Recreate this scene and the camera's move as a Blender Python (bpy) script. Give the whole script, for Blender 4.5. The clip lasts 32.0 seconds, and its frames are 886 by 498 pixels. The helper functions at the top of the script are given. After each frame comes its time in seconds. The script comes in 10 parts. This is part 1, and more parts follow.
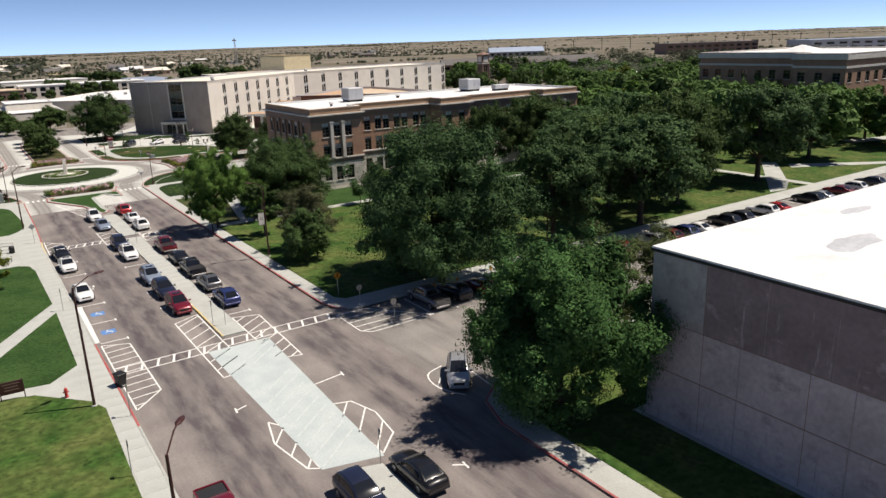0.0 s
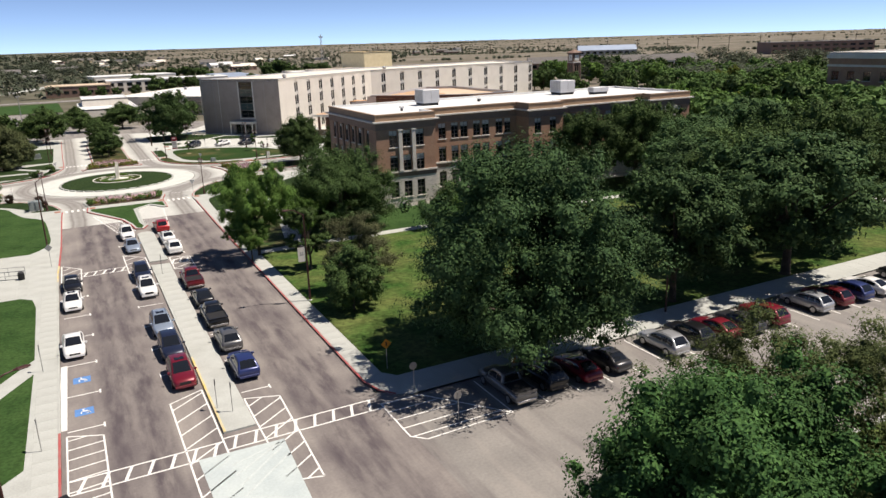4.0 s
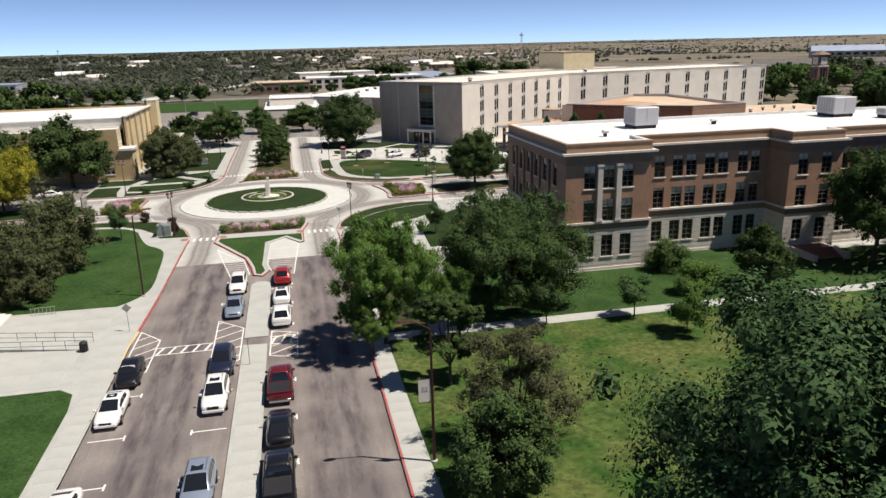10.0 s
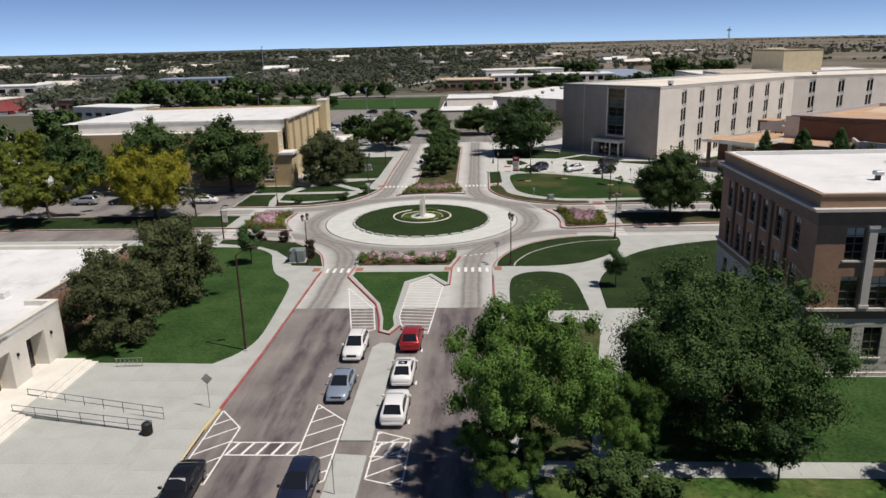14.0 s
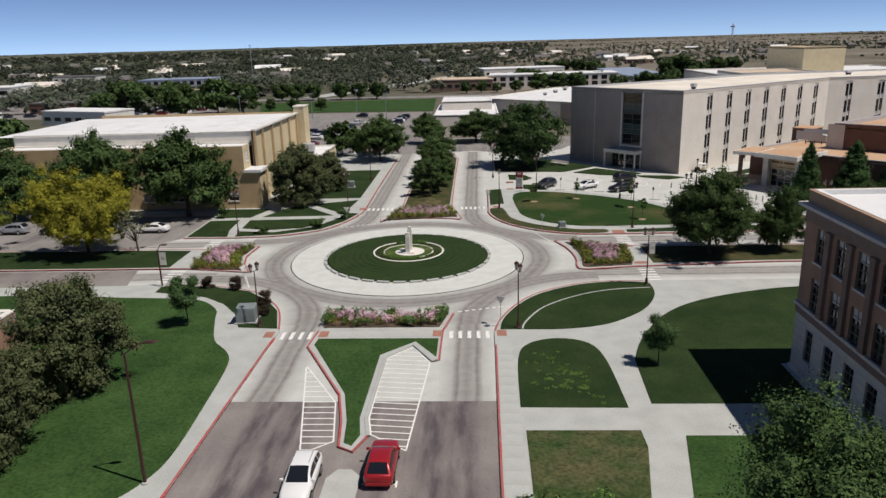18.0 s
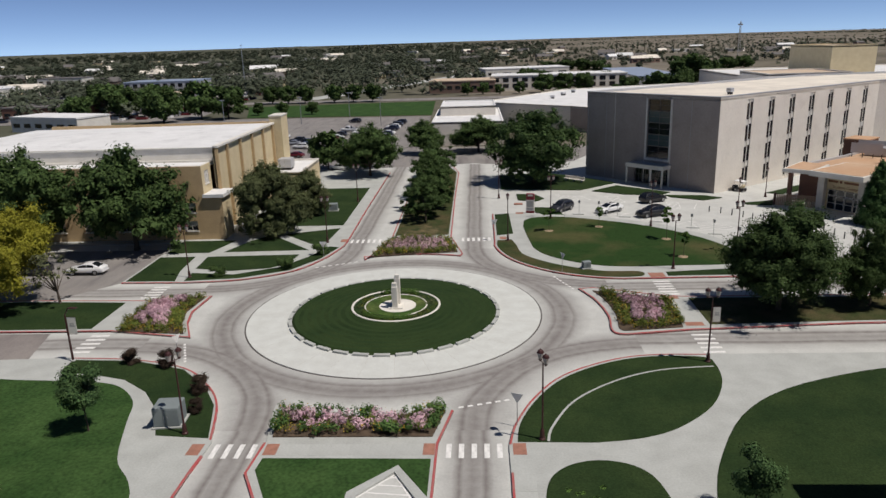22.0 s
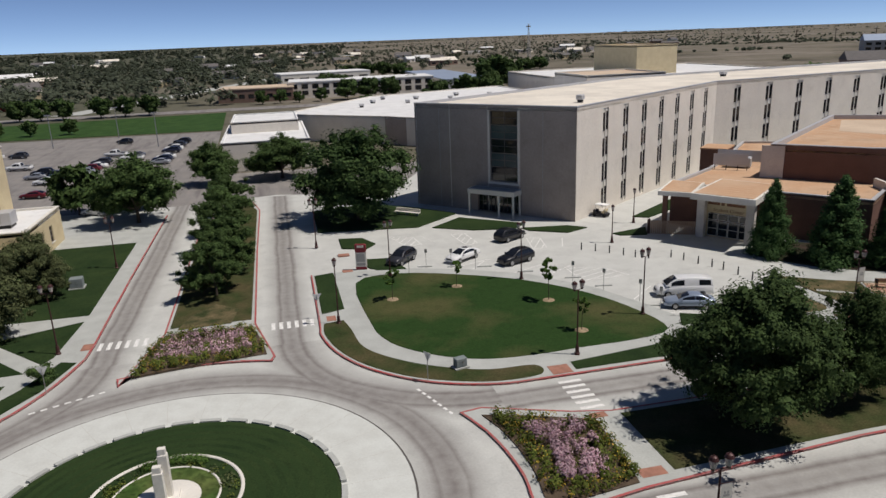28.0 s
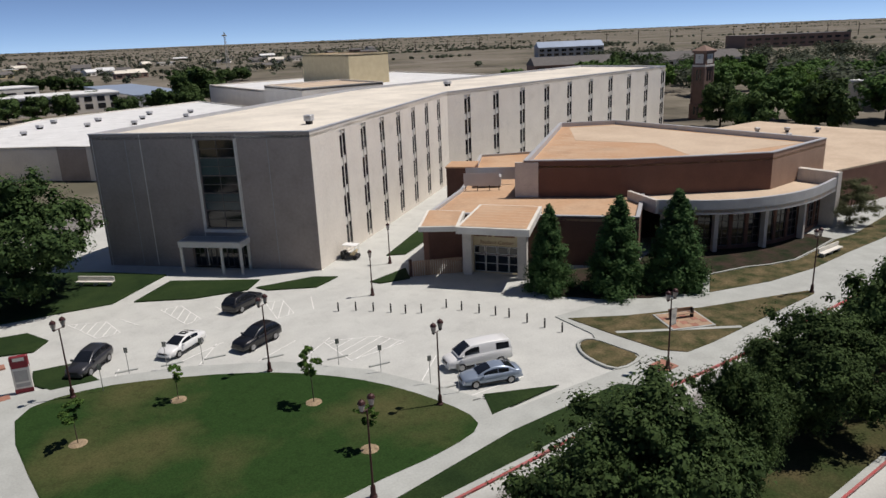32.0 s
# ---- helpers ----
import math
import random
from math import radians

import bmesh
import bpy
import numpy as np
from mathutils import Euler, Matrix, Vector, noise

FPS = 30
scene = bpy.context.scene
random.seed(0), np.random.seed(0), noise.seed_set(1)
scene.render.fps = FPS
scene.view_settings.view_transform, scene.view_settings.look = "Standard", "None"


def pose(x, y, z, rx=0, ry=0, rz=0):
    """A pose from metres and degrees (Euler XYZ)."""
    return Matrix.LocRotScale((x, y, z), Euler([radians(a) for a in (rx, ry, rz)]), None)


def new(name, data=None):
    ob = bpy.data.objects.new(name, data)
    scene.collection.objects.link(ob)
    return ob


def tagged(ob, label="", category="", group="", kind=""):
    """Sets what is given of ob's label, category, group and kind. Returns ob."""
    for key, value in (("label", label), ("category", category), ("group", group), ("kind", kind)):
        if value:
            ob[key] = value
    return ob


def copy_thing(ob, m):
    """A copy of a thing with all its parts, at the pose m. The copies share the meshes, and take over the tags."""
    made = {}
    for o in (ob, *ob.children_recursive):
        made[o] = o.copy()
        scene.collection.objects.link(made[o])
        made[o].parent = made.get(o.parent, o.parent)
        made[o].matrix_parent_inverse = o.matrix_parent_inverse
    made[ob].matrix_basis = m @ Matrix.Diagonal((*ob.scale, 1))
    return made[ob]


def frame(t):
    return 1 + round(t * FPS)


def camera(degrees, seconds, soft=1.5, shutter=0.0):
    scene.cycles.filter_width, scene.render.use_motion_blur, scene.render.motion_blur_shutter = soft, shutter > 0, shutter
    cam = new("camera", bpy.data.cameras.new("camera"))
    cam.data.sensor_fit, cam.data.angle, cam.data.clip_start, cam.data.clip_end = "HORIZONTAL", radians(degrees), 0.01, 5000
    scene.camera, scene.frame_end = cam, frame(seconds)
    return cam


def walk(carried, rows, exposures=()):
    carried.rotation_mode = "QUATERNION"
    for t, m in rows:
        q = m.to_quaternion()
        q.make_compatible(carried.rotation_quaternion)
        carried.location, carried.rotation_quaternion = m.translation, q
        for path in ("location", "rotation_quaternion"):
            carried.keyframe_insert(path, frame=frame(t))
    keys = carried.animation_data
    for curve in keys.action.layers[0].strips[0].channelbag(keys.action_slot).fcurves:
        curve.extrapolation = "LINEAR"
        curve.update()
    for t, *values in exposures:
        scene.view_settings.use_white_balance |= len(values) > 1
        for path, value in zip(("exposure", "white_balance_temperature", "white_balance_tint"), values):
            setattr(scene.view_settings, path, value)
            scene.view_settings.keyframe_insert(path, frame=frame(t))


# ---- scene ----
cam = camera(63.54, 32.0)
# seconds, place in metres, turn in degrees
ROWS = [
    (0.0, 0.067, 0.027, 26.34, 73.64, 1.87, -34.199),
    (0.5, 1.548, 2.111, 26.257, 73.639, 1.865, -33.581),
    (1.0, 2.974, 4.232, 26.19, 73.668, 1.837, -32.884),
    (1.5, 4.396, 6.376, 26.04, 73.678, 1.818, -32.096),
    (2.0, 5.713, 8.451, 25.968, 73.669, 1.79, -31.32),
    (2.5, 7.111, 10.706, 25.895, 73.65, 1.749, -30.495),
    (3.0, 8.464, 13.01, 25.835, 73.643, 1.717, -29.582),
    (3.5, 9.719, 15.199, 25.834, 73.657, 1.653, -28.591),
    (5.5, 14.534, 24.367, 25.999, 73.704, 1.541, -24.427),
    (6.0, 15.653, 26.755, 26.049, 73.716, 1.52, -23.34),
    (6.5, 16.745, 29.1, 26.071, 73.726, 1.475, -22.135),
    (7.0, 17.788, 31.574, 26.148, 73.754, 1.47, -20.94),
    (7.5, 18.795, 33.994, 26.162, 73.761, 1.474, -19.666),
    (8.0, 19.694, 36.313, 26.22, 73.778, 1.491, -18.453),
    (8.5, 20.598, 38.798, 26.193, 73.825, 1.491, -17.133),
    (9.0, 21.476, 41.356, 26.159, 73.863, 1.485, -15.689),
    (9.5, 22.273, 43.729, 26.115, 73.889, 1.469, -13.973),
    (10.0, 23.108, 46.258, 26.072, 73.933, 1.401, -12.09),
    (10.5, 23.852, 48.827, 26.096, 73.946, 1.37, -10.058),
    (11.0, 24.488, 51.469, 26.073, 73.988, 1.315, -7.825),
    (11.5, 25.092, 53.915, 26.079, 73.98, 1.331, -5.68),
    (12.0, 25.651, 56.527, 26.121, 73.98, 1.275, -3.436),
    (12.5, 26.184, 59.159, 26.181, 73.98, 1.288, -1.148),
    (13.0, 26.565, 61.735, 26.322, 73.967, 1.256, 1.144),
    (13.5, 26.897, 64.409, 26.405, 73.985, 1.303, 2.607),
    (14.0, 27.142, 66.887, 26.502, 73.948, 1.359, 2.686),
    (14.5, 27.229, 69.451, 26.6, 73.922, 1.386, 2.657),
    (16.5, 27.279, 79.579, 26.518, 73.835, 1.473, 2.553),
    (17.0, 27.26, 82.124, 26.582, 73.789, 1.493, 2.533),
    (17.5, 27.225, 84.547, 26.659, 73.775, 1.519, 2.532),
    (18.0, 27.206, 87.161, 26.672, 73.772, 1.551, 2.498),
    (18.5, 27.16, 89.725, 26.681, 73.772, 1.564, 2.505),
    (19.0, 27.181, 92.319, 26.706, 73.753, 1.622, 2.496),
    (19.5, 27.142, 94.873, 26.744, 73.737, 1.637, 2.498),
    (20.0, 27.092, 97.379, 26.682, 73.731, 1.666, 2.503),
    (20.5, 26.956, 99.902, 26.636, 73.715, 1.686, 2.519),
    (21.0, 26.929, 102.41, 26.64, 73.71, 1.736, 2.525),
    (21.5, 26.903, 104.919, 26.643, 73.715, 1.747, 2.53),
    (22.0, 26.826, 107.324, 26.595, 73.719, 1.738, 2.535),
    (22.5, 26.727, 109.902, 26.535, 73.734, 1.75, 2.531),
    (23.0, 26.658, 112.381, 26.476, 73.718, 1.742, 2.546),
    (23.5, 26.552, 114.788, 26.358, 73.729, 1.736, 2.54),
    (24.0, 26.478, 117.37, 26.268, 73.728, 1.732, 2.492),
    (24.5, 26.403, 119.893, 26.21, 73.703, 1.793, 1.596),
    (26.5, 26.258, 129.624, 26.064, 73.527, 1.937, -6.132),
    (27.0, 26.353, 132.164, 26.089, 73.495, 1.987, -8.629),
    (27.5, 26.467, 134.614, 26.16, 73.459, 2.026, -11.086),
    (28.0, 26.696, 136.888, 26.11, 73.438, 2.062, -13.284),
    (28.5, 27.077, 139.447, 26.078, 73.414, 2.071, -15.742),
    (29.0, 27.534, 141.827, 26.074, 73.388, 2.097, -18.077),
    (29.5, 28.092, 144.3, 26.088, 73.36, 2.123, -20.572),
    (30.0, 28.728, 146.743, 26.152, 73.341, 2.146, -23.054),
    (30.5, 29.508, 149.137, 26.085, 73.33, 2.214, -25.992),
    (31.0, 30.276, 151.367, 26.065, 73.257, 2.233, -29.838),
    (31.5, 31.197, 153.796, 26.018, 73.256, 2.228, -33.17),
    (32.0, 32.239, 156.114, 25.955, 73.259, 2.223, -36.236),
]
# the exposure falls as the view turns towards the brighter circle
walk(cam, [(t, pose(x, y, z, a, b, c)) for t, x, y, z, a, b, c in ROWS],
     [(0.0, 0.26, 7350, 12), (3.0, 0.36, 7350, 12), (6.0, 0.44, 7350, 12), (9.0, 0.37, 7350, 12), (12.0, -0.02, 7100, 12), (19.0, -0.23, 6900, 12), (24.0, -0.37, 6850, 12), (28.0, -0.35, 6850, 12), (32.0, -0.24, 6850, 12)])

# ---- light ----
SUN_EL, SUN_DIR = radians(62), Vector((0.92, -0.392, 0)).normalized()
world = bpy.data.worlds.new("world")
scene.world = world
world.use_nodes = True
wn = world.node_tree
wn.nodes.clear()
sky = wn.nodes.new("ShaderNodeTexSky")
sky.sky_type = 'NISHITA'
sky.sun_disc = False
sky.sun_elevation = SUN_EL
sky.sun_rotation = math.atan2(SUN_DIR.x, SUN_DIR.y)
sky.altitude = 1000
sky.air_density, sky.dust_density, sky.ozone_density = 0.27, 0.0, 2.5
bg = wn.nodes.new("ShaderNodeBackground")
bg.inputs["Strength"].default_value = 0.15
wo = wn.nodes.new("ShaderNodeOutputWorld")
tc = wn.nodes.new("ShaderNodeTexCoord")
lift = wn.nodes.new("ShaderNodeVectorMath")  # the clear dry air pales less at the horizon than the model's
lift.inputs[1].default_value = (0, 0, 0.014)
unit = wn.nodes.new("ShaderNodeVectorMath")
unit.operation = 'NORMALIZE'
wn.links.new(tc.outputs["Generated"], lift.inputs[0])
wn.links.new(lift.outputs[0], unit.inputs[0])
wn.links.new(unit.outputs[0], sky.inputs[0])
haze = wn.nodes.new("ShaderNodeHueSaturation")  # thin summer haze takes some of the blue
haze.inputs["Saturation"].default_value = 1.02
wn.links.new(sky.outputs[0], haze.inputs["Color"])
wn.links.new(haze.outputs[0], bg.inputs[0])
wn.links.new(bg.outputs[0], wo.inputs[0])
sun_data = bpy.data.lights.new("sun", 'SUN')
sun_data.energy = 4.9
sun_data.angle = radians(0.53)
sun_data.color = (1.0, 0.975, 0.945)
sun = new("sun", sun_data)
to_sun = SUN_DIR * math.cos(SUN_EL) + Vector((0, 0, math.sin(SUN_EL)))
sun.matrix_world = Matrix.Translation((0, 0, 300)) @ to_sun.to_track_quat("Z", "Y").to_matrix().to_4x4()

RNG = random.Random(7)


# ---- geometry helpers ----
class Geo:
    """Collects vertices and faces, then makes one mesh object of them."""

    def __init__(self):
        self.v, self.f, self.m = [], [], []

    def add(self, verts, faces, m=0):
        o = len(self.v)
        self.v.extend(verts)
        for fc in faces:
            self.f.append([o + i for i in fc])
            self.m.append(m)
        return self

    def box(self, x0, y0, z0, x1, y1, z1, m=0):
        return self.add([(x0, y0, z0), (x1, y0, z0), (x1, y1, z0), (x0, y1, z0), (x0, y0, z1), (x1, y0, z1), (x1, y1, z1), (x0, y1, z1)],
                        [(0, 3, 2, 1), (4, 5, 6, 7), (0, 1, 5, 4), (1, 2, 6, 5), (2, 3, 7, 6), (3, 0, 4, 7)], m)

    def bevel_box(self, x0, y0, z0, x1, y1, z1, b, m=0):
        """A box whose upper and side edges are cut."""
        rings = [((0, z0)), ((0, z1 - b)), ((b, z1))]
        vs = []
        for d, z in rings:
            for cx, cy, sx, sy in ((x0, y0, 1, 1), (x1, y0, -1, 1), (x1, y1, -1, -1), (x0, y1, 1, -1)):
                vs += [(cx + sx * (b + d * 0.6), cy + sy * d, z), (cx + sx * d, cy + sy * (b + d * 0.6), z)] if (sx * sy) < 0 else \
                      [(cx + sx * d, cy + sy * (b + d * 0.6), z), (cx + sx * (b + d * 0.6), cy + sy * d, z)]
        fs = []
        for r in range(2):
            for i in range(8):
                j = (i + 1) % 8
                fs.append((r * 8 + i, r * 8 + j, r * 8 + 8 + j, r * 8 + 8 + i))
        fs.append(tuple(range(16, 24)))
        fs.append(tuple(range(7, -1, -1)))
        return self.add(vs, fs, m)

    def prism(self, poly, z0, z1, m=0, side=None, bottom=False):
        poly = ccw(poly)
        n = len(poly)
        self.add([(x, y, z1) for x, y in poly], [tuple(range(n))], m)
        self.add([(x, y, z0) for x, y in poly] + [(x, y, z1) for x, y in poly],
                 [(i, (i + 1) % n, n + (i + 1) % n, n + i) for i in range(n)], m if side is None else side)
        if bottom:
            self.add([(x, y, z0) for x, y in poly], [tuple(range(n - 1, -1, -1))], m)
        return self

    def tube(self, p, q, r0, r1=None, n=8, m=0, caps=True):
        r1 = r0 if r1 is None else r1
        p, q = Vector(p), Vector(q)
        d = (q - p).normalized()
        a = d.orthogonal().normalized()
        b = d.cross(a)
        vs = []
        for c, r in ((p, r0), (q, r1)):
            for i in range(n):
                t = 2 * math.pi * i / n
                vs.append(tuple(c + r * (math.cos(t) * a + math.sin(t) * b)))
        fs = [(i, (i + 1) % n, n + (i + 1) % n, n + i) for i in range(n)]
        if caps:
            fs += [tuple(range(n - 1, -1, -1)), tuple(range(n, 2 * n))]
        return self.add(vs, fs, m)

    def lathe(self, x, y, profile, n=16, m=0):
        """profile: (radius, z) from bottom to top."""
        vs = []
        for r, z in profile:
            for i in range(n):
                t = 2 * math.pi * i / n
                vs.append((x + r * math.cos(t), y + r * math.sin(t), z))
        fs = []
        for k in range(len(profile) - 1):
            for i in range(n):
                j = (i + 1) % n
                fs.append((k * n + i, k * n + j, k * n + n + j, k * n + n + i))
        fs.append(tuple(range((len(profile) - 1) * n, len(profile) * n)))
        fs.append(tuple(range(n - 1, -1, -1)))
        return self.add(vs, fs, m)

    def obox(self, c, h, yaw, m=0):
        """A box round c with half sizes h, turned by yaw radians."""
        ca, sa = math.cos(yaw), math.sin(yaw)
        vs = []
        for dz in (-h[2], h[2]):
            for dx, dy in ((-h[0], -h[1]), (h[0], -h[1]), (h[0], h[1]), (-h[0], h[1])):
                vs.append((c[0] + dx * ca - dy * sa, c[1] + dx * sa + dy * ca, c[2] + dz))
        return self.add(vs, [(0, 3, 2, 1), (4, 5, 6, 7), (0, 1, 5, 4), (1, 2, 6, 5), (2, 3, 7, 6), (3, 0, 4, 7)], m)

    def weld(self):
        """Joins vertices that share a place."""
        seen, idx, out = {}, [], []
        for v in self.v:
            k = (round(v[0], 4), round(v[1], 4), round(v[2], 4))
            if k not in seen:
                seen[k] = len(out)
                out.append(v)
            idx.append(seen[k])
        self.v = out
        self.f = [[idx[i] for i in fc] for fc in self.f]
        return self

    def mesh(self, name, mats, smooth=False):
        me = bpy.data.meshes.new(name)
        me.from_pydata(self.v, [], self.f)
        mats = mats if isinstance(mats, (list, tuple)) else [mats]
        for mt in mats:
            me.materials.append(mt)
        if len(mats) > 1:
            me.polygons.foreach_set("material_index", self.m)
        if smooth:
            me.shade_smooth()
        me.update()
        return me

    def make(self, name, mats, parent=None, label="", smooth=False):
        ob = new(name, self.mesh(name, mats, smooth))
        if parent is not None:
            ob.parent = parent
        if label:
            ob["label"] = label
        return ob


def ccw(poly):
    a = sum(p[0] * q[1] - q[0] * p[1] for p, q in zip(poly, list(poly[1:]) + [poly[0]]))
    return list(poly) if a > 0 else list(poly)[::-1]


def inset(poly, w):
    """The polygon moved inwards by w."""
    poly = ccw(poly)
    n = len(poly)
    out = []
    for i in range(n):
        p0, p1, p2 = Vector(poly[i - 1]), Vector(poly[i]), Vector(poly[(i + 1) % n])
        d0, d1 = (p1 - p0).normalized(), (p2 - p1).normalized()
        n0, n1 = Vector((-d0.y, d0.x)), Vector((-d1.y, d1.x))
        b = n0 + n1
        k = w / max(0.35, 1 + n0.dot(n1)) if b.length > 1e-6 else w
        out.append(tuple(p1 + b * k))
    return out


def smooth_loop(pts, n=5):
    """A closed Catmull-Rom curve through the points."""
    out = []
    c = len(pts)
    for i in range(c):
        p0, p1, p2, p3 = (Vector(pts[(i + k - 1) % c]) for k in range(4))
        for s in range(n):
            t = s / n
            out.append(tuple(0.5 * (2 * p1 + (p2 - p0) * t + (2 * p0 - 5 * p1 + 4 * p2 - p3) * t * t + (3 * p1 - p0 - 3 * p2 + p3) * t ** 3)))
    return out


def smooth_path(pts, n=6):
    """An open Catmull-Rom curve through the points."""
    out = []
    q = [pts[0]] + list(pts) + [pts[-1]]
    for i in range(1, len(q) - 2):
        p0, p1, p2, p3 = (Vector(q[i + k - 1]) for k in range(4))
        for s in range(n):
            t = s / n
            out.append(tuple(0.5 * (2 * p1 + (p2 - p0) * t + (2 * p0 - 5 * p1 + 4 * p2 - p3) * t * t + (3 * p1 - p0 - 3 * p2 + p3) * t ** 3)))
    out.append(tuple(pts[-1]))
    return out


def arc(cx, cy, r, a0, a1, n=24):
    return [(cx + r * math.cos(radians(a0 + (a1 - a0) * i / n)), cy + r * math.sin(radians(a0 + (a1 - a0) * i / n))) for i in range(n + 1)]


def circle(cx, cy, r, n=64):
    return arc(cx, cy, r, 0, 360, n)[:-1]


def empty(name, x=0.0, y=0.0, z=0.0, yaw=0.0, s=1.0):
    ob = new(name)
    ob.empty_display_size = 0.2
    ob.location, ob.rotation_euler, ob.scale = (x, y, z), (0, 0, radians(yaw)), (s, s, s)
    return ob


# ---- materials ----
def material(name, base, rough=0.8, metal=0.0, var=0.12, scale=0.6, fine=9.0, bump=0.15, tint=None, spread=0.0, island=0.0, spec=0.4, stain=0.0, stain_scale=0.15):
    """A surface with mottling at two sizes. tint: a second colour for the large mottling; spread: difference from object to object; island: from piece to piece."""
    m = bpy.data.materials.new(name)
    m.use_nodes = True
    nt = m.node_tree
    nd, ln = nt.nodes, nt.links
    p = nd["Principled BSDF"]
    p.inputs["Roughness"].default_value = rough
    p.inputs["Metallic"].default_value = metal
    p.inputs["Specular IOR Level"].default_value = spec
    tc = nd.new("ShaderNodeTexCoord")
    big = nd.new("ShaderNodeTexNoise")
    big.inputs["Scale"].default_value = scale
    big.inputs["Detail"].default_value = 5
    small = nd.new("ShaderNodeTexNoise")
    small.inputs["Scale"].default_value = fine
    small.inputs["Detail"].default_value = 4
    ln.new(tc.outputs["Object"], big.inputs["Vector"])
    ln.new(tc.outputs["Object"], small.inputs["Vector"])
    mix = nd.new("ShaderNodeMix")
    mix.data_type = 'RGBA'
    t2 = tint if tint else tuple(c * (1 - 1.6 * var) for c in base)
    mix.inputs["A"].default_value = (*base, 1)
    mix.inputs["B"].default_value = (*t2, 1)
    ramp = nd.new("ShaderNodeMapRange")
    ramp.inputs["From Min"].default_value, ramp.inputs["From Max"].default_value = 0.35, 0.65
    ln.new(big.outputs["Fac"], ramp.inputs["Value"])
    ln.new(ramp.outputs[0], mix.inputs["Factor"])
    hsv = nd.new("ShaderNodeHueSaturation")
    ln.new(mix.outputs["Result"], hsv.inputs["Color"])
    val = nd.new("ShaderNodeMapRange")
    val.inputs["From Min"].default_value, val.inputs["From Max"].default_value = 0.25, 0.75
    val.inputs["To Min"].default_value, val.inputs["To Max"].default_value = 1 - var, 1 + var
    ln.new(small.outputs["Fac"], val.inputs["Value"])
    last = val.outputs[0]
    if spread or island:
        if island:
            rnd = nd.new("ShaderNodeNewGeometry").outputs["Random Per Island"]
        else:
            rnd = nd.new("ShaderNodeObjectInfo").outputs["Random"]
        rr = nd.new("ShaderNodeMapRange")
        w = max(spread, island)
        rr.inputs["To Min"].default_value, rr.inputs["To Max"].default_value = 1 - w, 1 + w
        ln.new(rnd, rr.inputs["Value"])
        mm = nd.new("ShaderNodeMath")
        mm.operation = 'MULTIPLY'
        ln.new(last, mm.inputs[0])
        ln.new(rr.outputs[0], mm.inputs[1])
        last = mm.outputs[0]
    if stain:
        st = nd.new("ShaderNodeTexNoise")
        st.inputs["Scale"].default_value = stain_scale
        st.inputs["Detail"].default_value = 8
        st.inputs["Roughness"].default_value = 0.7
        ln.new(tc.outputs["Object"], st.inputs["Vector"])
        sr = nd.new("ShaderNodeMapRange")
        sr.inputs["From Min"].default_value, sr.inputs["From Max"].default_value = 0.52, 0.68
        sr.inputs["To Min"].default_value, sr.inputs["To Max"].default_value = 1.0, 1 - stain
        ln.new(st.outputs["Fac"], sr.inputs["Value"])
        mm = nd.new("ShaderNodeMath")
        mm.operation = 'MULTIPLY'
        ln.new(last, mm.inputs[0])
        ln.new(sr.outputs[0], mm.inputs[1])
        last = mm.outputs[0]
    ln.new(last, hsv.inputs["Value"])
    ln.new(hsv.outputs[0], p.inputs["Base Color"])
    if bump:
        bp = nd.new("ShaderNodeBump")
        bp.inputs["Strength"].default_value = bump
        bp.inputs["Distance"].default_value = 0.02
        ln.new(small.outputs["Fac"], bp.inputs["Height"])
        ln.new(bp.outputs[0], p.inputs["Normal"])
    return m


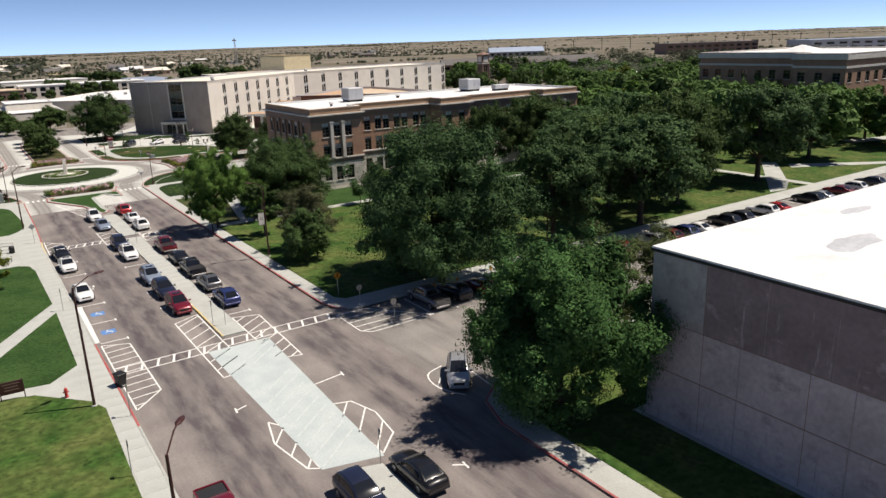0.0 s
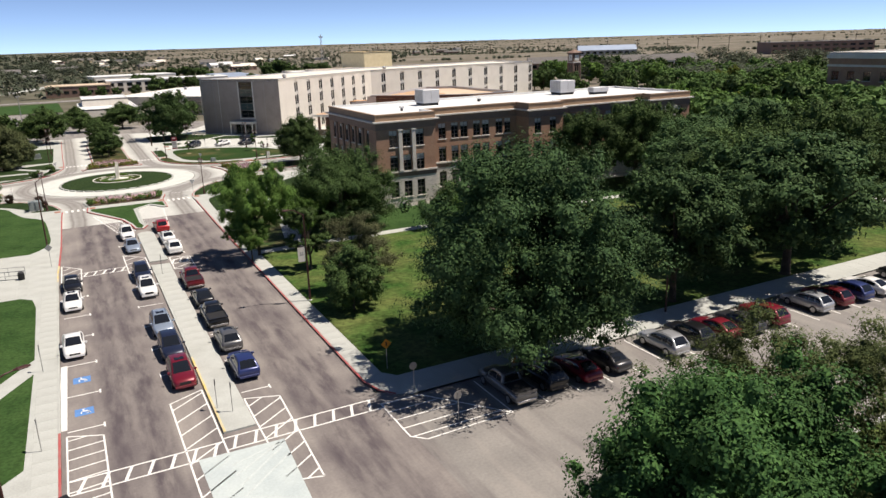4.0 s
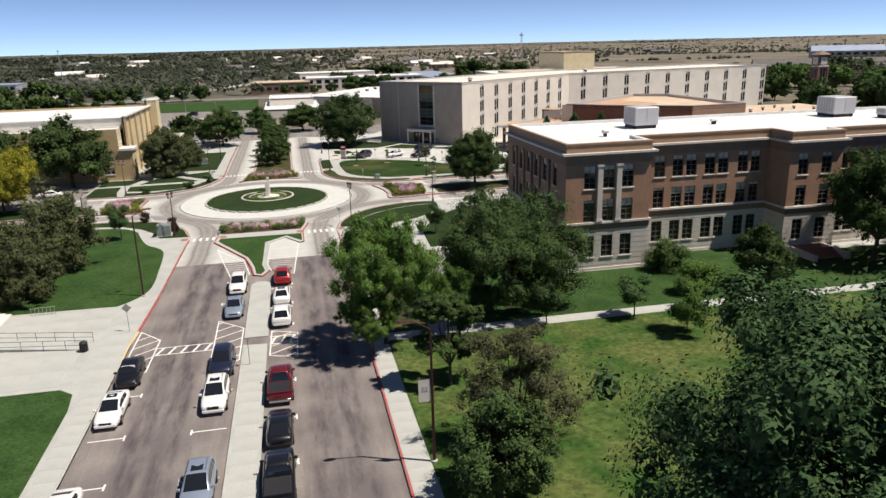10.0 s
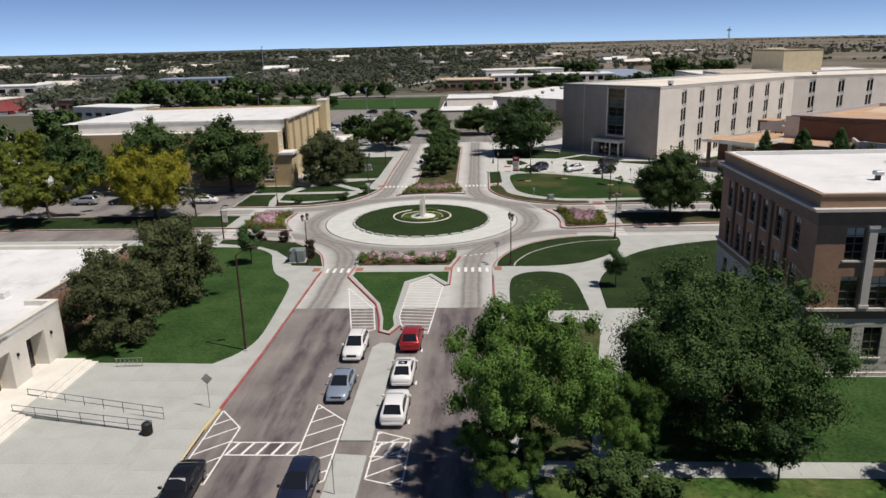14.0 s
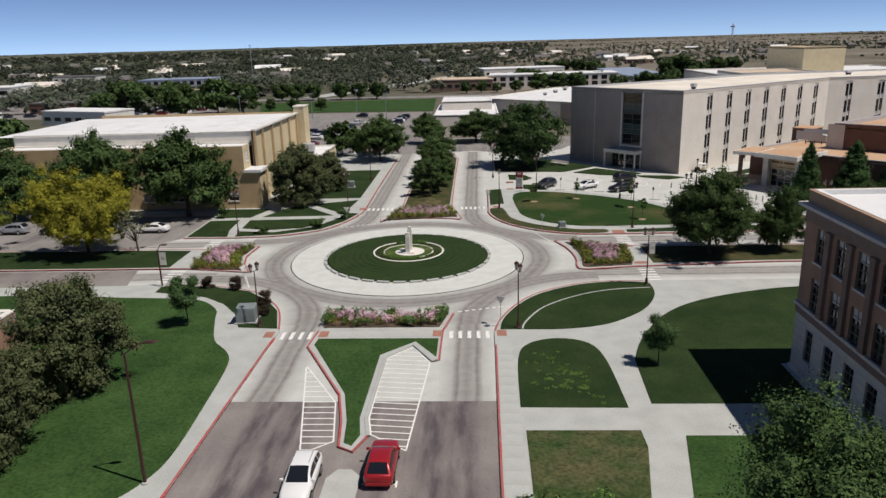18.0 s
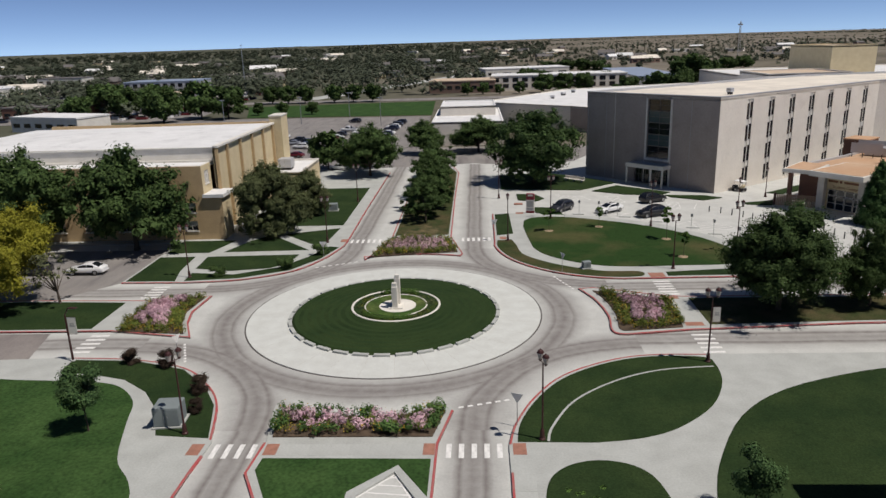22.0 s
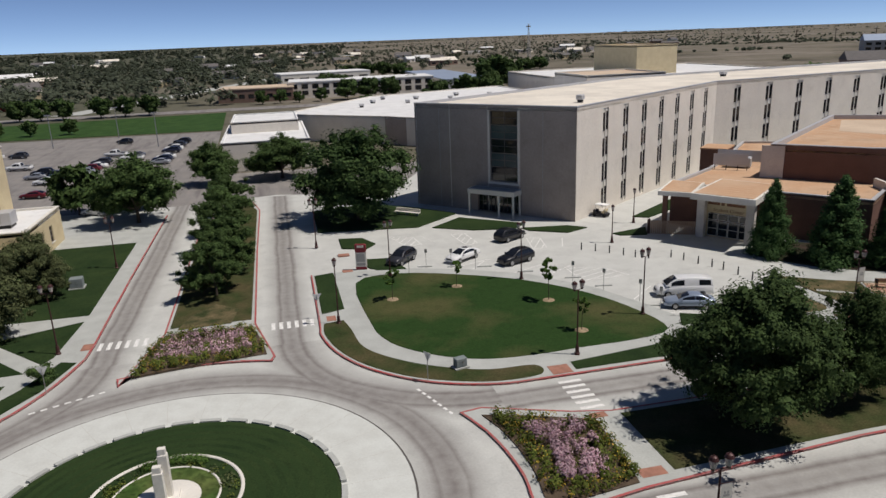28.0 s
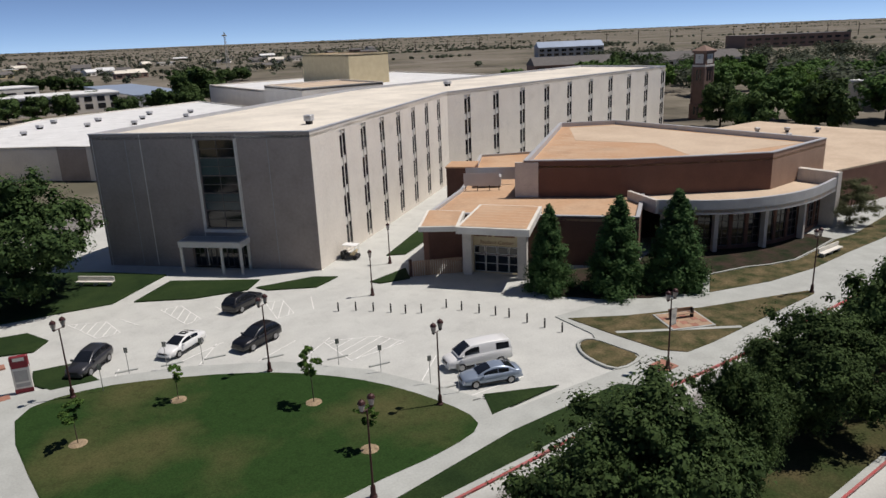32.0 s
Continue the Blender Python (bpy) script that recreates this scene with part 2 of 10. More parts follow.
def leaf_material(name, base, tip, soft=0.25):
    m = bpy.data.materials.new(name)
    m.use_nodes = True
    nt = m.node_tree
    nd, ln = nt.nodes, nt.links
    p = nd["Principled BSDF"]
    p.inputs["Roughness"].default_value = 0.75
    p.inputs["Specular IOR Level"].default_value = 0.10
    geo = nd.new("ShaderNodeNewGeometry")
    oi = nd.new("ShaderNodeObjectInfo")
    mix = nd.new("ShaderNodeMix")
    mix.data_type = 'RGBA'
    mix.inputs["A"].default_value, mix.inputs["B"].default_value = (*base, 1), (*tip, 1)
    ln.new(geo.outputs["Random Per Island"], mix.inputs["Factor"])
    hsv = nd.new("ShaderNodeHueSaturation")
    mr = nd.new("ShaderNodeMapRange")
    mr.inputs["To Min"].default_value, mr.inputs["To Max"].default_value = 0.78, 1.2
    ln.new(oi.outputs["Random"], mr.inputs["Value"])
    spray = nd.new("ShaderNodeTexNoise")  # older and younger sprays differ
    spray.inputs["Scale"].default_value = 0.55
    spray.inputs["Detail"].default_value = 3
    ln.new(geo.outputs["Position"], spray.inputs["Vector"])
    sr = nd.new("ShaderNodeMapRange")
    sr.inputs["From Min"].default_value, sr.inputs["From Max"].default_value = 0.3, 0.7
    sr.inputs["To Min"].default_value, sr.inputs["To Max"].default_value = 0.72, 1.28
    ln.new(spray.outputs["Fac"], sr.inputs["Value"])
    vm = nd.new("ShaderNodeMath")
    vm.operation = 'MULTIPLY'
    ln.new(mr.outputs[0], vm.inputs[0])
    ln.new(sr.outputs[0], vm.inputs[1])
    ln.new(vm.outputs[0], hsv.inputs["Value"])
    ln.new(mix.outputs["Result"], hsv.inputs["Color"])
    ln.new(hsv.outputs[0], p.inputs["Base Color"])
    tr = nd.new("ShaderNodeBsdfTranslucent")
    ln.new(hsv.outputs[0], tr.inputs["Color"])
    ms = nd.new("ShaderNodeMixShader")
    ms.inputs[0].default_value = soft
    ln.new(p.outputs[0], ms.inputs[1])
    ln.new(tr.outputs[0], ms.inputs[2])
    ln.new(ms.outputs[0], nd["Material Output"].inputs["Surface"])
    return m


CX, CY = 18.1, 175.3  # middle of the roundabout


def road_concrete():
    """Pale concrete carriageway with rubber tracks that run round the circle and along the four arms."""
    m = material("road_concrete", (0.508, 0.512, 0.482), 0.85, var=0.08, scale=0.35, fine=6.0, bump=0.1, tint=(0.455, 0.457, 0.432), stain=0.12, stain_scale=0.5)
    nd, ln = m.node_tree.nodes, m.node_tree.links
    p = nd["Principled BSDF"]
    col = p.inputs["Base Color"].links[0].from_socket
    geo = nd.new("ShaderNodeNewGeometry")
    sep = nd.new("ShaderNodeSeparateXYZ")
    ln.new(geo.outputs["Position"], sep.inputs[0])

    def op(kind, a, b=None, c=None):
        n = nd.new("ShaderNodeMath")
        n.operation = kind
        for i, s in enumerate((a, b, c)):
            if s is None:
                continue
            if isinstance(s, (int, float)):
                n.inputs[i].default_value = s
            else:
                ln.new(s, n.inputs[i])
        return n.outputs[0]

    dx, dy = op('SUBTRACT', sep.outputs[0], CX), op('SUBTRACT', sep.outputs[1], CY)
    r = op('SQRT', op('ADD', op('MULTIPLY', dx, dx), op('MULTIPLY', dy, dy)))
    wob = nd.new("ShaderNodeTexNoise")
    wob.inputs["Scale"].default_value = 0.12
    wob.inputs["Detail"].default_value = 3
    ln.new(geo.outputs["Position"], wob.inputs["Vector"])
    wv = op('MULTIPLY', op('SUBTRACT', wob.outputs["Fac"], 0.5), 0.7)

    def band(v, at, half):
        d = op('ABSOLUTE', op('SUBTRACT', op('ADD', v, wv), at))
        return op('MAXIMUM', op('SUBTRACT', 1.0, op('DIVIDE', d, half)), 0.0)

    ax, ay = op('ABSOLUTE', dx), op('ABSOLUTE', dy)
    ex, ey = op('SUBTRACT', ax, 22.9), op('SUBTRACT', ay, 22.9)
    er = op('SQRT', op('ADD', op('MULTIPLY', ex, ex), op('MULTIPLY', ey, ey)))
    corner = op('MULTIPLY', op('LESS_THAN', ax, 22.9), op('LESS_THAN', ay, 22.9))
    turn = op('MULTIPLY', op('MAXIMUM', op('MAXIMUM', band(er, 13.9, 1.0), band(er, 15.7, 1.0)), op('MULTIPLY', band(er, 14.8, 3.2), 0.9)), corner)
    ring = op('MAXIMUM', op('MAXIMUM', op('MULTIPLY', band(r, 16.1, 0.9), 0.95), op('MULTIPLY', band(r, 17.9, 0.9), 0.9)), op('MULTIPLY', band(r, 17.0, 2.7), 0.95))
    ring = op('MAXIMUM', ring, turn)
    outside = op('MULTIPLY', op('GREATER_THAN', op('MAXIMUM', ax, ay), 22.9), op('LESS_THAN', r, 90.0))
    arms = op('MAXIMUM', op('MAXIMUM', band(ax, 7.2, 0.8), band(ax, 8.9, 0.8)), op('MULTIPLY', band(ax, 8.0, 2.5), 0.85))
    arms2 = op('MAXIMUM', op('MAXIMUM', band(ay, 6.2, 0.8), band(ay, 8.1, 0.8)), op('MULTIPLY', band(ay, 7.2, 2.6), 0.75))
    far_y, far_x = op('GREATER_THAN', ay, op('MULTIPLY', ax, 1.15)), op('GREATER_THAN', ax, op('MULTIPLY', ay, 1.15))
    tracks = op('ADD', op('MULTIPLY', arms, far_y), op('MULTIPLY', arms2, far_x))
    fac = op('ADD', ring, op('MULTIPLY', tracks, outside))
    fine = nd.new("ShaderNodeTexNoise")
    fine.inputs["Scale"].default_value = 1.3
    fine.inputs["Detail"].default_value = 6
    ln.new(geo.outputs["Position"], fine.inputs["Vector"])
    fac = op('MULTIPLY', op('MINIMUM', fac, 1.0), op('ADD', op('MULTIPLY', fine.outputs["Fac"], 0.45), 0.55))
    mx = nd.new("ShaderNodeMix")
    mx.data_type = 'RGBA'
    ln.new(fac, mx.inputs["Factor"])
    ln.new(col, mx.inputs["A"])
    mx.inputs["B"].default_value = (0.105, 0.084, 0.078, 1)
    ln.new(mx.outputs["Result"], p.inputs["Base Color"])
    return m


def asphalt_streaked(name, base, worn, lanes=()):
    """Old asphalt: pale worn patches, dark blotches drawn out along y, and oil tracks down the middle of the lanes."""
    m = material(name, base, 0.9, var=0.12, scale=0.22, fine=5.0, bump=0.12, tint=worn)
    nd, ln = m.node_tree.nodes, m.node_tree.links
    p = nd["Principled BSDF"]
    col = p.inputs["Base Color"].links[0].from_socket
    geo = nd.new("ShaderNodeNewGeometry")
    sep = nd.new("ShaderNodeSeparateXYZ")
    ln.new(geo.outputs["Position"], sep.inputs[0])

    def op(kind, a, b):
        n = nd.new("ShaderNodeMath")
        n.operation = kind
        for i, s in enumerate((a, b)):
            if isinstance(s, (int, float)):
                n.inputs[i].default_value = s
            else:
                ln.new(s, n.inputs[i])
        return n.outputs[0]

    def stretched(sx, sy, lo, hi, detail=7, rough=0.62):
        mp = nd.new("ShaderNodeMapping")
        mp.inputs["Scale"].default_value = (sx, sy, 1)
        ln.new(geo.outputs["Position"], mp.inputs["Vector"])
        ns = nd.new("ShaderNodeTexNoise")
        ns.inputs["Scale"].default_value = 1.0
        ns.inputs["Detail"].default_value = detail
        ns.inputs["Roughness"].default_value = rough
        ln.new(mp.outputs[0], ns.inputs["Vector"])
        mr = nd.new("ShaderNodeMapRange")
        mr.inputs["From Min"].default_value, mr.inputs["From Max"].default_value = lo, hi
        ln.new(ns.outputs["Fac"], mr.inputs["Value"])
        return mr.outputs[0]

    streak = stretched(0.5, 0.05, 0.50, 0.68)
    blot = stretched(0.9, 0.22, 0.44, 0.62)
    fac = op('MULTIPLY', streak, 0.55)
    for at, half in lanes:
        d = op('DIVIDE', op('ABSOLUTE', op('SUBTRACT', sep.outputs[0], at), 0), half)
        b = op('MAXIMUM', op('SUBTRACT', 1.0, d), 0.0)
        fac = op('MAXIMUM', fac, op('MULTIPLY', op('MINIMUM', op('MULTIPLY', b, 1.6), 1.0), op('ADD', op('MULTIPLY', blot, 0.58), 0.42)))
    mx = nd.new("ShaderNodeMix")
    mx.data_type = 'RGBA'
    ln.new(fac, mx.inputs["Factor"])
    ln.new(col, mx.inputs["A"])
    mx.inputs["B"].default_value = (0.078, 0.064, 0.070, 1)
    pale = stretched(0.8, 0.10, 0.50, 0.70, 6, 0.6)
    mx2 = nd.new("ShaderNodeMix")
    mx2.data_type = 'RGBA'
    ln.new(op('MULTIPLY', pale, 0.3), mx2.inputs["Factor"])
    ln.new(mx.outputs["Result"], mx2.inputs["A"])
    mx2.inputs["B"].default_value = (0.33, 0.295, 0.265, 1)
    ln.new(mx2.outputs["Result"], p.inputs["Base Color"])
    return m


M_CONC = material("walk_concrete", (0.416, 0.428, 0.404), 0.88, var=0.10, scale=0.5, fine=7.0, tint=(0.358, 0.367, 0.345), bump=0.08)
M_ROADC = road_concrete()
M_APRON = material("apron_concrete", (0.560, 0.575, 0.542), 0.86, var=0.06, scale=0.7, fine=8.0, tint=(0.508, 0.517, 0.484), bump=0.08)
M_ASPH = asphalt_streaked("street_asphalt", (0.236, 0.212, 0.196), (0.160, 0.140, 0.136), ((11.0, 1.5), (13.0, 1.5), (23.8, 1.5), (25.9, 1.4)))
M_ASPH2 = asphalt_streaked("lot_asphalt", (0.235, 0.22, 0.205), (0.19, 0.178, 0.168))
M_WHITE = material("road_paint", (0.78, 0.77, 0.74), 0.7, var=0.1, scale=2.0, fine=25.0, bump=0.05, stain=0.25, stain_scale=3.0)
M_BLUE = material("blue_paint", (0.10, 0.24, 0.52), 0.7, var=0.1, scale=2.0, fine=25.0, bump=0.05)
M_RED = material("red_kerb_paint", (0.40, 0.062, 0.064), 0.75, var=0.22, scale=0.8, fine=14.0, tint=(0.33, 0.125, 0.115), bump=0.05)
M_YEL = material("yellow_kerb_paint", (0.62, 0.46, 0.16), 0.75, var=0.15, scale=0.8, fine=14.0, tint=(0.55, 0.47, 0.32), bump=0.05)
M_PATCH = material("painted_concrete", (0.45, 0.50, 0.495), 0.8, var=0.08, scale=0.5, fine=6.0, tint=(0.39, 0.44, 0.445), bump=0.05)
M_GRASS = material("lawn_grass", (0.042, 0.084, 0.024), 0.95, var=0.38, scale=0.22, fine=4.0, tint=(0.024, 0.056, 0.015), bump=0.7, spec=0.1, stain=0.22, stain_scale=1.1)
M_PARK = material("park_grass", (0.098, 0.120, 0.038), 0.95, var=0.6, scale=0.24, fine=2.6, tint=(0.034, 0.082, 0.017), bump=0.8, spec=0.1, stain=0.6, stain_scale=1.3)
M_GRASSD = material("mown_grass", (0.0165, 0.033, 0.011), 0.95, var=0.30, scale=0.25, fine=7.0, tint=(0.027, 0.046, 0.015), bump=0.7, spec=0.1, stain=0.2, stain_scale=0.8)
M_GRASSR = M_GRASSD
M_DBED = material("dark_bed_mulch", (0.050, 0.034, 0.027), 0.95, var=0.4, scale=0.5, fine=7.0, tint=(0.018, 0.026, 0.012), bump=0.8, spec=0.1, stain=0.4, stain_scale=1.5)
M_OLIVEG = material("worn_grass", (0.088, 0.084, 0.040), 0.95, var=0.45, scale=0.35, fine=4.0, tint=(0.030, 0.060, 0.017), bump=0.7, spec=0.1, stain=0.45, stain_scale=1.4)
M_OVAL = material("worn_lawn", (0.021, 0.048, 0.012), 0.95, var=0.26, scale=0.11, fine=7.0, tint=(0.092, 0.083, 0.036), bump=0.7, spec=0.1, stain=0.25, stain_scale=0.8)
for nd_ in M_OVAL.node_tree.nodes:
    if nd_.type == 'MAP_RANGE' and abs(nd_.inputs["From Min"].default_value - 0.35) < 1e-3:
        nd_.inputs["From Min"].default_value, nd_.inputs["From Max"].default_value = 0.47, 0.74
M_WORN = material("thin_patchy_grass", (0.032, 0.048, 0.016), 0.95, var=0.30, scale=0.35, fine=6.0, tint=(0.078, 0.066, 0.032), bump=0.7, spec=0.1, stain=0.25, stain_scale=1.0)
M_DRY = material("dry_grass", (0.150, 0.116, 0.064), 0.95, var=0.36, scale=0.55, fine=5.0, tint=(0.036, 0.046, 0.018), bump=0.6, spec=0.1, stain=0.3, stain_scale=1.2)
M_SOIL = material("bed_soil", (0.10, 0.07, 0.045), 0.95, var=0.25, scale=1.5, fine=14.0, bump=0.5)
M_PLAIN = material("plains", (0.205, 0.180, 0.146), 0.95, var=0.22, scale=0.009, fine=0.10, tint=(0.120, 0.108, 0.078), bump=0.0, spec=0.1, stain=0.6, stain_scale=0.016)
nd_, ln_ = M_PLAIN.node_tree.nodes, M_PLAIN.node_tree.links
col_ = nd_["Principled BSDF"].inputs["Base Color"].links[0].from_socket
geo_ = nd_.new("ShaderNodeNewGeometry")
sep_ = nd_.new("ShaderNodeSeparateXYZ")
ln_.new(geo_.outputs["Position"], sep_.inputs[0])
edge_ = nd_.new("ShaderNodeTexNoise")  # gardens and scrub under the town's trees, with a ragged edge
edge_.inputs["Scale"].default_value = 0.006
edge_.inputs["Detail"].default_value = 6
ln_.new(geo_.outputs["Position"], edge_.inputs["Vector"])
mul_ = nd_.new("ShaderNodeMath")
mul_.operation = 'MULTIPLY_ADD'
mul_.inputs[1].default_value = 500.0
ln_.new(edge_.outputs["Fac"], mul_.inputs[0])
ln_.new(sep_.outputs[0], mul_.inputs[2])
rng_ = nd_.new("ShaderNodeMapRange")
rng_.inputs["From Min"].default_value, rng_.inputs["From Max"].default_value = 330.0, 180.0
rng_.inputs["To Max"].default_value = 0.8
ln_.new(mul_.outputs[0], rng_.inputs["Value"])
mix_ = nd_.new("ShaderNodeMix")
mix_.data_type = 'RGBA'
mix_.inputs["B"].default_value = (0.070, 0.076, 0.050, 1)
ln_.new(rng_.outputs[0], mix_.inputs["Factor"])
ln_.new(col_, mix_.inputs["A"])
ln_.new(mix_.outputs["Result"], nd_["Principled BSDF"].inputs["Base Color"])
M_MULCH = material("wood_mulch", (0.36, 0.27, 0.17), 0.95, var=0.3, scale=2.0, fine=20.0, bump=0.5)
M_BRICKRED = material("paver_red", (0.36, 0.17, 0.12), 0.85, var=0.15, scale=2.0, fine=20.0)
M_STEEL = material("galvanised_steel", (0.42, 0.42, 0.42), 0.45, metal=0.8, var=0.08, scale=1.0, fine=15.0, bump=0.03)
M_DARKMETAL = material("dark_red_metal", (0.060, 0.022, 0.020), 0.5, metal=0.2, var=0.1, scale=1.0, fine=12.0, bump=0.03)
M_BLACKM = material("black_metal", (0.02, 0.02, 0.02), 0.5, metal=0.2, var=0.1, bump=0.03)
M_BARK = material("bark", (0.085, 0.065, 0.048), 0.95, var=0.3, scale=1.5, fine=14.0, bump=0.8)
M_GLASS = material("dark_glass", (0.012, 0.014, 0.018), 0.06, var=0.05, bump=0.0, spec=0.6)
M_LAMPG = material("lamp_glass", (0.45, 0.40, 0.36), 0.25, var=0.05, bump=0.0)
M_TYRE = material("tyre_rubber", (0.018, 0.018, 0.018), 0.85, var=0.1, bump=0.1)
M_RIM = material("alloy_rim", (0.45, 0.45, 0.46), 0.35, metal=0.8, var=0.05, bump=0.0)
M_TRIM = material("black_trim", (0.02, 0.02, 0.022), 0.6, var=0.1, bump=0.02)
M_CHROME = material("bright_metal", (0.6, 0.6, 0.6), 0.2, metal=1.0, var=0.03, bump=0.0)
M_LIGHTC = material("headlamp_lens", (0.62, 0.63, 0.65), 0.12, var=0.03, bump=0.0)
M_LIGHTR = material("tail_lamp_lens", (0.30, 0.015, 0.015), 0.2, var=0.05, bump=0.0)
M_STONEW = material("white_stone", (0.70, 0.67, 0.61), 0.8, var=0.06, scale=0.6, fine=6.0, tint=(0.63, 0.60, 0.54), bump=0.08)
M_ROOFW = material("white_roof_membrane", (0.72, 0.72, 0.71), 0.75, var=0.04, scale=0.25, fine=3.0, tint=(0.65, 0.65, 0.64), bump=0.03, stain=0.18, stain_scale=0.3)

# ---- ground, roads and lawns ----
def terrain():
    """One sheet to the horizon: level near the campus, rising gently to low plains far off."""
    g = Geo()
    radii = [0, 160, 320, 520, 800, 1150, 1600, 2150, 2800, 3500, 4200, 4850]
    n = 72
    g.v.append((CX, CY, -0.08))
    for k, r in enumerate(radii[1:]):
        for i in range(n):
            a = 2 * math.pi * i / n
            x, y = CX + r * math.cos(a), CY + r * math.sin(a)
            h = -0.08
            if r > 600:
                h += 13.5 * ((r - 600) / 4250) ** 1.2
                h += 3.2 * noise.noise(Vector((x / 900, y / 900, 0.3))) * min(1, (r - 600) / 1500)
            g.v.append((x, y, h))
    for i in range(n):
        j = (i + 1) % n
        g.f.append([0, 1 + i, 1 + j])
        for k in range(len(radii) - 2):
            o = 1 + k * n
            g.f.append([o + i, o + n + i, o + n + j, o + j])
    g.m = [0] * len(g.f)
    ob = g.make("ground", M_PLAIN, smooth=True)
    tagged(ob, "dry scrubby plains reaching to the horizon", "ground", kind="structure")
    return ob


terrain()


def slab(name, poly, z0, z1, mat, label, cat="pavement", parent=None):
    ob = Geo().prism(poly, z0, z1).make(name, mat, parent)
    if parent is None:
        tagged(ob, label, cat, kind="structure")
    return ob


road = slab("road", [(-150, 140), (7, 140), (7, 136.75), (28.6, 136.75), (28.6, 140), (175, 140), (185, 290), (30, 290), (-60, 300), (-150, 300)], -0.06, 0.0, M_ROADC,
            "pale concrete roadway with dark rubber tracks round a traffic circle", "road")
street = slab("road_street", [(6.9, -90), (28.6, -90), (28.6, 136.75), (6.9, 136.75)], -0.06, 0.004, M_ASPH, "worn grey asphalt street with painted parking lines", "road")
lot = slab("road_lot", [(28.6, 34), (175, 34), (175, 64), (28.6, 64)], -0.06, 0.003, M_ASPH2, "grey asphalt side street with angled parking", "road")
slab("road_west", [(-150, 164.4), (-14, 164.4), (-15.5, 170.8), (-150, 170.8)], -0.05, 0.008, M_ASPH, "brown-grey asphalt road", "road")
slab("road_front", [(-150, 180.2), (-21, 180.2), (-15.8, 186), (-15.8, 200), (-150, 200)], -0.05, 0.008, M_ASPH2, "grey asphalt forecourt", "road")
slab("road_north", [(-160, 263), (8, 263), (26, 266), (36, 262), (48, 266), (60, 290), (20, 292), (-160, 300)], -0.05, 0.006, M_ASPH2, "pale asphalt cross road behind the median", "road")


def kerb(poly, mat, parent, w=0.17, z=0.165, name="kerb", closed=True, label=""):
    """A kerb along the inside of a counter-clockwise outline."""
    poly = ccw(poly) if closed else list(poly)
    n = len(poly)
    if closed:
        inn = inset(poly, w)
    else:
        inn = []
        for i in range(n):
            a, b = Vector(poly[max(i - 1, 0)]), Vector(poly[min(i + 1, n - 1)])
            d = (b - a).normalized()
            inn.append((poly[i][0] - d.y * w, poly[i][1] + d.x * w))
    g = Geo()
    for i in range(n if closed else n - 1):
        j = (i + 1) % n
        a, b, c, d = poly[i], poly[j], inn[j], inn[i]
        e, h = (a[0] * 0.85 + d[0] * 0.15, a[1] * 0.85 + d[1] * 0.15), (b[0] * 0.85 + c[0] * 0.15, b[1] * 0.85 + c[1] * 0.15)
        g.add([(*a, 0), (*b, 0), (*b, z - 0.03), (*a, z - 0.03), (*h, z), (*e, z), (*c, z), (*d, z), (*c, 0.02), (*d, 0.02)],
              [(0, 1, 2, 3), (3, 2, 4, 5), (5, 4, 6, 7), (7, 6, 8, 9)])
    return g.make(name, mat, parent, label)


def block(name, poly, label, mat=M_CONC, z=0.14):
    """A raised piece of pavement."""
    ob = Geo().prism(poly, -0.05, z).make(name, mat)
    return tagged(ob, label, "pavement", kind="structure")


def lawn(poly, mat=M_GRASS, label="green mown lawn bordered by concrete", z=0.185, z0=0.10, name="lawn", edge=True):
    """A lawn, slightly crowned and rough, on the pavement block."""
    poly = ccw(poly)
    g = Geo()
    inn = inset(poly, 0.12)
    n = len(poly)
    g.add([(x, y, z0) for x, y in poly] + [(x, y, z - 0.03) for x, y in poly] + [(x, y, z) for x, y in inn],
          [(i, (i + 1) % n, n + (i + 1) % n, n + i) for i in range(n)] + [(n + i, n + (i + 1) % n, 2 * n + (i + 1) % n, 2 * n + i) for i in range(n)] + [tuple(range(2 * n, 3 * n))])
    ob = g.make(name, mat)
    return tagged(ob, label, "lawn", kind="structure")


# south-west block: pavement west of the street
SW = [(7.15, -90), (7.15, 112), (7.6, 125), (7.8, 147), (7.9, 150.8)] + smooth_path([(7.8, 151), (6.5, 156), (4.6, 159.3), (1.35, 162.6), (-3.8, 164.4), (-9.7, 164.9)], 4) + [(-20, 164.4), (-150, 164.4), (-150, -90)]
sw = block("pavement_southwest", SW, "pale concrete pavement and plaza beside the street")
kerb([(7.15, 51), (7.15, 69.5)], M_RED, sw, closed=False, label="worn red painted kerb")
kerb([(7.15, -90), (7.15, 51)], M_CONC, sw, closed=False)
kerb([(7.15, 69.5), (7.15, 108)], M_CONC, sw, closed=False)
kerb([(7.15, 108), (7.15, 112), (7.3, 115)], M_YEL, sw, closed=False)
kerb([(7.3, 115), (7.6, 125), (7.8, 147), (7.9, 149)], M_RED, sw, closed=False, label="red painted kerb")
kerb(smooth_path([(7.8, 151), (6.5, 156), (4.6, 159.3), (1.35, 162.6), (-3.8, 164.4), (-9.7, 164.9)], 5), M_RED, sw, closed=False, label="red painted kerb")

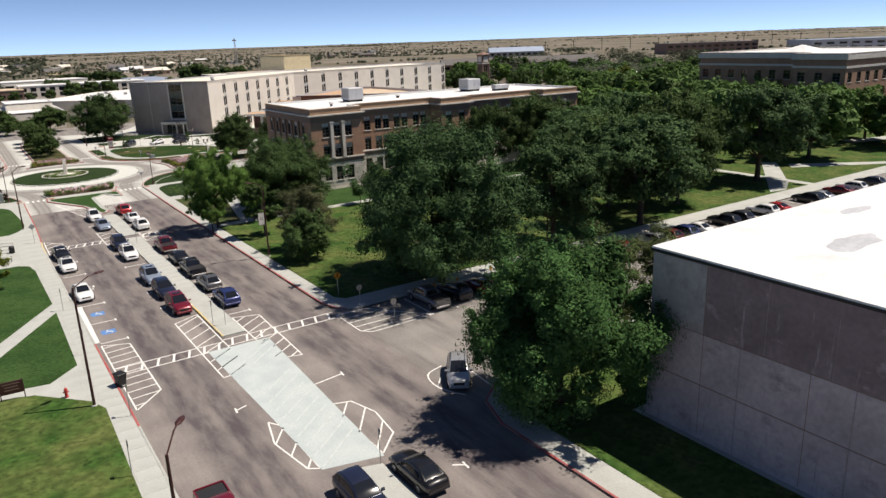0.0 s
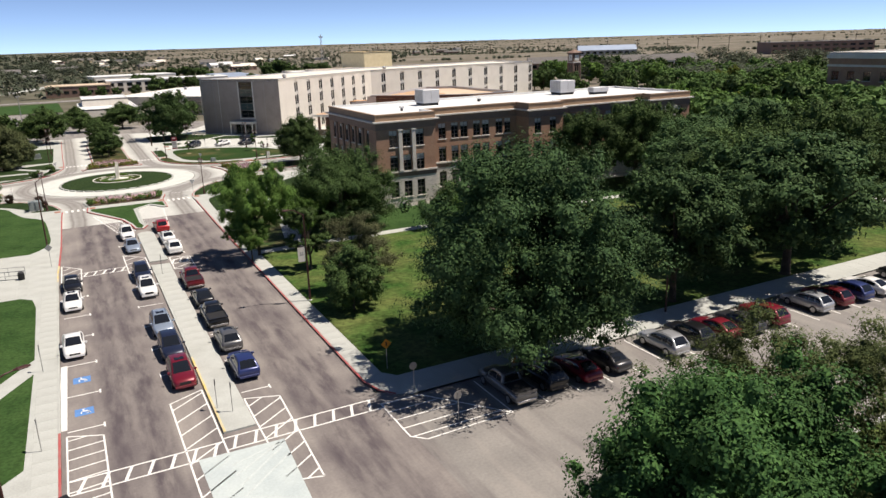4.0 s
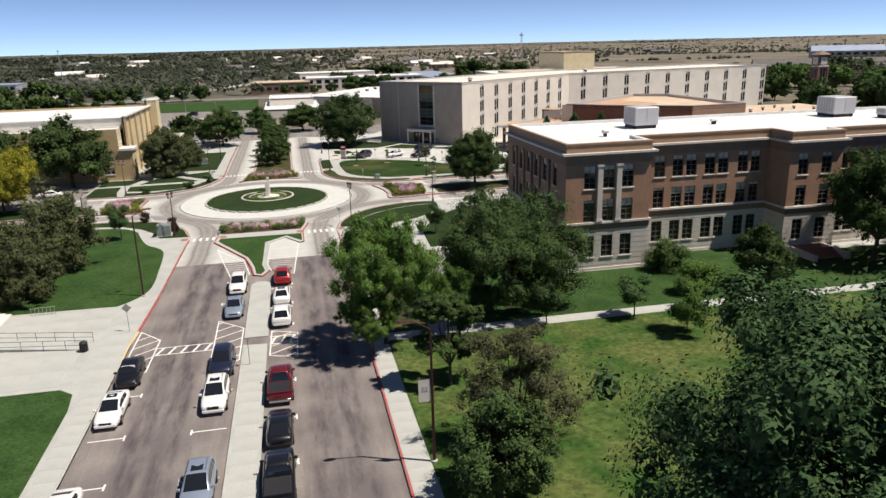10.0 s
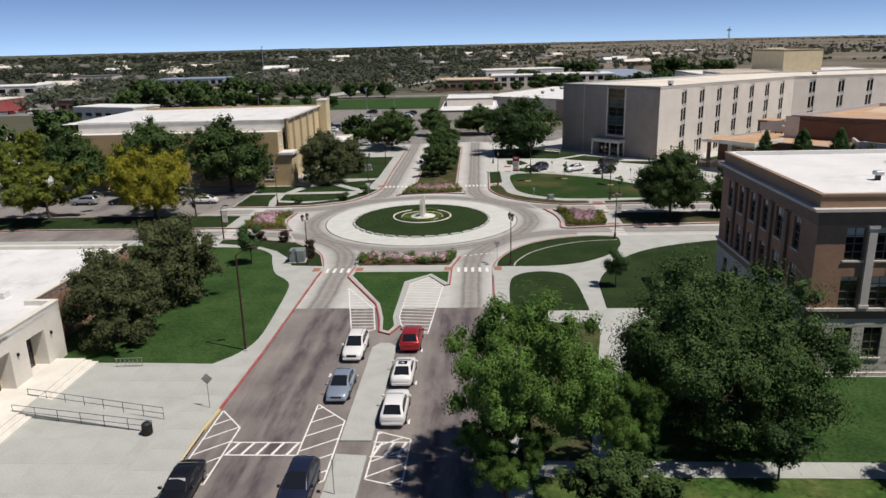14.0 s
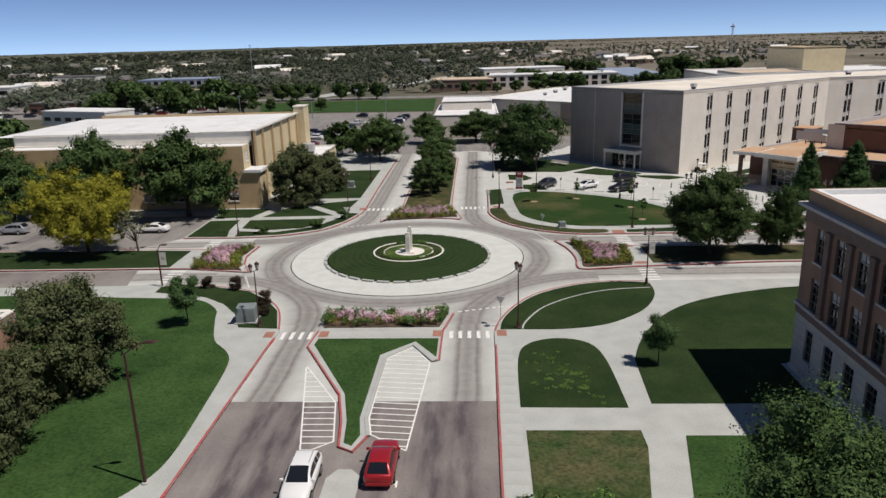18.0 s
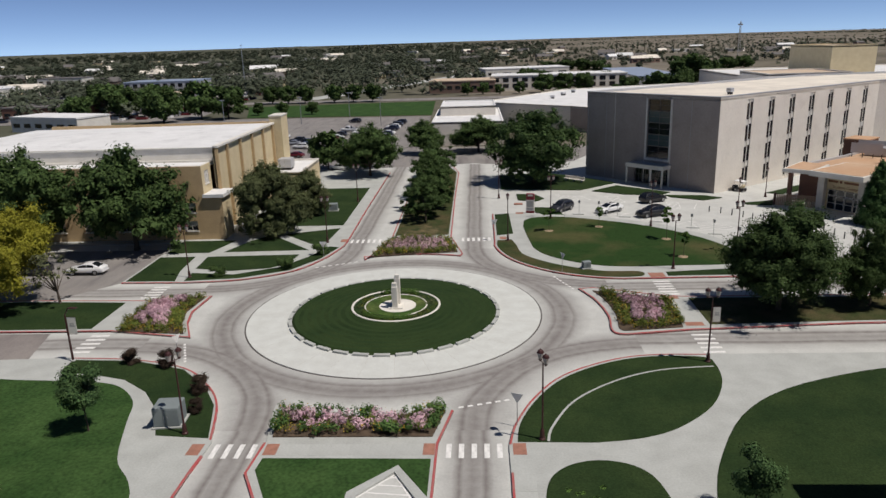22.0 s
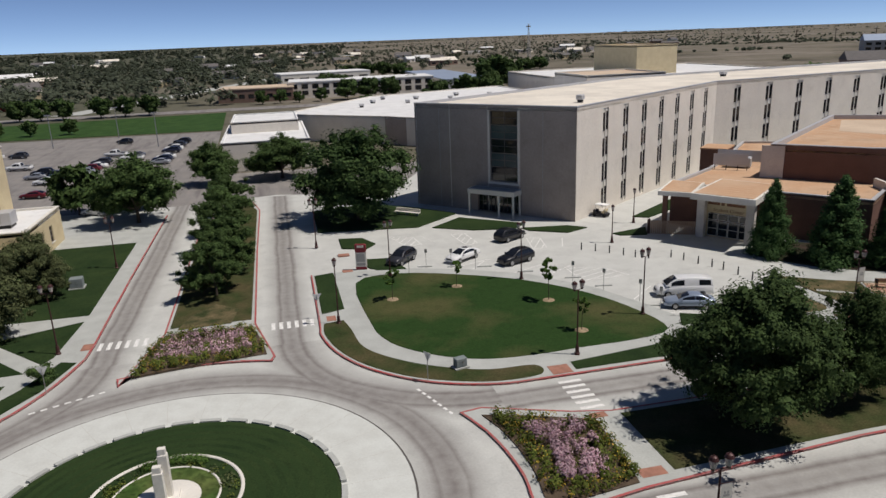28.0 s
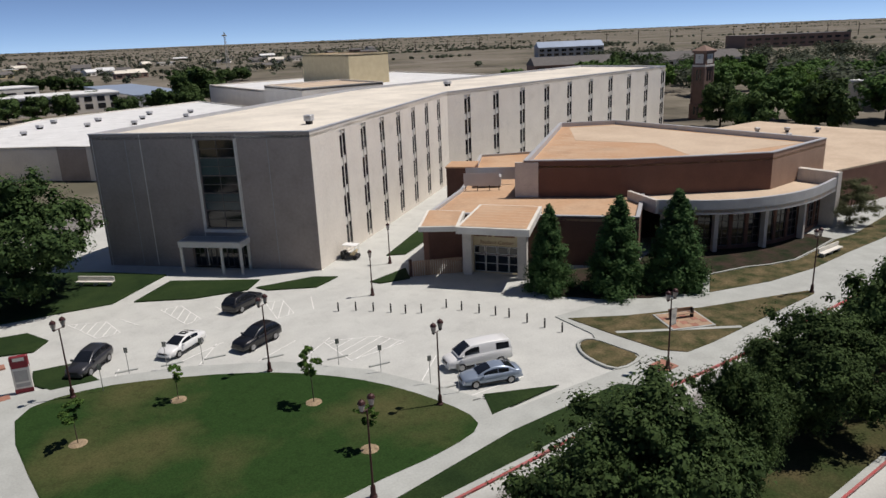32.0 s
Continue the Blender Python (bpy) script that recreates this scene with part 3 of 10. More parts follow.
# south-east block: pavement, park and lawns east of the street
SE_ARC = smooth_path([(28.6, 150.3), (29.2, 153.2), (30.8, 157), (33.4, 160.7), (37.5, 163.4), (41.3, 164.5), (46, 164.5)], 5)
SE = [(31.2, 62.3), (120, 62.3), (175, 62.3), (175, 164.5), (62, 164.5)] + SE_ARC[::-1] + [(28.6, 147), (28.4, 127), (28.4, 66), (28.9, 64), (29.8, 62.8)]
se = block("pavement_southeast", SE, "pale concrete pavement round the park")
kerb([(29.8, 62.8), (28.9, 64), (28.4, 66), (28.4, 127), (28.6, 147)][::-1], M_RED, se, closed=False, label="long red painted kerb")
kerb(SE_ARC[::-1], M_RED, se, closed=False, label="curved red painted kerb")
kerb([(120, 62.3), (31.2, 62.3), (29.8, 62.8)][::-1], M_CONC, se, closed=False)

# block by the near concrete building
S2 = [(27.9, -90), (28.1, 35.5), (29.2, 38.8), (31.5, 40.6), (36, 42.8), (130, 42.8), (130, -90)]
s2 = block("pavement_south", S2, "concrete pavement beside a windowless building")
kerb([(27.9, -90), (28.1, 35.5), (29.2, 38.8), (31.5, 40.6)][::-1], M_RED, s2, closed=False, label="red painted kerb")

# north-west block
NW = [(-15.6, 185.7), (-7.7, 185.5)] + smooth_path([(-7.7, 185.5), (-1.6, 186.3), (4, 189.3), (6.9, 194.3), (8.5, 200.1)], 5)[1:] + [(8.6, 203), (8.4, 223), (8.4, 256), (6, 262), (-60, 262), (-60, 203), (-15.6, 203)]
nw = block("pavement_northwest", NW, "concrete walks and lawns by a yellow brick hall")
kerb([(-15.6, 185.7), (-7.7, 185.5)] + smooth_path([(-7.7, 185.5), (-1.6, 186.3), (4, 189.3), (6.9, 194.3), (8.5, 200.1)], 5)[1:] + [(8.6, 203), (8.4, 223), (8.4, 256)], M_RED, nw, closed=False, label="curved red painted kerb")

# north-east block: crescent walk round a big lawn
NE_OUT = smooth_path([(28.9, 217), (28.85, 202), (28.8, 198.9), (29.8, 194.8), (31.8, 191.1), (34.7, 188.1), (37.9, 186.1), (41.8, 184.9), (45.6, 184.8), (56, 184.9)], 4)
NE = NE_OUT + [(74.5, 185.5), (72.5, 190), (62.5, 190.6), (60.9, 195.6), (57.9, 202.7), (52.9, 209.0), (46.4, 213.4), (39.3, 216.2), (34.5, 217.2)]
ne = block("pavement_northeast", NE, "curved pale concrete walk round a lawn", z=0.13)
kerb(NE_OUT + [(74.5, 185.5)], M_RED, ne, closed=False, label="curved red painted kerb")
east_walk = block("pavement_east", [(74.5, 185.5), (82.3, 185.2), (120, 186), (170, 190), (170, 215), (97, 199), (77, 201), (76.6, 196), (72.5, 190)], "concrete walk along the student centre", z=0.10)
kerb([(74.5, 185.4), (82.3, 185.1), (120, 185.9)], M_RED, east_walk, closed=False, label="red painted kerb")

# islands
ISL = [(11.55, 147), (11.8, 150.6), (11.1, 154.9)] + arc(CX, CY, 20.6, 250, 288, 10) + [(24.7, 155), (23.8, 150.5), (23.75, 144), (23.35, 143.8), (21.2, 147.4), (18.75, 144.7), (18.6, 134), (19.1, 131.5), (18.4, 129.6), (17.5, 130.2), (17.1, 133.5), (16.2, 137.7)]
isl = block("pavement_island", ISL, "kerbed traffic island with a flower bed and grass wedge")
kerb([(19.1, 131.5), (18.4, 129.6), (17.5, 130.2), (17.1, 133.5), (16.2, 137.7), (11.55, 147), (11.8, 150.6)], M_RED, isl, closed=False, label="red painted kerb")
kerb([(24.7, 155), (23.8, 150.5), (23.75, 144), (23.35, 143.8)][::-1], M_RED, isl, closed=False, label="red painted kerb")
kerb([(23.35, 143.8), (21.2, 147.4), (18.75, 144.7), (18.6, 134), (19.1, 131.5)], M_CONC, isl, w=0.3, closed=False)
NM = [(12.3, 193.7)] + arc(CX, CY, 20.4, 107, 72, 10) + [(24.7, 195.7), (22.95, 203.9), (22.8, 230), (22.9, 254), (21.5, 262), (19, 264), (16.5, 259), (14.4, 240), (14.5, 203.7)]
nm = block("pavement_median_north", NM, "kerbed median with a flower bed, grass and a row of trees")
kerb(NM, M_RED, nm, label="red painted kerb")
EM = [(37.5, 181.6), (37.9, 180.6)] + smooth_path([(38.6, 178.6), (39.1, 176), (39.3, 173), (39.0, 170.4), (39.3, 169.2), (40.3, 168.9)], 3) + [(46, 169.8), (62, 171), (170, 172.5), (170, 178), (80, 178.6), (48, 178.8), (45.2, 179.5), (39.2, 181.9)]
em = block("pavement_median_east", EM, "kerbed median with a flower bed and shade trees")
kerb(EM, M_RED, em, label="red painted kerb")
WM = [(-9.5, 171.0), (-0.8, 169.2), (-2.5, 173), (-3.2, 176), (-2.9, 180.9), (-9.4, 179.6), (-21, 180), (-60, 180), (-150, 180), (-150, 171), (-20, 171)]
wm = block("pavement_median_west", WM, "kerbed median with a flower bed and street trees")
kerb(WM, M_RED, wm, label="red painted kerb")
MED1 = [(17.2, 63.8), (19.45, 63.8), (19.45, 108.7), (17.3, 108.9)]
MED2 = [(17.3, 110.6), (19.5, 110.6), (19.5, 126.6), (18.8, 127.4), (17.9, 127.4), (17.3, 126.4)]
MED0 = [(16.6, -90), (18.8, -90), (18.9, 36.2), (16.4, 37)]
for k, poly in enumerate((MED0, MED1, MED2)):
    md = block("pavement_median_street", poly, "narrow raised concrete median between rows of parked cars", z=0.15)
    if k == 1:
        kerb([(17.2, 78), (17.2, 63.8)], M_YEL, md, z=0.17, closed=False, label="faded yellow painted kerb")

# centre of the circle
apron = tagged(Geo().prism(circle(CX, CY, 14.75, 96), -0.04, 0.05).make("pavement_apron", M_APRON), "round raised concrete truck apron", "pavement", kind="structure")
joint_g = Geo()
for a in range(0, 360, 12):
    ca, sa = math.cos(radians(a)), math.sin(radians(a))
    joint_g.add([(CX + r * ca - s * sa, CY + r * sa + s * ca, 0.052) for r, s in ((10.9, -0.012), (14.7, -0.012), (14.7, 0.012), (10.9, 0.012))], [(0, 1, 2, 3)])
M_JOINT = material("joint_sealant", (0.49, 0.475, 0.43), 0.9, var=0.1, bump=0.0)
joint_g.make("joints", M_JOINT, apron)
rim_g = Geo()
for a, b in zip(circle(CX, CY, 14.76, 96), circle(CX, CY, 14.76, 96)[1:] + circle(CX, CY, 14.76, 96)[:1]):
    k0, k1 = 14.90 / 14.76, 14.90 / 14.76
    rim_g.add([(*a, 0.012), (*b, 0.012), (CX + (b[0] - CX) * k1, CY + (b[1] - CY) * k1, 0.012), (CX + (a[0] - CX) * k0, CY + (a[1] - CY) * k0, 0.012)], [(3, 2, 1, 0)])
rim_g.make("edge_joint", material("tarred_joint", (0.10, 0.09, 0.085), 0.9, var=0.1, bump=0.0), apron, "dark tarred joint round the apron")


def round_lawn():
    """The grass disc, its mowing rings cut as faint steps."""
    g = Geo()
    n = 96
    rs = [10.34] + [10.08 - 0.42 * i for i in range(14)]
    for k, r in enumerate(rs):
        z = 0.10 if k == 0 else 0.26 + 0.03 * (10.2 - r) + (0.025 if k % 2 else 0.0)
        g.v.extend([(CX + r * math.cos(2 * math.pi * i / n), CY + r * math.sin(2 * math.pi * i / n), z) for i in range(n)])
    for k in range(len(rs) - 1):
        for i in range(n):
            j = (i + 1) % n
            g.f.append([k * n + i, k * n + j, k * n + n + j, k * n + n + i])
            g.m.append(k % 2)
    g.f.append([(len(rs) - 1) * n + i for i in range(n)])
    g.m.append(0)
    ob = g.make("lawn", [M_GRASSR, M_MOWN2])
    tagged(ob, "round dark green lawn mown in rings", "lawn", kind="structure")


M_MOWN2 = material("mown_grass_stripe", (0.020, 0.039, 0.013), 0.95, var=0.22, scale=0.35, fine=12.0, tint=(0.026, 0.046, 0.015), bump=0.6, spec=0.1)
round_lawn()

# low edging blocks with gaps round the grass disc
edging = empty("stone_edging", CX, CY, 0.05)
tagged(edging, "ring of low concrete blocks round the circular lawn", "edging", kind="structure")
NB = 34
for i in range(NB):
    g = Geo()
    a0, a1 = 360 / NB * i + 1.3, 360 / NB * (i + 1) - 1.3
    o, n_ = arc(0, 0, 10.68, a0, a1, 3), arc(0, 0, 10.32, a1, a0, 3)
    g.prism(o + n_, 0.0, 0.20)
    g.make("block", M_CONC, edging)

# planted ring, wall and monument in the middle
ring = empty("planter_ring", CX, CY + 1.15, 0.3)
tagged(ring, "two low pale stone rings with planting between them", "planter")
for r0, r1, h, nm_ in ((4.38, 4.62, 0.20, "outer_wall"), (3.10, 3.26, 0.18, "inner_wall")):
    g = Geo()
    n = 64
    g.v = [(r * math.cos(2 * math.pi * i / n), r * math.sin(2 * math.pi * i / n), z) for r, z in ((r1, -0.2), (r1, h - 0.05), (r1 - 0.05, h), (r0 + 0.05, h), (r0, h - 0.05), (r0, -0.2)) for i in range(n)]
    for k in range(5):
        for i in range(n):
            j = (i + 1) % n
            g.f.append([k * n + i, k * n + j, k * n + n + j, k * n + n + i])
            g.m.append(0)
    g.make(nm_, M_STONEW, ring)
Geo().prism(circle(0, 0, 4.34, 48), -0.2, 0.10).make("soil", M_SOIL, ring)
Geo().prism(circle(0, 0, 3.12, 48), -0.1, 0.14).make("turf", M_PARK, ring)
Geo().prism(circle(0.2, -0.2, 1.9, 32), 0.0, 0.17).make("paving", M_STONEW, ring)

# lawns
lawn([(-2.4, 123.2), (3.75, 123.0)] + smooth_path([(3.75, 123.0), (5.3, 125.2), (6.2, 128.7), (5.9, 136), (5.3, 143.2), (4.2, 146), (2.2, 148.6), (0.5, 153.5), (-0.6, 156.8), (-3.6, 159.6), (-8.7, 160.3), (-13, 160.6), (-19, 161.5)], 4)[1:] + [(-30, 161.5), (-30, 123.4)], M_GRASS, "sloping green lawn beside the street with a winding walk")
lawn([(-9.5, 162.2), (-9.6, 164.4), (-3.8, 164.1), (1.3, 162.3), (4.4, 159.0), (6.2, 156), (7.5, 151.2), (3.5, 151.6), (2.0, 155.2), (-0.2, 158.2), (-3.0, 160.4), (-5.9, 161.3)], M_GRASSD, "small lawn round a utility cabinet")
lawn([(-30, 103.6), (3.4, 103.5), (4.6, 102.4), (5.0, 99.5), (5.2, 84.6), (-5.8, 66.2), (-30, 68)], M_GRASS, "green lawn corner beside a concrete plaza")
lawn([(5.2, 81.3), (5.0, 65.5), (2.6, 62.9), (-0.9, 63.5), (-4.9, 64.1)], M_GRASS, "green lawn between two diagonal paths")
lawn([(-30, 64), (-6, 62.8), (-1.0, 62.1), (1.3, 61.4), (4.9, 57.4), (5.6, 55.5), (5.3, 42), (5.2, 20), (5.2, -40), (-30, -40)], M_PARK, "broad mown lawn with yellowed patches")
lawn([(30.3, 66.8), (31.2, 65.7), (120, 65.7), (120, 106.4), (30.2, 106.4)], M_PARK, "shaded park lawn under large trees")
lawn([(30.2, 108.2), (34.2, 108.2), (38.4, 130), (38.4, 132.2), (30.4, 132.2)], M_OLIVEG, "patchy olive lawn panel beside the street walk")
lawn([(36.4, 108.2), (118, 108.2), (118, 120.35), (52.3, 120.35), (52.3, 131.5), (41.3, 131.5)], M_GRASS, "green lawn in front of the brick building")
lawn([(63.3, 120.4), (80.7, 120.4), (80.7, 124.4), (63.3, 124.4)], M_GRASS, "strip of lawn against the stone base")
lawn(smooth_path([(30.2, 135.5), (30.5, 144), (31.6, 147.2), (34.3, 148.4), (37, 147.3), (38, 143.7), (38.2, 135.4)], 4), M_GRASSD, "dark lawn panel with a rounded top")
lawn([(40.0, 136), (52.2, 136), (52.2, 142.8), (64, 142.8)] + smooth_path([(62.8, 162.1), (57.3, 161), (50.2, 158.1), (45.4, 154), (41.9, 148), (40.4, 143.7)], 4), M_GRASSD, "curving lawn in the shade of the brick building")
lawn(smooth_path([(29.2, 150.6), (29.6, 153.3), (31.2, 157), (33.7, 160.4), (37.6, 163.0), (41.4, 164.1), (45.6, 163.9), (46.2, 162.4), (45.7, 159.2), (43.8, 155.5), (40.7, 152.5), (37.9, 151.1), (34.6, 150.5)], 4), M_GRASSD, "leaf-shaped dark lawn beside the circle")
edge_path = smooth_path([(31.3, 150.6), (31.8, 152.6), (33.9, 156.4), (37.6, 159.6), (41.5, 161.4), (45.9, 162.0)], 5)
eg = Geo()
for a, b in zip(edge_path[:-1], edge_path[1:]):
    d = (Vector(b) - Vector(a)).normalized()
    nx, ny = -d.y * 0.09, d.x * 0.09
    eg.add([(a[0] - nx, a[1] - ny, 0.2), (b[0] - nx, b[1] - ny, 0.2), (b[0] + nx, b[1] + ny, 0.2), (a[0] + nx, a[1] + ny, 0.2)], [(0, 1, 2, 3)])
tagged(eg.make("lawn_edging", M_CONC), "thin curved concrete edging strip in a lawn", "edging", kind="structure")
lawn([(-15.3, 186.2), (-9.3, 186.1), (-10.2, 190), (-10.6, 196.1), (-15.3, 196)], M_GRASSD, "small lawn beside a diagonal walk")
lawn([(-8.6, 190.9), (-8.9, 196), (3.2, 196.4), (2.6, 192.4), (0.8, 190.6), (-4, 189.7)], M_GRASSD, "small lawn beside the circle")
lawn([(-8.2, 186.1), (-1.8, 186.9), (3.6, 189.7), (6.4, 194.4), (7.9, 199.5), (6.5, 200), (4.6, 195.2), (2, 191), (-3, 188.3), (-8.4, 189.2)], M_GRASSD, "narrow lawn along a red kerb")
lawn([(-7.5, 198), (-5.4, 203.5), (-3.2, 206.6), (4, 198.4)], M_GRASSD, "triangular lawn between walks")
lawn([(-1.4, 206.8), (6.2, 209.8), (5.6, 201.2), (4.9, 200.0)], M_GRASSD, "triangular lawn between walks")
lawn([(-8.6, 211.5), (6.3, 211.5), (6.3, 240), (-8.6, 240)], M_GRASSD, "lawn strip beside the hall")
lawn([(-15.3, 197.8), (-9.4, 197.8), (-7.6, 203.9), (-15.3, 203.9)], M_GRASSD, "small lawn by the hall wall")
lawn([(14.9, 205), (22.5, 205), (22.4, 254), (20.8, 261), (19, 262.8), (17, 258), (14.9, 240)], M_WORN, "grass median under a row of trees")
lawn(smooth_loop([(33.6, 212.5), (38.6, 214.4), (45.4, 211.6), (51.8, 207.2), (56.5, 201.4), (59.0, 195.2), (59.3, 190.6), (55.5, 189.4), (50.9, 189.3), (46, 189.1), (42, 189.5), (38.6, 191.1), (35.8, 193.7), (34.4, 196.2), (33.7, 200)], 3), M_OVAL, "large oval lawn with thin young trees")
lawn(smooth_path([(29.3, 201.6), (29.2, 198.9), (30.2, 194.9), (32.1, 191.4), (34.9, 188.5), (38, 186.6), (41.8, 185.4), (45.3, 185.6), (45.3, 187.3), (41.4, 187.6), (37.5, 189.5), (34.4, 192.1), (32.3, 195.2), (31.7, 199.4), (31.2, 202)], 4), M_WORN, "crescent of thin grass along a red kerb")
lawn([(29.3, 216.6), (31.5, 217.2), (31.6, 205), (29.3, 204.2)], M_GRASSD, "narrow lawn strip beside the road")
lawn([(48.2, 185.5), (73, 185.8), (71, 188.3), (60.5, 188.4), (48.3, 186.9)], M_GRASSD, "lawn strip beside a red kerb")
lawn([(60.8, 190.9), (67.5, 191.0), (62.2, 193.6)], M_GRASSD, "small lawn corner by parked cars")
lawn([(48.4, 171.0), (62, 171.6), (168, 173), (168, 177.4), (80, 178), (48.4, 178.2)], M_WORN, "dry patchy median lawn under trees")
lawn([(-11.8, 171.6), (-20, 171.5), (-120, 171.5), (-120, 179.5), (-21, 179.5), (-11.8, 179)], M_GRASSD, "grass median under street trees")
BEDK = [(119.8, 199.4), (111, 201.0), (105.5, 204.0), (101, 208.2), (94.5, 206.2), (85.5, 211.0), (80.2, 207.2), (81.4, 204.4), (83.8, 201.2), (87.2, 198.2), (92.4, 196.0), (97.3, 198.45), (102.3, 197.25), (105.1, 195.95), (108.5, 195.05), (113.6, 195.45), (119.6, 196.15)]
for poly, mt, lb in (
        ([(31, 236.5), (45, 234.2), (52.3, 240.3), (46, 247.5), (40, 252), (31, 250)], M_GRASSD, "lawn in front of the concrete hall"),
        ([(46.9, 233.2), (52.0, 237.6), (60, 230.9), (57.6, 228.5), (52, 229.9)], M_GRASSD, "lawn by the hall entrance"),
        ([(58.6, 228.6), (65, 227.6), (67.2, 225.7), (63.7, 224.1), (59.2, 226.9)], M_GRASSD, "small lawn at the hall corner"),
        ([(69.0, 221.6), (74.6, 223), (73, 219.6), (69.6, 220.4)], M_GRASSD, "small lawn by the student centre"),
        ([(75.6, 228.8), (88, 238), (100, 246.5), (101, 245), (84, 231.5), (77.6, 227.6)], M_GRASSD, "lawn strip along the hall"),
        ([(33.5, 231.9), (36.7, 231.2), (38, 227.8), (36.5, 225.8), (33.5, 227.0)], M_GRASSD, "small kerbed lawn island"),
        ([(35.9, 221.2), (38.9, 220.7), (40, 215.6), (36.5, 216.3), (35.5, 218.4)], M_GRASSD, "small lawn by a campus sign"),
        ([(77.5, 199.8), (82.0, 196.7), (88.7, 193.4), (100.3, 189.2), (99.9, 188.4), (82.8, 188.1), (79.6, 188.3), (78.3, 189.9), (77.8, 194.4)], M_DRY, "dry patchy lawn beside a walk"),
        (smooth_loop([(74.3, 195.2), (75.6, 194.9), (75.9, 192.4), (75.8, 190.4), (73.0, 190.2), (72.9, 193.1)], 3), M_DRY, "small kerbed patch of dry grass"),
        ([(92.9, 195.3), (100.2, 193.1), (107.4, 192.3), (115, 192.6), (124.7, 192.6), (150, 196), (150, 199), (123.5, 195.6), (119.6, 196.0), (113.6, 195.3), (108.5, 194.9), (105.1, 195.8), (102.3, 197.1), (97.3, 198.3)], M_DRY, "dry lawn in front of the student centre"),
        (BEDK, M_DBED, "dark mulched bed under conifers and the curved windows"),
        ([(32.5, 40.2), (36.6, 42.2), (70, 42.3), (70, 31.2), (36.8, 31.2), (36.8, -40), (30.2, -40), (30.3, 33), (31.2, 38)], M_PARK, "lawn strip at the foot of a concrete building")):
    lawn(poly, mt, lb, z=0.19 if poly[0][1] < 200 else 0.16, z0=-0.02)

kerb(BEDK[10:], M_CONC, east_walk, w=0.16, z=0.22, closed=False, label="pale concrete edging of a planting bed")
kerb(smooth_loop([(74.1, 195.5), (75.8, 195.2), (76.2, 192.4), (76.1, 190.1), (72.8, 189.9), (72.6, 193.1)], 3), M_CONC, east_walk, w=0.22, z=0.20)

slab("pavement_strip", [(78.1, 194.5), (87.2, 188.15), (87.5, 188.5), (78.3, 194.9)], 0.0, 0.205, M_CONC, "narrow concrete strip across a dry lawn", "pavement")

# far lot and fields to the north
slab("road_far_lot", [(-70, 285), (-26, 287), (-10, 281), (9, 276), (12, 290), (10, 372), (-90, 380)], -0.05, 0.03, M_ASPH2, "pale parking lot far behind the median", "road")
slab("lawn_far", [(-62, 383), (10, 376), (8, 439), (-76, 432)], -0.05, 0.05, M_GRASS, "broad green playing field beyond a parking lot", "lawn")
slab("road_highway", [(-400, 452), (-100, 447), (200, 441), (600, 470), (600, 484), (200, 454), (-100, 460), (-400, 466)], -0.05, 0.06, M_ASPH2, "grey highway beyond the campus", "road")

lawn([(122, 65.7), (260, 65.7), (260, 172), (126, 172), (126, 107), (122, 106.4)], M_PARK, "park lawn shaded by many trees", z=0.16)
for pts in ([(113.5, 65.8), (119.5, 69), (136, 81.5), (134, 83.5), (117, 71.5), (110, 66.5)], [(133, 76.5), (150, 66.0), (154, 66.0), (136, 79)], [(172, 84), (190, 80.5), (191, 83.5), (173, 88)], [(150, 100), (200, 108), (200, 111), (150, 103)]):
    slab("pavement_path", pts, -0.02, 0.19, M_CONC, "pale concrete path across the park lawn", "path")

# ---- road markings: thin paint plates that belong to their road ----
PLATES = {}


def stripe(x0, y0, x1, y1, w, parent, mat=None, z=None, name="painted_line"):
    """A painted line from one point to another."""
    L = math.hypot(x1 - x0, y1 - y0)
    key = (round(L, 2), round(w, 2), (mat or M_WHITE).name)
    if key not in PLATES:
        PLATES[key] = Geo().box(-L / 2, -w / 2, -0.004, L / 2, w / 2, 0.004).mesh("painted_line", mat or M_WHITE)
    ob = new(name, PLATES[key])
    ob.location = ((x0 + x1) / 2, (y0 + y1) / 2, 0.009 if z is None else z)
    ob.rotation_euler = (0, 0, math.atan2(y1 - y0, x1 - x0))
    ob.parent = parent
    return ob


def clip_line(poly, px, py, dx, dy):
    """The part of a line that lies inside a convex outline."""
    t0, t1 = -1e9, 1e9
    poly = ccw(poly)
    for a, b in zip(poly, poly[1:] + [poly[0]]):
        ex, ey = b[0] - a[0], b[1] - a[1]
        nx, ny = -ey, ex
        den = nx * dx + ny * dy
        num = nx * (a[0] - px) + ny * (a[1] - py)
        if abs(den) < 1e-9:
            if num > 0:
                return None
            continue
        t = num / den
        if den > 0:
            t0 = max(t0, t)
        else:
            t1 = min(t1, t)
    return (t0, t1) if t1 - t0 > 0.3 else None


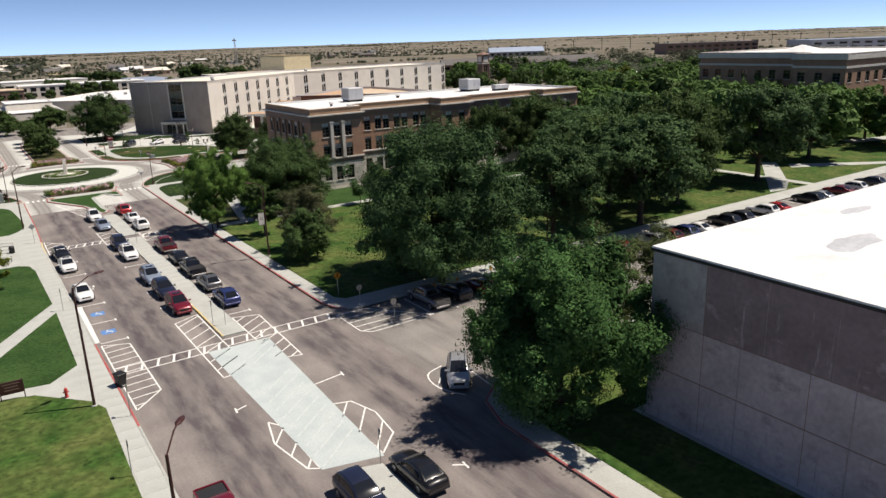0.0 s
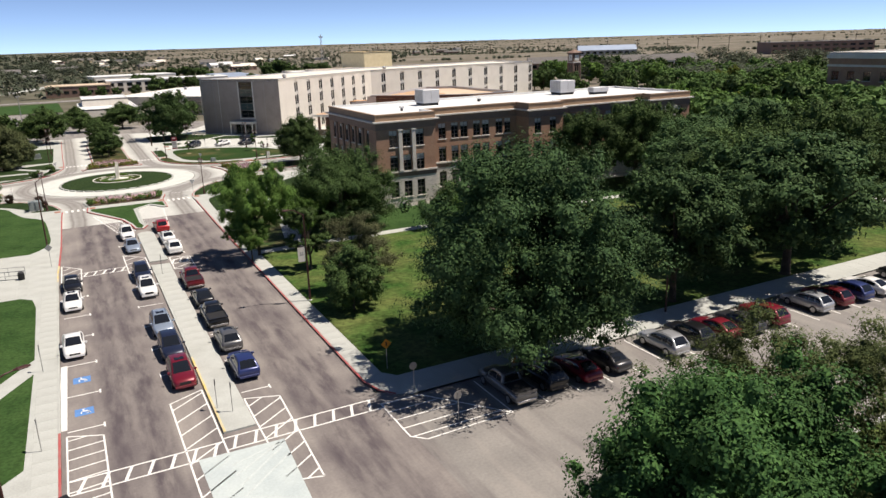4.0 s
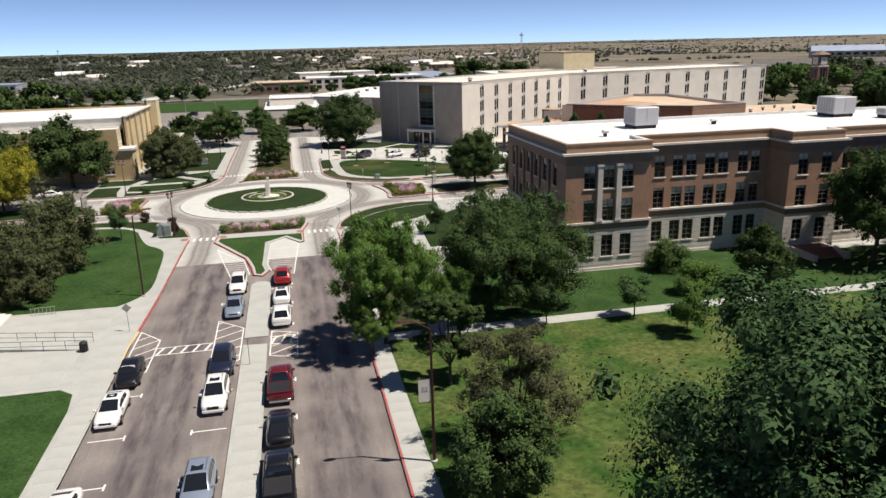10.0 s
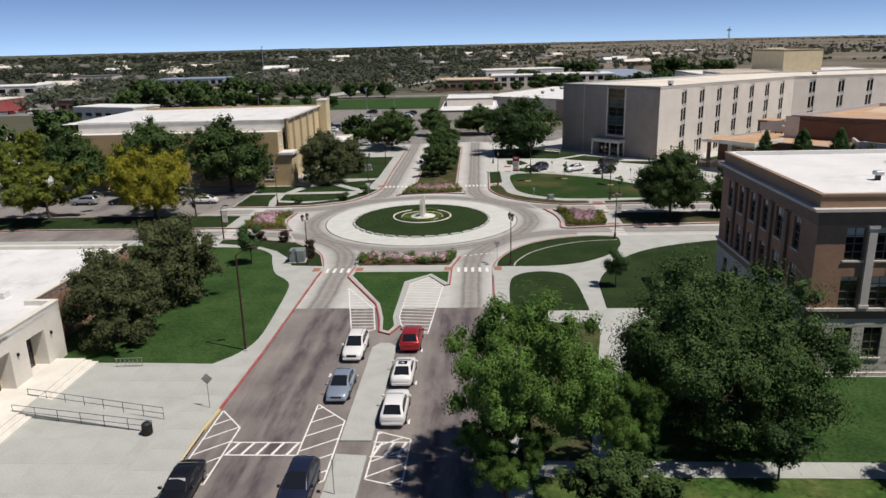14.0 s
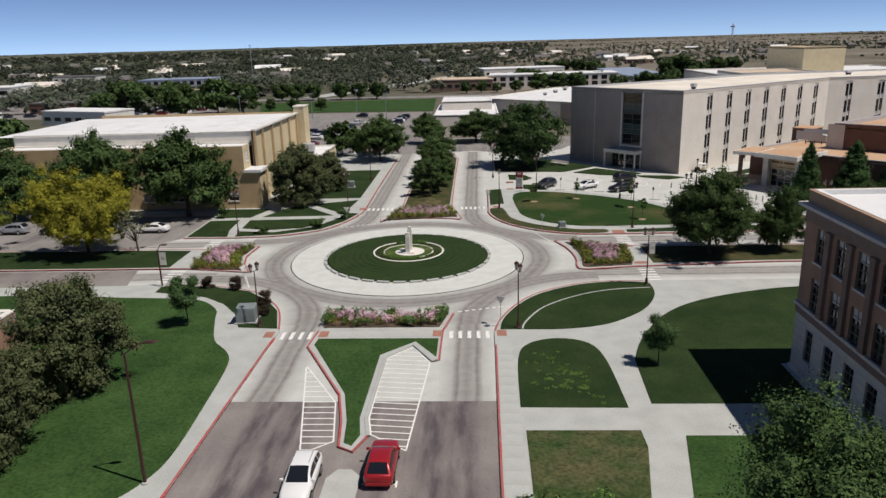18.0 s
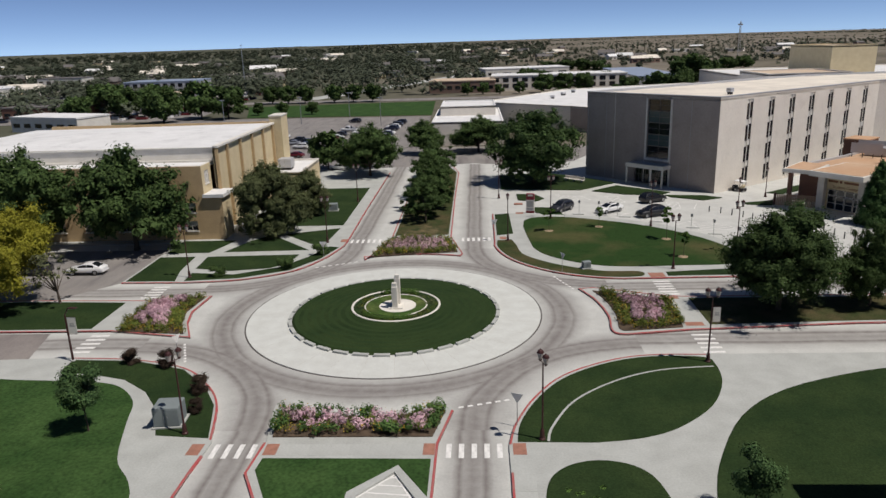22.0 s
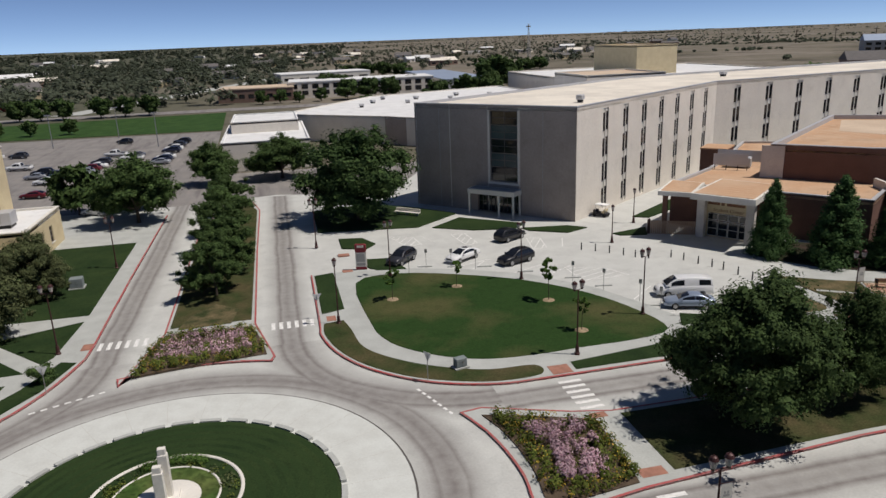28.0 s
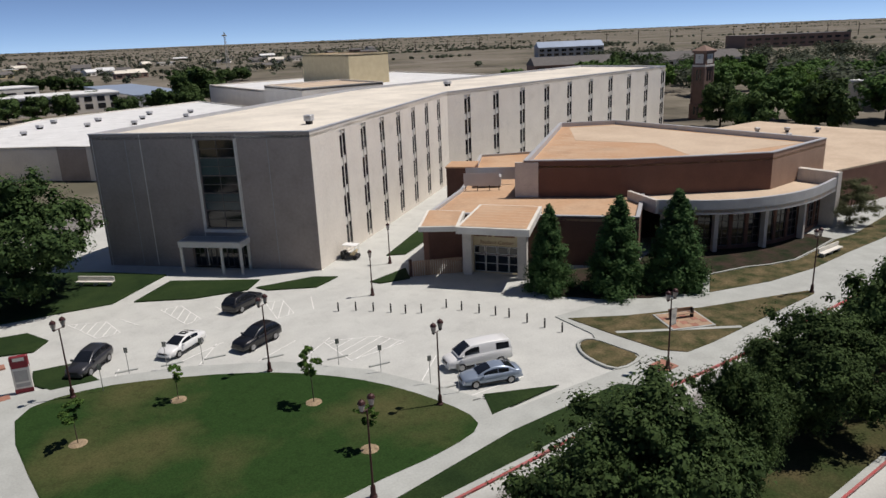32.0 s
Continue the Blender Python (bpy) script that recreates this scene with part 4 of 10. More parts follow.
def hatch(poly, step, angle, parent, w=0.12, border=True):
    """A hatched no-parking area: its outline and slanting lines."""
    poly = ccw(poly)
    if border:
        for a, b in zip(poly, poly[1:] + [poly[0]]):
            stripe(*a, *b, w, parent)
    dx, dy = math.cos(radians(angle)), math.sin(radians(angle))
    ds = [(-dy * x + dx * y) for x, y in poly]
    s = min(ds) + step * 0.6
    while s < max(ds) - 0.1:
        r = clip_line(poly, -dy * s, dx * s, dx, dy)
        if r:
            stripe(-dy * s + dx * r[0], dx * s + dy * r[0], -dy * s + dx * r[1], dx * s + dy * r[1], w, parent, z=0.010)
        s += step


def zebra(x0, y0, x1, y1, width, parent, step=0.72, bar=0.36):
    """Crosswalk bars set along a line, each bar across it."""
    L = math.hypot(x1 - x0, y1 - y0)
    n = int(L / step)
    ux, uy = (x1 - x0) / L, (y1 - y0) / L
    for i in range(n):
        s = (i + 0.5) * L / n
        cx, cy = x0 + ux * s, y0 + uy * s
        stripe(cx - -uy * width / 2, cy - ux * width / 2, cx + -uy * width / 2, cy + ux * width / 2, bar, parent, z=0.006)


def ladder(x0, x1, y0, y1, n, parent):
    """A ladder crosswalk: two long lines and rungs between them."""
    stripe(x0, y0, x1, y0, 0.13, parent)
    stripe(x0, y1, x1, y1, 0.13, parent)
    for i in range(n):
        x = x0 + (x1 - x0) * (i + 0.5) / n
        stripe(x - 0.25, y0, x + 0.25, y1, 0.2, parent, z=0.011)


for y in (149.75, 202.8):
    for xa, xb in ((8.0, 11.5), (24.1, 28.4)) if y < 160 else ((8.7, 13.4), (24.2, 28.6)):
        zebra(xa, y, xb, y, 1.75, road)
for x in (-10.1, 47.0):
    for ya, yb in ((165.9, 170.6), (180.4, 184.8)) if x < 0 else ((164.7, 169.4), (179.4, 184.4)):
        zebra(x, ya, x, yb, 1.85, road, step=0.8)
for (xa, ya), (xb, yb) in (((24.9, 155.6), (29.8, 157.1)), ((35.3, 186.4), (37.1, 181.6)), ((6.3, 190.9), (11.6, 193.2)), ((-0.95, 168.1), (0.76, 163.9))):
    n = 7
    for i in range(n):
        s0, s1 = (i + 0.2) / n, (i + 0.75) / n
        stripe(xa + (xb - xa) * s0, ya + (yb - ya) * s0, xa + (xb - xa) * s1, ya + (yb - ya) * s1, 0.22, road, z=0.006)

hatch([(12.2, 143.2), (16.0, 136.6), (16.9, 131), (14.9, 129.4)], 0.85, 0, street)
hatch([(18.95, 144.5), (21.2, 147.0), (22.9, 143.5), (22.1, 129.8), (19.4, 131.9), (18.95, 134.2)], 0.85, -6, street)
hatch([(7.5, 69.0), (9.8, 68), (9.85, 56.4), (7.5, 53.9)], 1.35, 6, street)
hatch([(14.5, 70.3), (17.0, 71.5), (17.0, 55.6), (14.6, 55.3)], 1.6, 38, street)
hatch([(19.6, 68.3), (22.1, 67.4), (21.7, 55.5), (19.6, 56.1)], 1.35, 38, street)
hatch([(19.6, 45.7), (21.2, 45.2), (21.9, 42.6), (21.5, 39.3), (19.6, 37.4)], 1.5, 55, street)
hatch([(14.9, 46), (14.2, 43), (14.8, 38.8), (15.5, 38.3), (15.5, 45)], 1.4, 55, street)
hatch([(28.3, 62.2), (28.3, 57), (29.2, 56.1), (36, 56.3), (31.5, 62.0)], 1.3, 0, lot)
hatch([(7.5, 115), (9.6, 112.5), (9.5, 105.5), (7.4, 106)], 1.5, 40, street)
hatch([(14.6, 116), (17.1, 113.5), (17.1, 106), (14.7, 104.5)], 1.6, 35, street)
hatch([(19.8, 112), (22.2, 111), (22.1, 105.4), (19.7, 106.2)], 1.4, 35, street)
ladder(7.6, 17.0, 61.2, 62.8, 7, street)
ladder(17.0, 28.2, 61.6, 63.2, 8, street)
ladder(9.5, 14.7, 108.9, 110.5, 5, street)
ladder(19.6, 22.1, 108.8, 110.6, 3, street)
for x, ys in ((9.95, (101.1, 94.6, 88.6, 81.8, 75.5, 69.6)), (21.85, (126.0, 119.6, 113.4, 100.9, 94.6, 88.6, 82.6, 76.1, 69.4)), (14.5, (121.0, 100.4, 94.2, 88, 81.8, 75.8))):
    for y in ys:
        a = x - 2.4 if x == 9.95 else (x - 2.2 if x > 20 else x + 2.4)
        stripe(x, y, a, y, 0.12, street)
        stripe(x, y - 0.35, x, y + 0.35, 0.13, street, z=0.011)
for a, b in (((14.5, 49.5), (13.6, 49.2)), ((20.2, 49.5), (22.8, 49.9)), ((22.5, 33.5), (23.2, 33.0))):
    stripe(*a, *b, 0.14, street)
    stripe(b[0] - 0.05, b[1] - 0.4, b[0] + 0.05, b[1] + 0.4, 0.14, street, z=0.012)
stripe(7.45, 82, 7.3, 70, 0.5, street)
# wheelchair signs of the two reserved bays
for y in (78.4, 72.4):
    pl = Geo().box(-0.65, -0.6, -0.003, 0.65, 0.6, 0.003).make("painted_square", M_BLUE, street)
    pl.location = (8.72, y, 0.009)
    g = Geo()
    seg = arc(0.05, -0.12, 0.27, -70, 210, 12)
    for p, q in zip(seg[:-1], seg[1:]):
        g.obox(((p[0] + q[0]) / 2, (p[1] + q[1]) / 2, 0), (0.05, 0.04, 0.003), math.atan2(q[1] - p[1], q[0] - p[0]))
    for p, q in (((-0.05, 0.32), (-0.05, 0.0)), ((-0.05, 0.02), (0.28, 0.02)), ((0.25, 0.0), (0.4, -0.3))):
        g.obox(((p[0] + q[0]) / 2, (p[1] + q[1]) / 2, 0), (math.dist(p, q) / 2, 0.045, 0.003), math.atan2(q[1] - p[1], q[0] - p[0]))
    g.obox((-0.05, 0.42, 0), (0.07, 0.07, 0.003), 0.4)
    sg = g.make("painted_symbol", M_WHITE, street)
    sg.location = (8.72, y, 0.016)
# pale painted panel between the two carriageways
panel = slab("pavement_panel", [(15.1, 61.3), (20.7, 61.1), (19.55, 37.1), (15.5, 38.1)], -0.02, 0.014, M_PATCH, "long pale blue-white painted concrete panel in the street")
M_FAINT = material("worn_panel_paint", (0.50, 0.545, 0.54), 0.8, var=0.10, scale=1.5, fine=8.0, bump=0.03)
for k in range(9):
    stripe(15.6 + 0.06 * k, 39.2 + 1.5 * k - 0.9, 19.5 + 0.03 * k, 42.4 + 1.5 * k - 0.9, 0.16, panel, M_FAINT, 0.0195)
for k in range(4):
    stripe(16.9, 55.8 + 1.25 * k, 20.3, 58.9 + 1.25 * k if k < 2 else 60.8, 0.16, panel, M_FAINT, 0.0195)
# lot bays
for i in range(24):
    x = 36.1 + 3.05 * i
    stripe(x, 61.9, x, 56.2, 0.12, lot)
lp = smooth_path([(30.1, 46), (28.3, 45.3), (27.75, 43), (28.7, 40.6)], 4)
for a, b in zip(lp[:-1], lp[1:]):
    stripe(*a, *b, 0.12, street)
stripe(28.9, 44.3, 27.9, 43.2, 0.12, street)
stripe(31.8, 47, 31.2, 39.9, 0.12, lot)
# bays of the forecourt by the oval lawn
for (ax, ay), (bx, by) in (((39.8, 212.9), (41.8, 217)), ((45.3, 214.6), (50.6, 216.5)), ((47.3, 213.2), (50.0, 216.6)), ((51.5, 210.6), (55.8, 212.5)), ((54.5, 208.4), (58.5, 211)), ((60.1, 198.6), (63.6, 201.6)), ((61.6, 194.2), (66.6, 194.0)), ((44.5, 229.5), (45.6, 226.2)), ((53.2, 226), (53.6, 222.2)), ((62, 222), (60.6, 218.5))):
    stripe(ax, ay, bx, by, 0.1, road)
hatch([(40.2, 231.0), (43.4, 229.3), (43.8, 225.4), (41.7, 225.5)], 0.9, 60, road, 0.09)
hatch([(48.5, 229), (50.5, 228.8), (50.9, 223.7), (49.3, 223.2)], 0.9, 60, road, 0.09)
hatch([(57.6, 223.6), (59.3, 223.1), (58.6, 218.8), (56.7, 218.6)], 0.9, 60, road, 0.09)
hatch([(57.6, 210.6), (62, 208.4), (63.2, 205.7), (57.6, 205.5)], 1.0, 20, road, 0.09)

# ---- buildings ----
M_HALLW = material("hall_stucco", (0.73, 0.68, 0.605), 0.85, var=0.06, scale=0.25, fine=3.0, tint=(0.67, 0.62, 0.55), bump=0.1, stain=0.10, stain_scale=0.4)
M_HALLR = material("hall_roof", (0.76, 0.70, 0.60), 0.85, var=0.06, scale=0.15, fine=2.0, tint=(0.62, 0.57, 0.49), bump=0.05, stain=0.15, stain_scale=0.12)
M_GREYP = material("grey_panel", (0.38, 0.37, 0.35), 0.7, var=0.08, scale=1.0, fine=8.0)
M_METAL = material("painted_metal", (0.50, 0.50, 0.51), 0.5, metal=0.3, var=0.05, bump=0.02)
M_BRICK = material("brown_brick", (0.350, 0.212, 0.145), 0.9, var=0.16, scale=0.5, fine=4.0, tint=(0.285, 0.165, 0.115), bump=0.1)
M_STONE = material("grey_limestone", (0.60, 0.56, 0.51), 0.85, var=0.08, scale=0.6, fine=5.0, tint=(0.53, 0.49, 0.45), bump=0.12, stain=0.15, stain_scale=0.8)
M_BAND = material("brown_stone_band", (0.235, 0.155, 0.122), 0.85, var=0.08, scale=0.8, fine=5.0, bump=0.1)
M_TANBAND = material("tan_cornice", (0.36, 0.235, 0.150), 0.85, var=0.08, scale=0.8, fine=6.0, bump=0.1)
M_YBRICK = material("yellow_brick", (0.50, 0.36, 0.20), 0.9, var=0.08, scale=0.5, fine=4.0, tint=(0.44, 0.315, 0.175), bump=0.1)
M_CREAM = material("cream_brick", (0.62, 0.52, 0.33), 0.88, var=0.06, scale=0.5, fine=4.0, tint=(0.56, 0.46, 0.29), bump=0.1)
M_KBRICK = material("dark_red_brick", (0.165, 0.085, 0.062), 0.9, var=0.10, scale=0.5, fine=4.0, tint=(0.135, 0.07, 0.052), bump=0.1)
M_KROOF = material("tan_roof", (0.475, 0.285, 0.165), 0.85, var=0.09, scale=0.18, fine=2.0, tint=(0.51, 0.345, 0.225), bump=0.05, stain=0.18, stain_scale=0.15)
M_KROOF2 = material("pale_tan_roof", (0.58, 0.46, 0.34), 0.85, var=0.08, scale=0.18, fine=2.0, tint=(0.50, 0.385, 0.28), bump=0.05)
M_FORM = material("board_concrete", (0.36, 0.315, 0.315), 0.9, var=0.10, scale=0.22, fine=2.5, tint=(0.235, 0.20, 0.20), bump=0.2, stain=0.35, stain_scale=0.35)
M_BLIND = material("window_blind", (0.55, 0.53, 0.50), 0.8, var=0.05, bump=0.0)
M_WFRAME = material("window_metal", (0.16, 0.14, 0.13), 0.55, metal=0.3, var=0.08, bump=0.0)
M_TEALP = material("teal_glass", (0.055, 0.085, 0.09), 0.12, var=0.1, bump=0.0, spec=0.6)


def lattice(w, h, bars, f, y0, y1):
    """A window frame with its glazing bars as one connected piece."""
    def cuts(size, n):
        c = [0, f]
        for i in range(n):
            m = size * (i + 1) / (n + 1)
            c += [m - f / 2, m + f / 2]
        return c + [size - f, size]
    xs, zs = cuts(w, bars[0]), cuts(h, bars[1])
    g = Geo()
    for i in range(len(xs) - 1):
        for k in range(len(zs) - 1):
            if i % 2 and k % 2:
                a, b, c, d = xs[i], xs[i + 1], zs[k], zs[k + 1]
                g.add([(a, y0, c), (b, y0, c), (b, y0, d), (a, y0, d), (a, y1, c), (b, y1, c), (b, y1, d), (a, y1, d)],
                      [(0, 4, 5, 1), (1, 5, 6, 2), (2, 6, 7, 3), (3, 7, 4, 0)])
            else:
                g.add([(xs[i], y0, zs[k]), (xs[i + 1], y0, zs[k]), (xs[i + 1], y0, zs[k + 1]), (xs[i], y0, zs[k + 1])], [(0, 1, 2, 3)])
    return g.weld()


class House:
    """A building: an empty at its base with walls, windows and roofs as parts."""

    def __init__(self, name, x, y, label, cat="building"):
        self.root = empty(name, x, y, 0)
        self.x, self.y = x, y
        self.windows = {}
        tagged(self.root, label, cat)

    def put(self, ob, x, y, z=0.0, yaw=0.0):
        ob.parent = self.root
        ob.location, ob.rotation_euler = (x - self.x, y - self.y, z), (0, 0, yaw)
        return ob

    def wall(self, p, q, z0, z1, mat, holes=(), depth=0.28, name="wall", label=""):
        """An upright wall from p to q, outside to the right, with openings (s0, s1, bottom, top)."""
        L = math.dist(p, q)
        xs = sorted({0.0, L, *[h[0] for h in holes], *[h[1] for h in holes]})
        zs = sorted({z0, z1, *[h[2] for h in holes], *[h[3] for h in holes]})
        g = Geo()
        for xa, xb in zip(xs[:-1], xs[1:]):
            for za, zb in zip(zs[:-1], zs[1:]):
                xm, zm = (xa + xb) / 2, (za + zb) / 2
                if not any(h[0] < xm < h[1] and h[2] < zm < h[3] for h in holes):
                    g.add([(xa, 0, za), (xb, 0, za), (xb, 0, zb), (xa, 0, zb)], [(0, 1, 2, 3)])
        for a, b, c, d in holes:
            g.add([(a, 0, c), (b, 0, c), (b, 0, d), (a, 0, d), (a, depth, c), (b, depth, c), (b, depth, d), (a, depth, d)],
                  [(0, 4, 5, 1), (1, 5, 6, 2), (2, 6, 7, 3), (3, 7, 4, 0)])
        t = 0.32
        g.add([(0, 0, z1), (L, 0, z1), (L, t, z1), (0, t, z1), (0, t, z0), (L, t, z0)], [(0, 1, 2, 3)])
        if not holes:
            g.add([(0, t, z0), (L, t, z0), (L, t, z1), (0, t, z1)], [(1, 0, 3, 2)])
        ob = g.weld().make(name, mat, label=label)
        return self.put(ob, p[0], p[1], 0, math.atan2(q[1] - p[1], q[0] - p[0]))

    def window(self, p, q, s0, s1, zb, zt, bars=(1, 3), depth=0.22, sill=None, blind=0.0, fm=None, glass=None):
        """A window in the wall p-q: frame bars, pane, sill."""
        w, h = s1 - s0, zt - zb
        fm = fm or M_WFRAME
        glass = glass or M_GLASS
        key = (round(w, 2), round(h, 2), bars, sill is not None, round(blind, 2), fm.name, glass.name)
        if key not in self.windows:
            g = lattice(w, h, bars, 0.06, depth - 0.06, depth + 0.01)
            pane = Geo().box(0, depth, 0, w, depth + 0.02, h).mesh("pane", glass)
            s = Geo().bevel_box(-0.12, -0.10, -0.14, w + 0.12, depth, 0.0, 0.02).mesh("sill", sill) if sill else None
            bl = Geo().box(0.06, depth - 0.02, h * (1 - blind), w - 0.06, depth - 0.008, h - 0.06).mesh("blind", M_BLIND) if blind else None
            self.windows[key] = (g.mesh("window", fm), pane, s, bl)
        fr, pane, s, bl = self.windows[key]
        L = math.dist(p, q)
        ux, uy = (q[0] - p[0]) / L, (q[1] - p[1]) / L
        ob = new("window", fr)
        self.put(ob, p[0] + ux * s0, p[1] + uy * s0, zb, math.atan2(uy, ux))
        for nm_, me in (("pane", pane), ("sill", s), ("blind", bl)):
            if me:
                c = new(nm_, me)
                c.parent = ob
        return ob

    def roof(self, poly, z, mat, name="roof", parapet=0.0, cap=None, w=0.35, label=""):
        ob = Geo().prism([(x - self.x, y - self.y) for x, y in poly], z - 0.3, z).make(name, mat, self.root, label)
        if parapet:
            pl = ccw([(x - self.x, y - self.y) for x, y in poly])
            o, i = inset(pl, -0.06), inset(pl, w)
            n = len(o)
            g = Geo()
            zt = z + parapet
            g.add([(x, y, zt - 0.12) for x, y in o] + [(x, y, zt) for x, y in o] + [(x, y, zt) for x, y in i] + [(x, y, z - 0.05) for x, y in i],
                  [(k * n + a, k * n + (a + 1) % n, k * n + n + (a + 1) % n, k * n + n + a) for k in range(3) for a in range(n)])
            g.make("parapet", cap or mat, self.root)
        return ob

    def part(self, g, name, mat, label=""):
        """Adds geometry given in world coordinates."""
        g.v = [(v[0] - self.x, v[1] - self.y, v[2]) for v in g.v]
        return g.make(name, mat, self.root, label)


def rooftop_unit(x, y, z, sx, sy, sz, yaw=0.0, label="white metal rooftop air handling unit on a flat roof"):
    u = empty("air_handler", x, y, z, yaw)
    tagged(u, label, "roof unit")
    Geo().bevel_box(-sx, -sy, 0.45, sx, sy, 0.45 + sz, 0.06).make("casing", M_METAL, u)
    g = Geo()
    for i in range(6):
        g.box(-sx - 0.02, -sy + 0.25 + i * (2 * sy - 0.5) / 6, 0.75, -sx + 0.02, -sy + 0.25 + (i + 0.7) * (2 * sy - 0.5) / 6, 0.3 + sz)
    g.make("louvre", M_GREYP, u)
    Geo().box(-sx + 0.2, -sy + 0.15, 0.0, sx - 0.2, sy - 0.15, 0.46).make("base", M_BLACKM, u)
    Geo().box(-0.03, -sy - 0.03, 0.7, 0.03, sy + 0.03, 0.4 + sz).make("seam", M_GREYP, u)
    return u


# -- long concrete hall --
A, B, C, D = (48.2, 249.5), (67.0, 229.3), (108.0, 259.0), (185.0, 271.5)
E_, F_, G_ = (182.0, 297.0), (104.0, 284.5), (92.0, 277.5)
hall = House("concrete_hall", 90, 256, "long pale concrete hall with vertical strips of narrow windows")
HT = 16.2
gl = math.dist(A, B)
g0, g1 = 13.7, 18.4  # glazed strip in the end wall
# end wall's shade is put into this darker copy of the hall colour
M_HALLSHADE = material("shaded_hall_taupe", (0.36, 0.304, 0.268), 0.88, var=0.09, scale=0.3, fine=3.0, tint=(0.31, 0.262, 0.232), bump=0.12, stain=0.12, stain_scale=0.5)
hall.wall(A, B, 0, HT, M_HALLSHADE, [(g0, g1, 4.9, 15.4), (11.4, 18.6, 0.0, 3.2)], depth=0.5, name="end_wall", label="blank concrete end wall, shade put into its taupe colour")
for s_ in (6.6, g0 - 0.35, g1 + 0.3):
    jn = Geo().box(s_ - 0.05, -0.012, 0.2, s_ + 0.05, 0.02, HT - 0.1).make("panel_joint", M_HALLW)
    hall.put(jn, A[0] + (B[0] - A[0]) * s_ / gl, A[1] + (B[1] - A[1]) * s_ / gl, 0, math.atan2(B[1] - A[1], B[0] - A[0]))
    for v_ in jn.data.vertices:
        v_.co.x -= s_
for (p, q, first, step, count) in ((B, C, 8.15, 6.25, 7), (C, D, 5.2, 7.95, 10)):
    holes = []
    for k in range(count):
        s = first + k * step
        if s + 1 < math.dist(p, q):
            holes.append((s - 0.82, s + 0.82, 0.35, 15.35))
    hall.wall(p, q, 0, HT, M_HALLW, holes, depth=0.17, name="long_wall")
    for a, b, _, _ in holes:
        L = math.dist(p, q)
        ux, uy = (q[0] - p[0]) / L, (q[1] - p[1]) / L
        x, y = p[0] + ux * a, p[1] + uy * a
        bk = Geo().box(0, 0.13, 0.35, b - a, 0.19, 15.35).make("back_panel", M_STONEW)
        hall.put(bk, x, y, 0, math.atan2(uy, ux))
        ml = Geo().box((b - a) / 2 - 0.08, 0.03, 0.35, (b - a) / 2 + 0.08, 0.15, 15.35).make("mullion", M_STONEW)
        hall.put(ml, x, y, 0, math.atan2(uy, ux))
        for fl in range(4):
            z = 0.55 + fl * 3.72
            hall.window(p, q, a + 0.03, a + 0.70, z + 0.25, z + 2.95, (0, 1), 0.10)
            hall.window(p, q, b - 0.70, b - 0.03, z + 0.45, z + 3.15, (0, 1), 0.10)
for p, q in ((D, E_), (E_, F_), (F_, G_), (G_, A)):
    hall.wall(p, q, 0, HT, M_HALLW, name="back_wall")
hall.roof([A, B, C, D, E_, F_, G_], HT - 0.35, M_HALLR, parapet=0.42, cap=M_METAL, w=0.45)
for k in range(5):
    z = 4.95 + k * 2.09
    hall.window(A, B, g0 + 0.05, g1 - 0.05, z, z + 2.05, (1, 1), 0.30, glass=M_TEALP if k in (1, 3) else M_GLASS)
ux, uy = (B[0] - A[0]) / gl, (B[1] - A[1]) / gl
nx, ny = uy, -ux


def on_wall(s, out, p=A):
    return (p[0] + ux * s + nx * out, p[1] + uy * s + ny * out)


for nm_, s0, s1, z0, z1, out in (("strip_frame", g0 - 0.22, g0, 4.6, 15.5, 0.12), ("strip_frame", g1, g1 + 0.22, 4.6, 15.5, 0.12), ("strip_frame", g0 - 0.22, g1 + 0.22, 4.45, 4.8, 0.15)):
    pts = [on_wall(s0, 0), on_wall(s1, 0), on_wall(s1, out), on_wall(s0, out)]
    hall.part(Geo().prism(pts, z0, z1, bottom=True), nm_, M_STONEW)
for s in (4.6, 22.4):
    hall.part(Geo().prism([on_wall(s, 0.0), on_wall(s + 0.08, 0.0), on_wall(s + 0.08, 0.02), on_wall(s, 0.02)], 0.2, 15.6), "wall_joint", M_GREYP)
porch = [on_wall(11.1, 0), on_wall(19.0, 0), on_wall(19.0, 2.5), on_wall(11.1, 2.5)]
hall.part(Geo().prism(porch, 3.25, 3.95, bottom=True), "porch_roof", M_STONEW)
hall.part(Geo().prism(inset(porch, 0.3), 3.96, 4.0), "porch_roof_membrane", M_GREYP)
for s, o in ((11.3, 2.3), (18.8, 2.3), (16.4, 2.3), (18.8, 0.25)):
    c = on_wall(s, o)
    hall.part(Geo().obox((c[0], c[1], 1.6), (0.13, 0.13, 1.65), math.atan2(uy, ux)), "porch_post", M_STONEW)
for k in range(5):
    s0 = 11.45 + k * 1.42
    hall.window(A, B, s0, s0 + 1.38, 0.1, 3.1, (1, 1), 0.4)
rooftop_unit(71.5, 238.5, HT - 0.35, 0.5, 0.5, 0.7, 40, "small rusty roof vent on a flat roof")
rooftop_unit(120, 275, HT - 0.35, 0.6, 0.6, 0.5, 10, "small roof vent on a flat roof")

# -- brick campus building --
brick = House("brick_building", 85, 131, "three-storey brown brick building with stone base and white roof")
X0, X1, X2, X3, X4, X5 = 52.7, 63.0, 81.0, 88.2, 108.2, 118.4
YS, YM, YN = 120.6, 124.6, 142.3
PH = 15.0


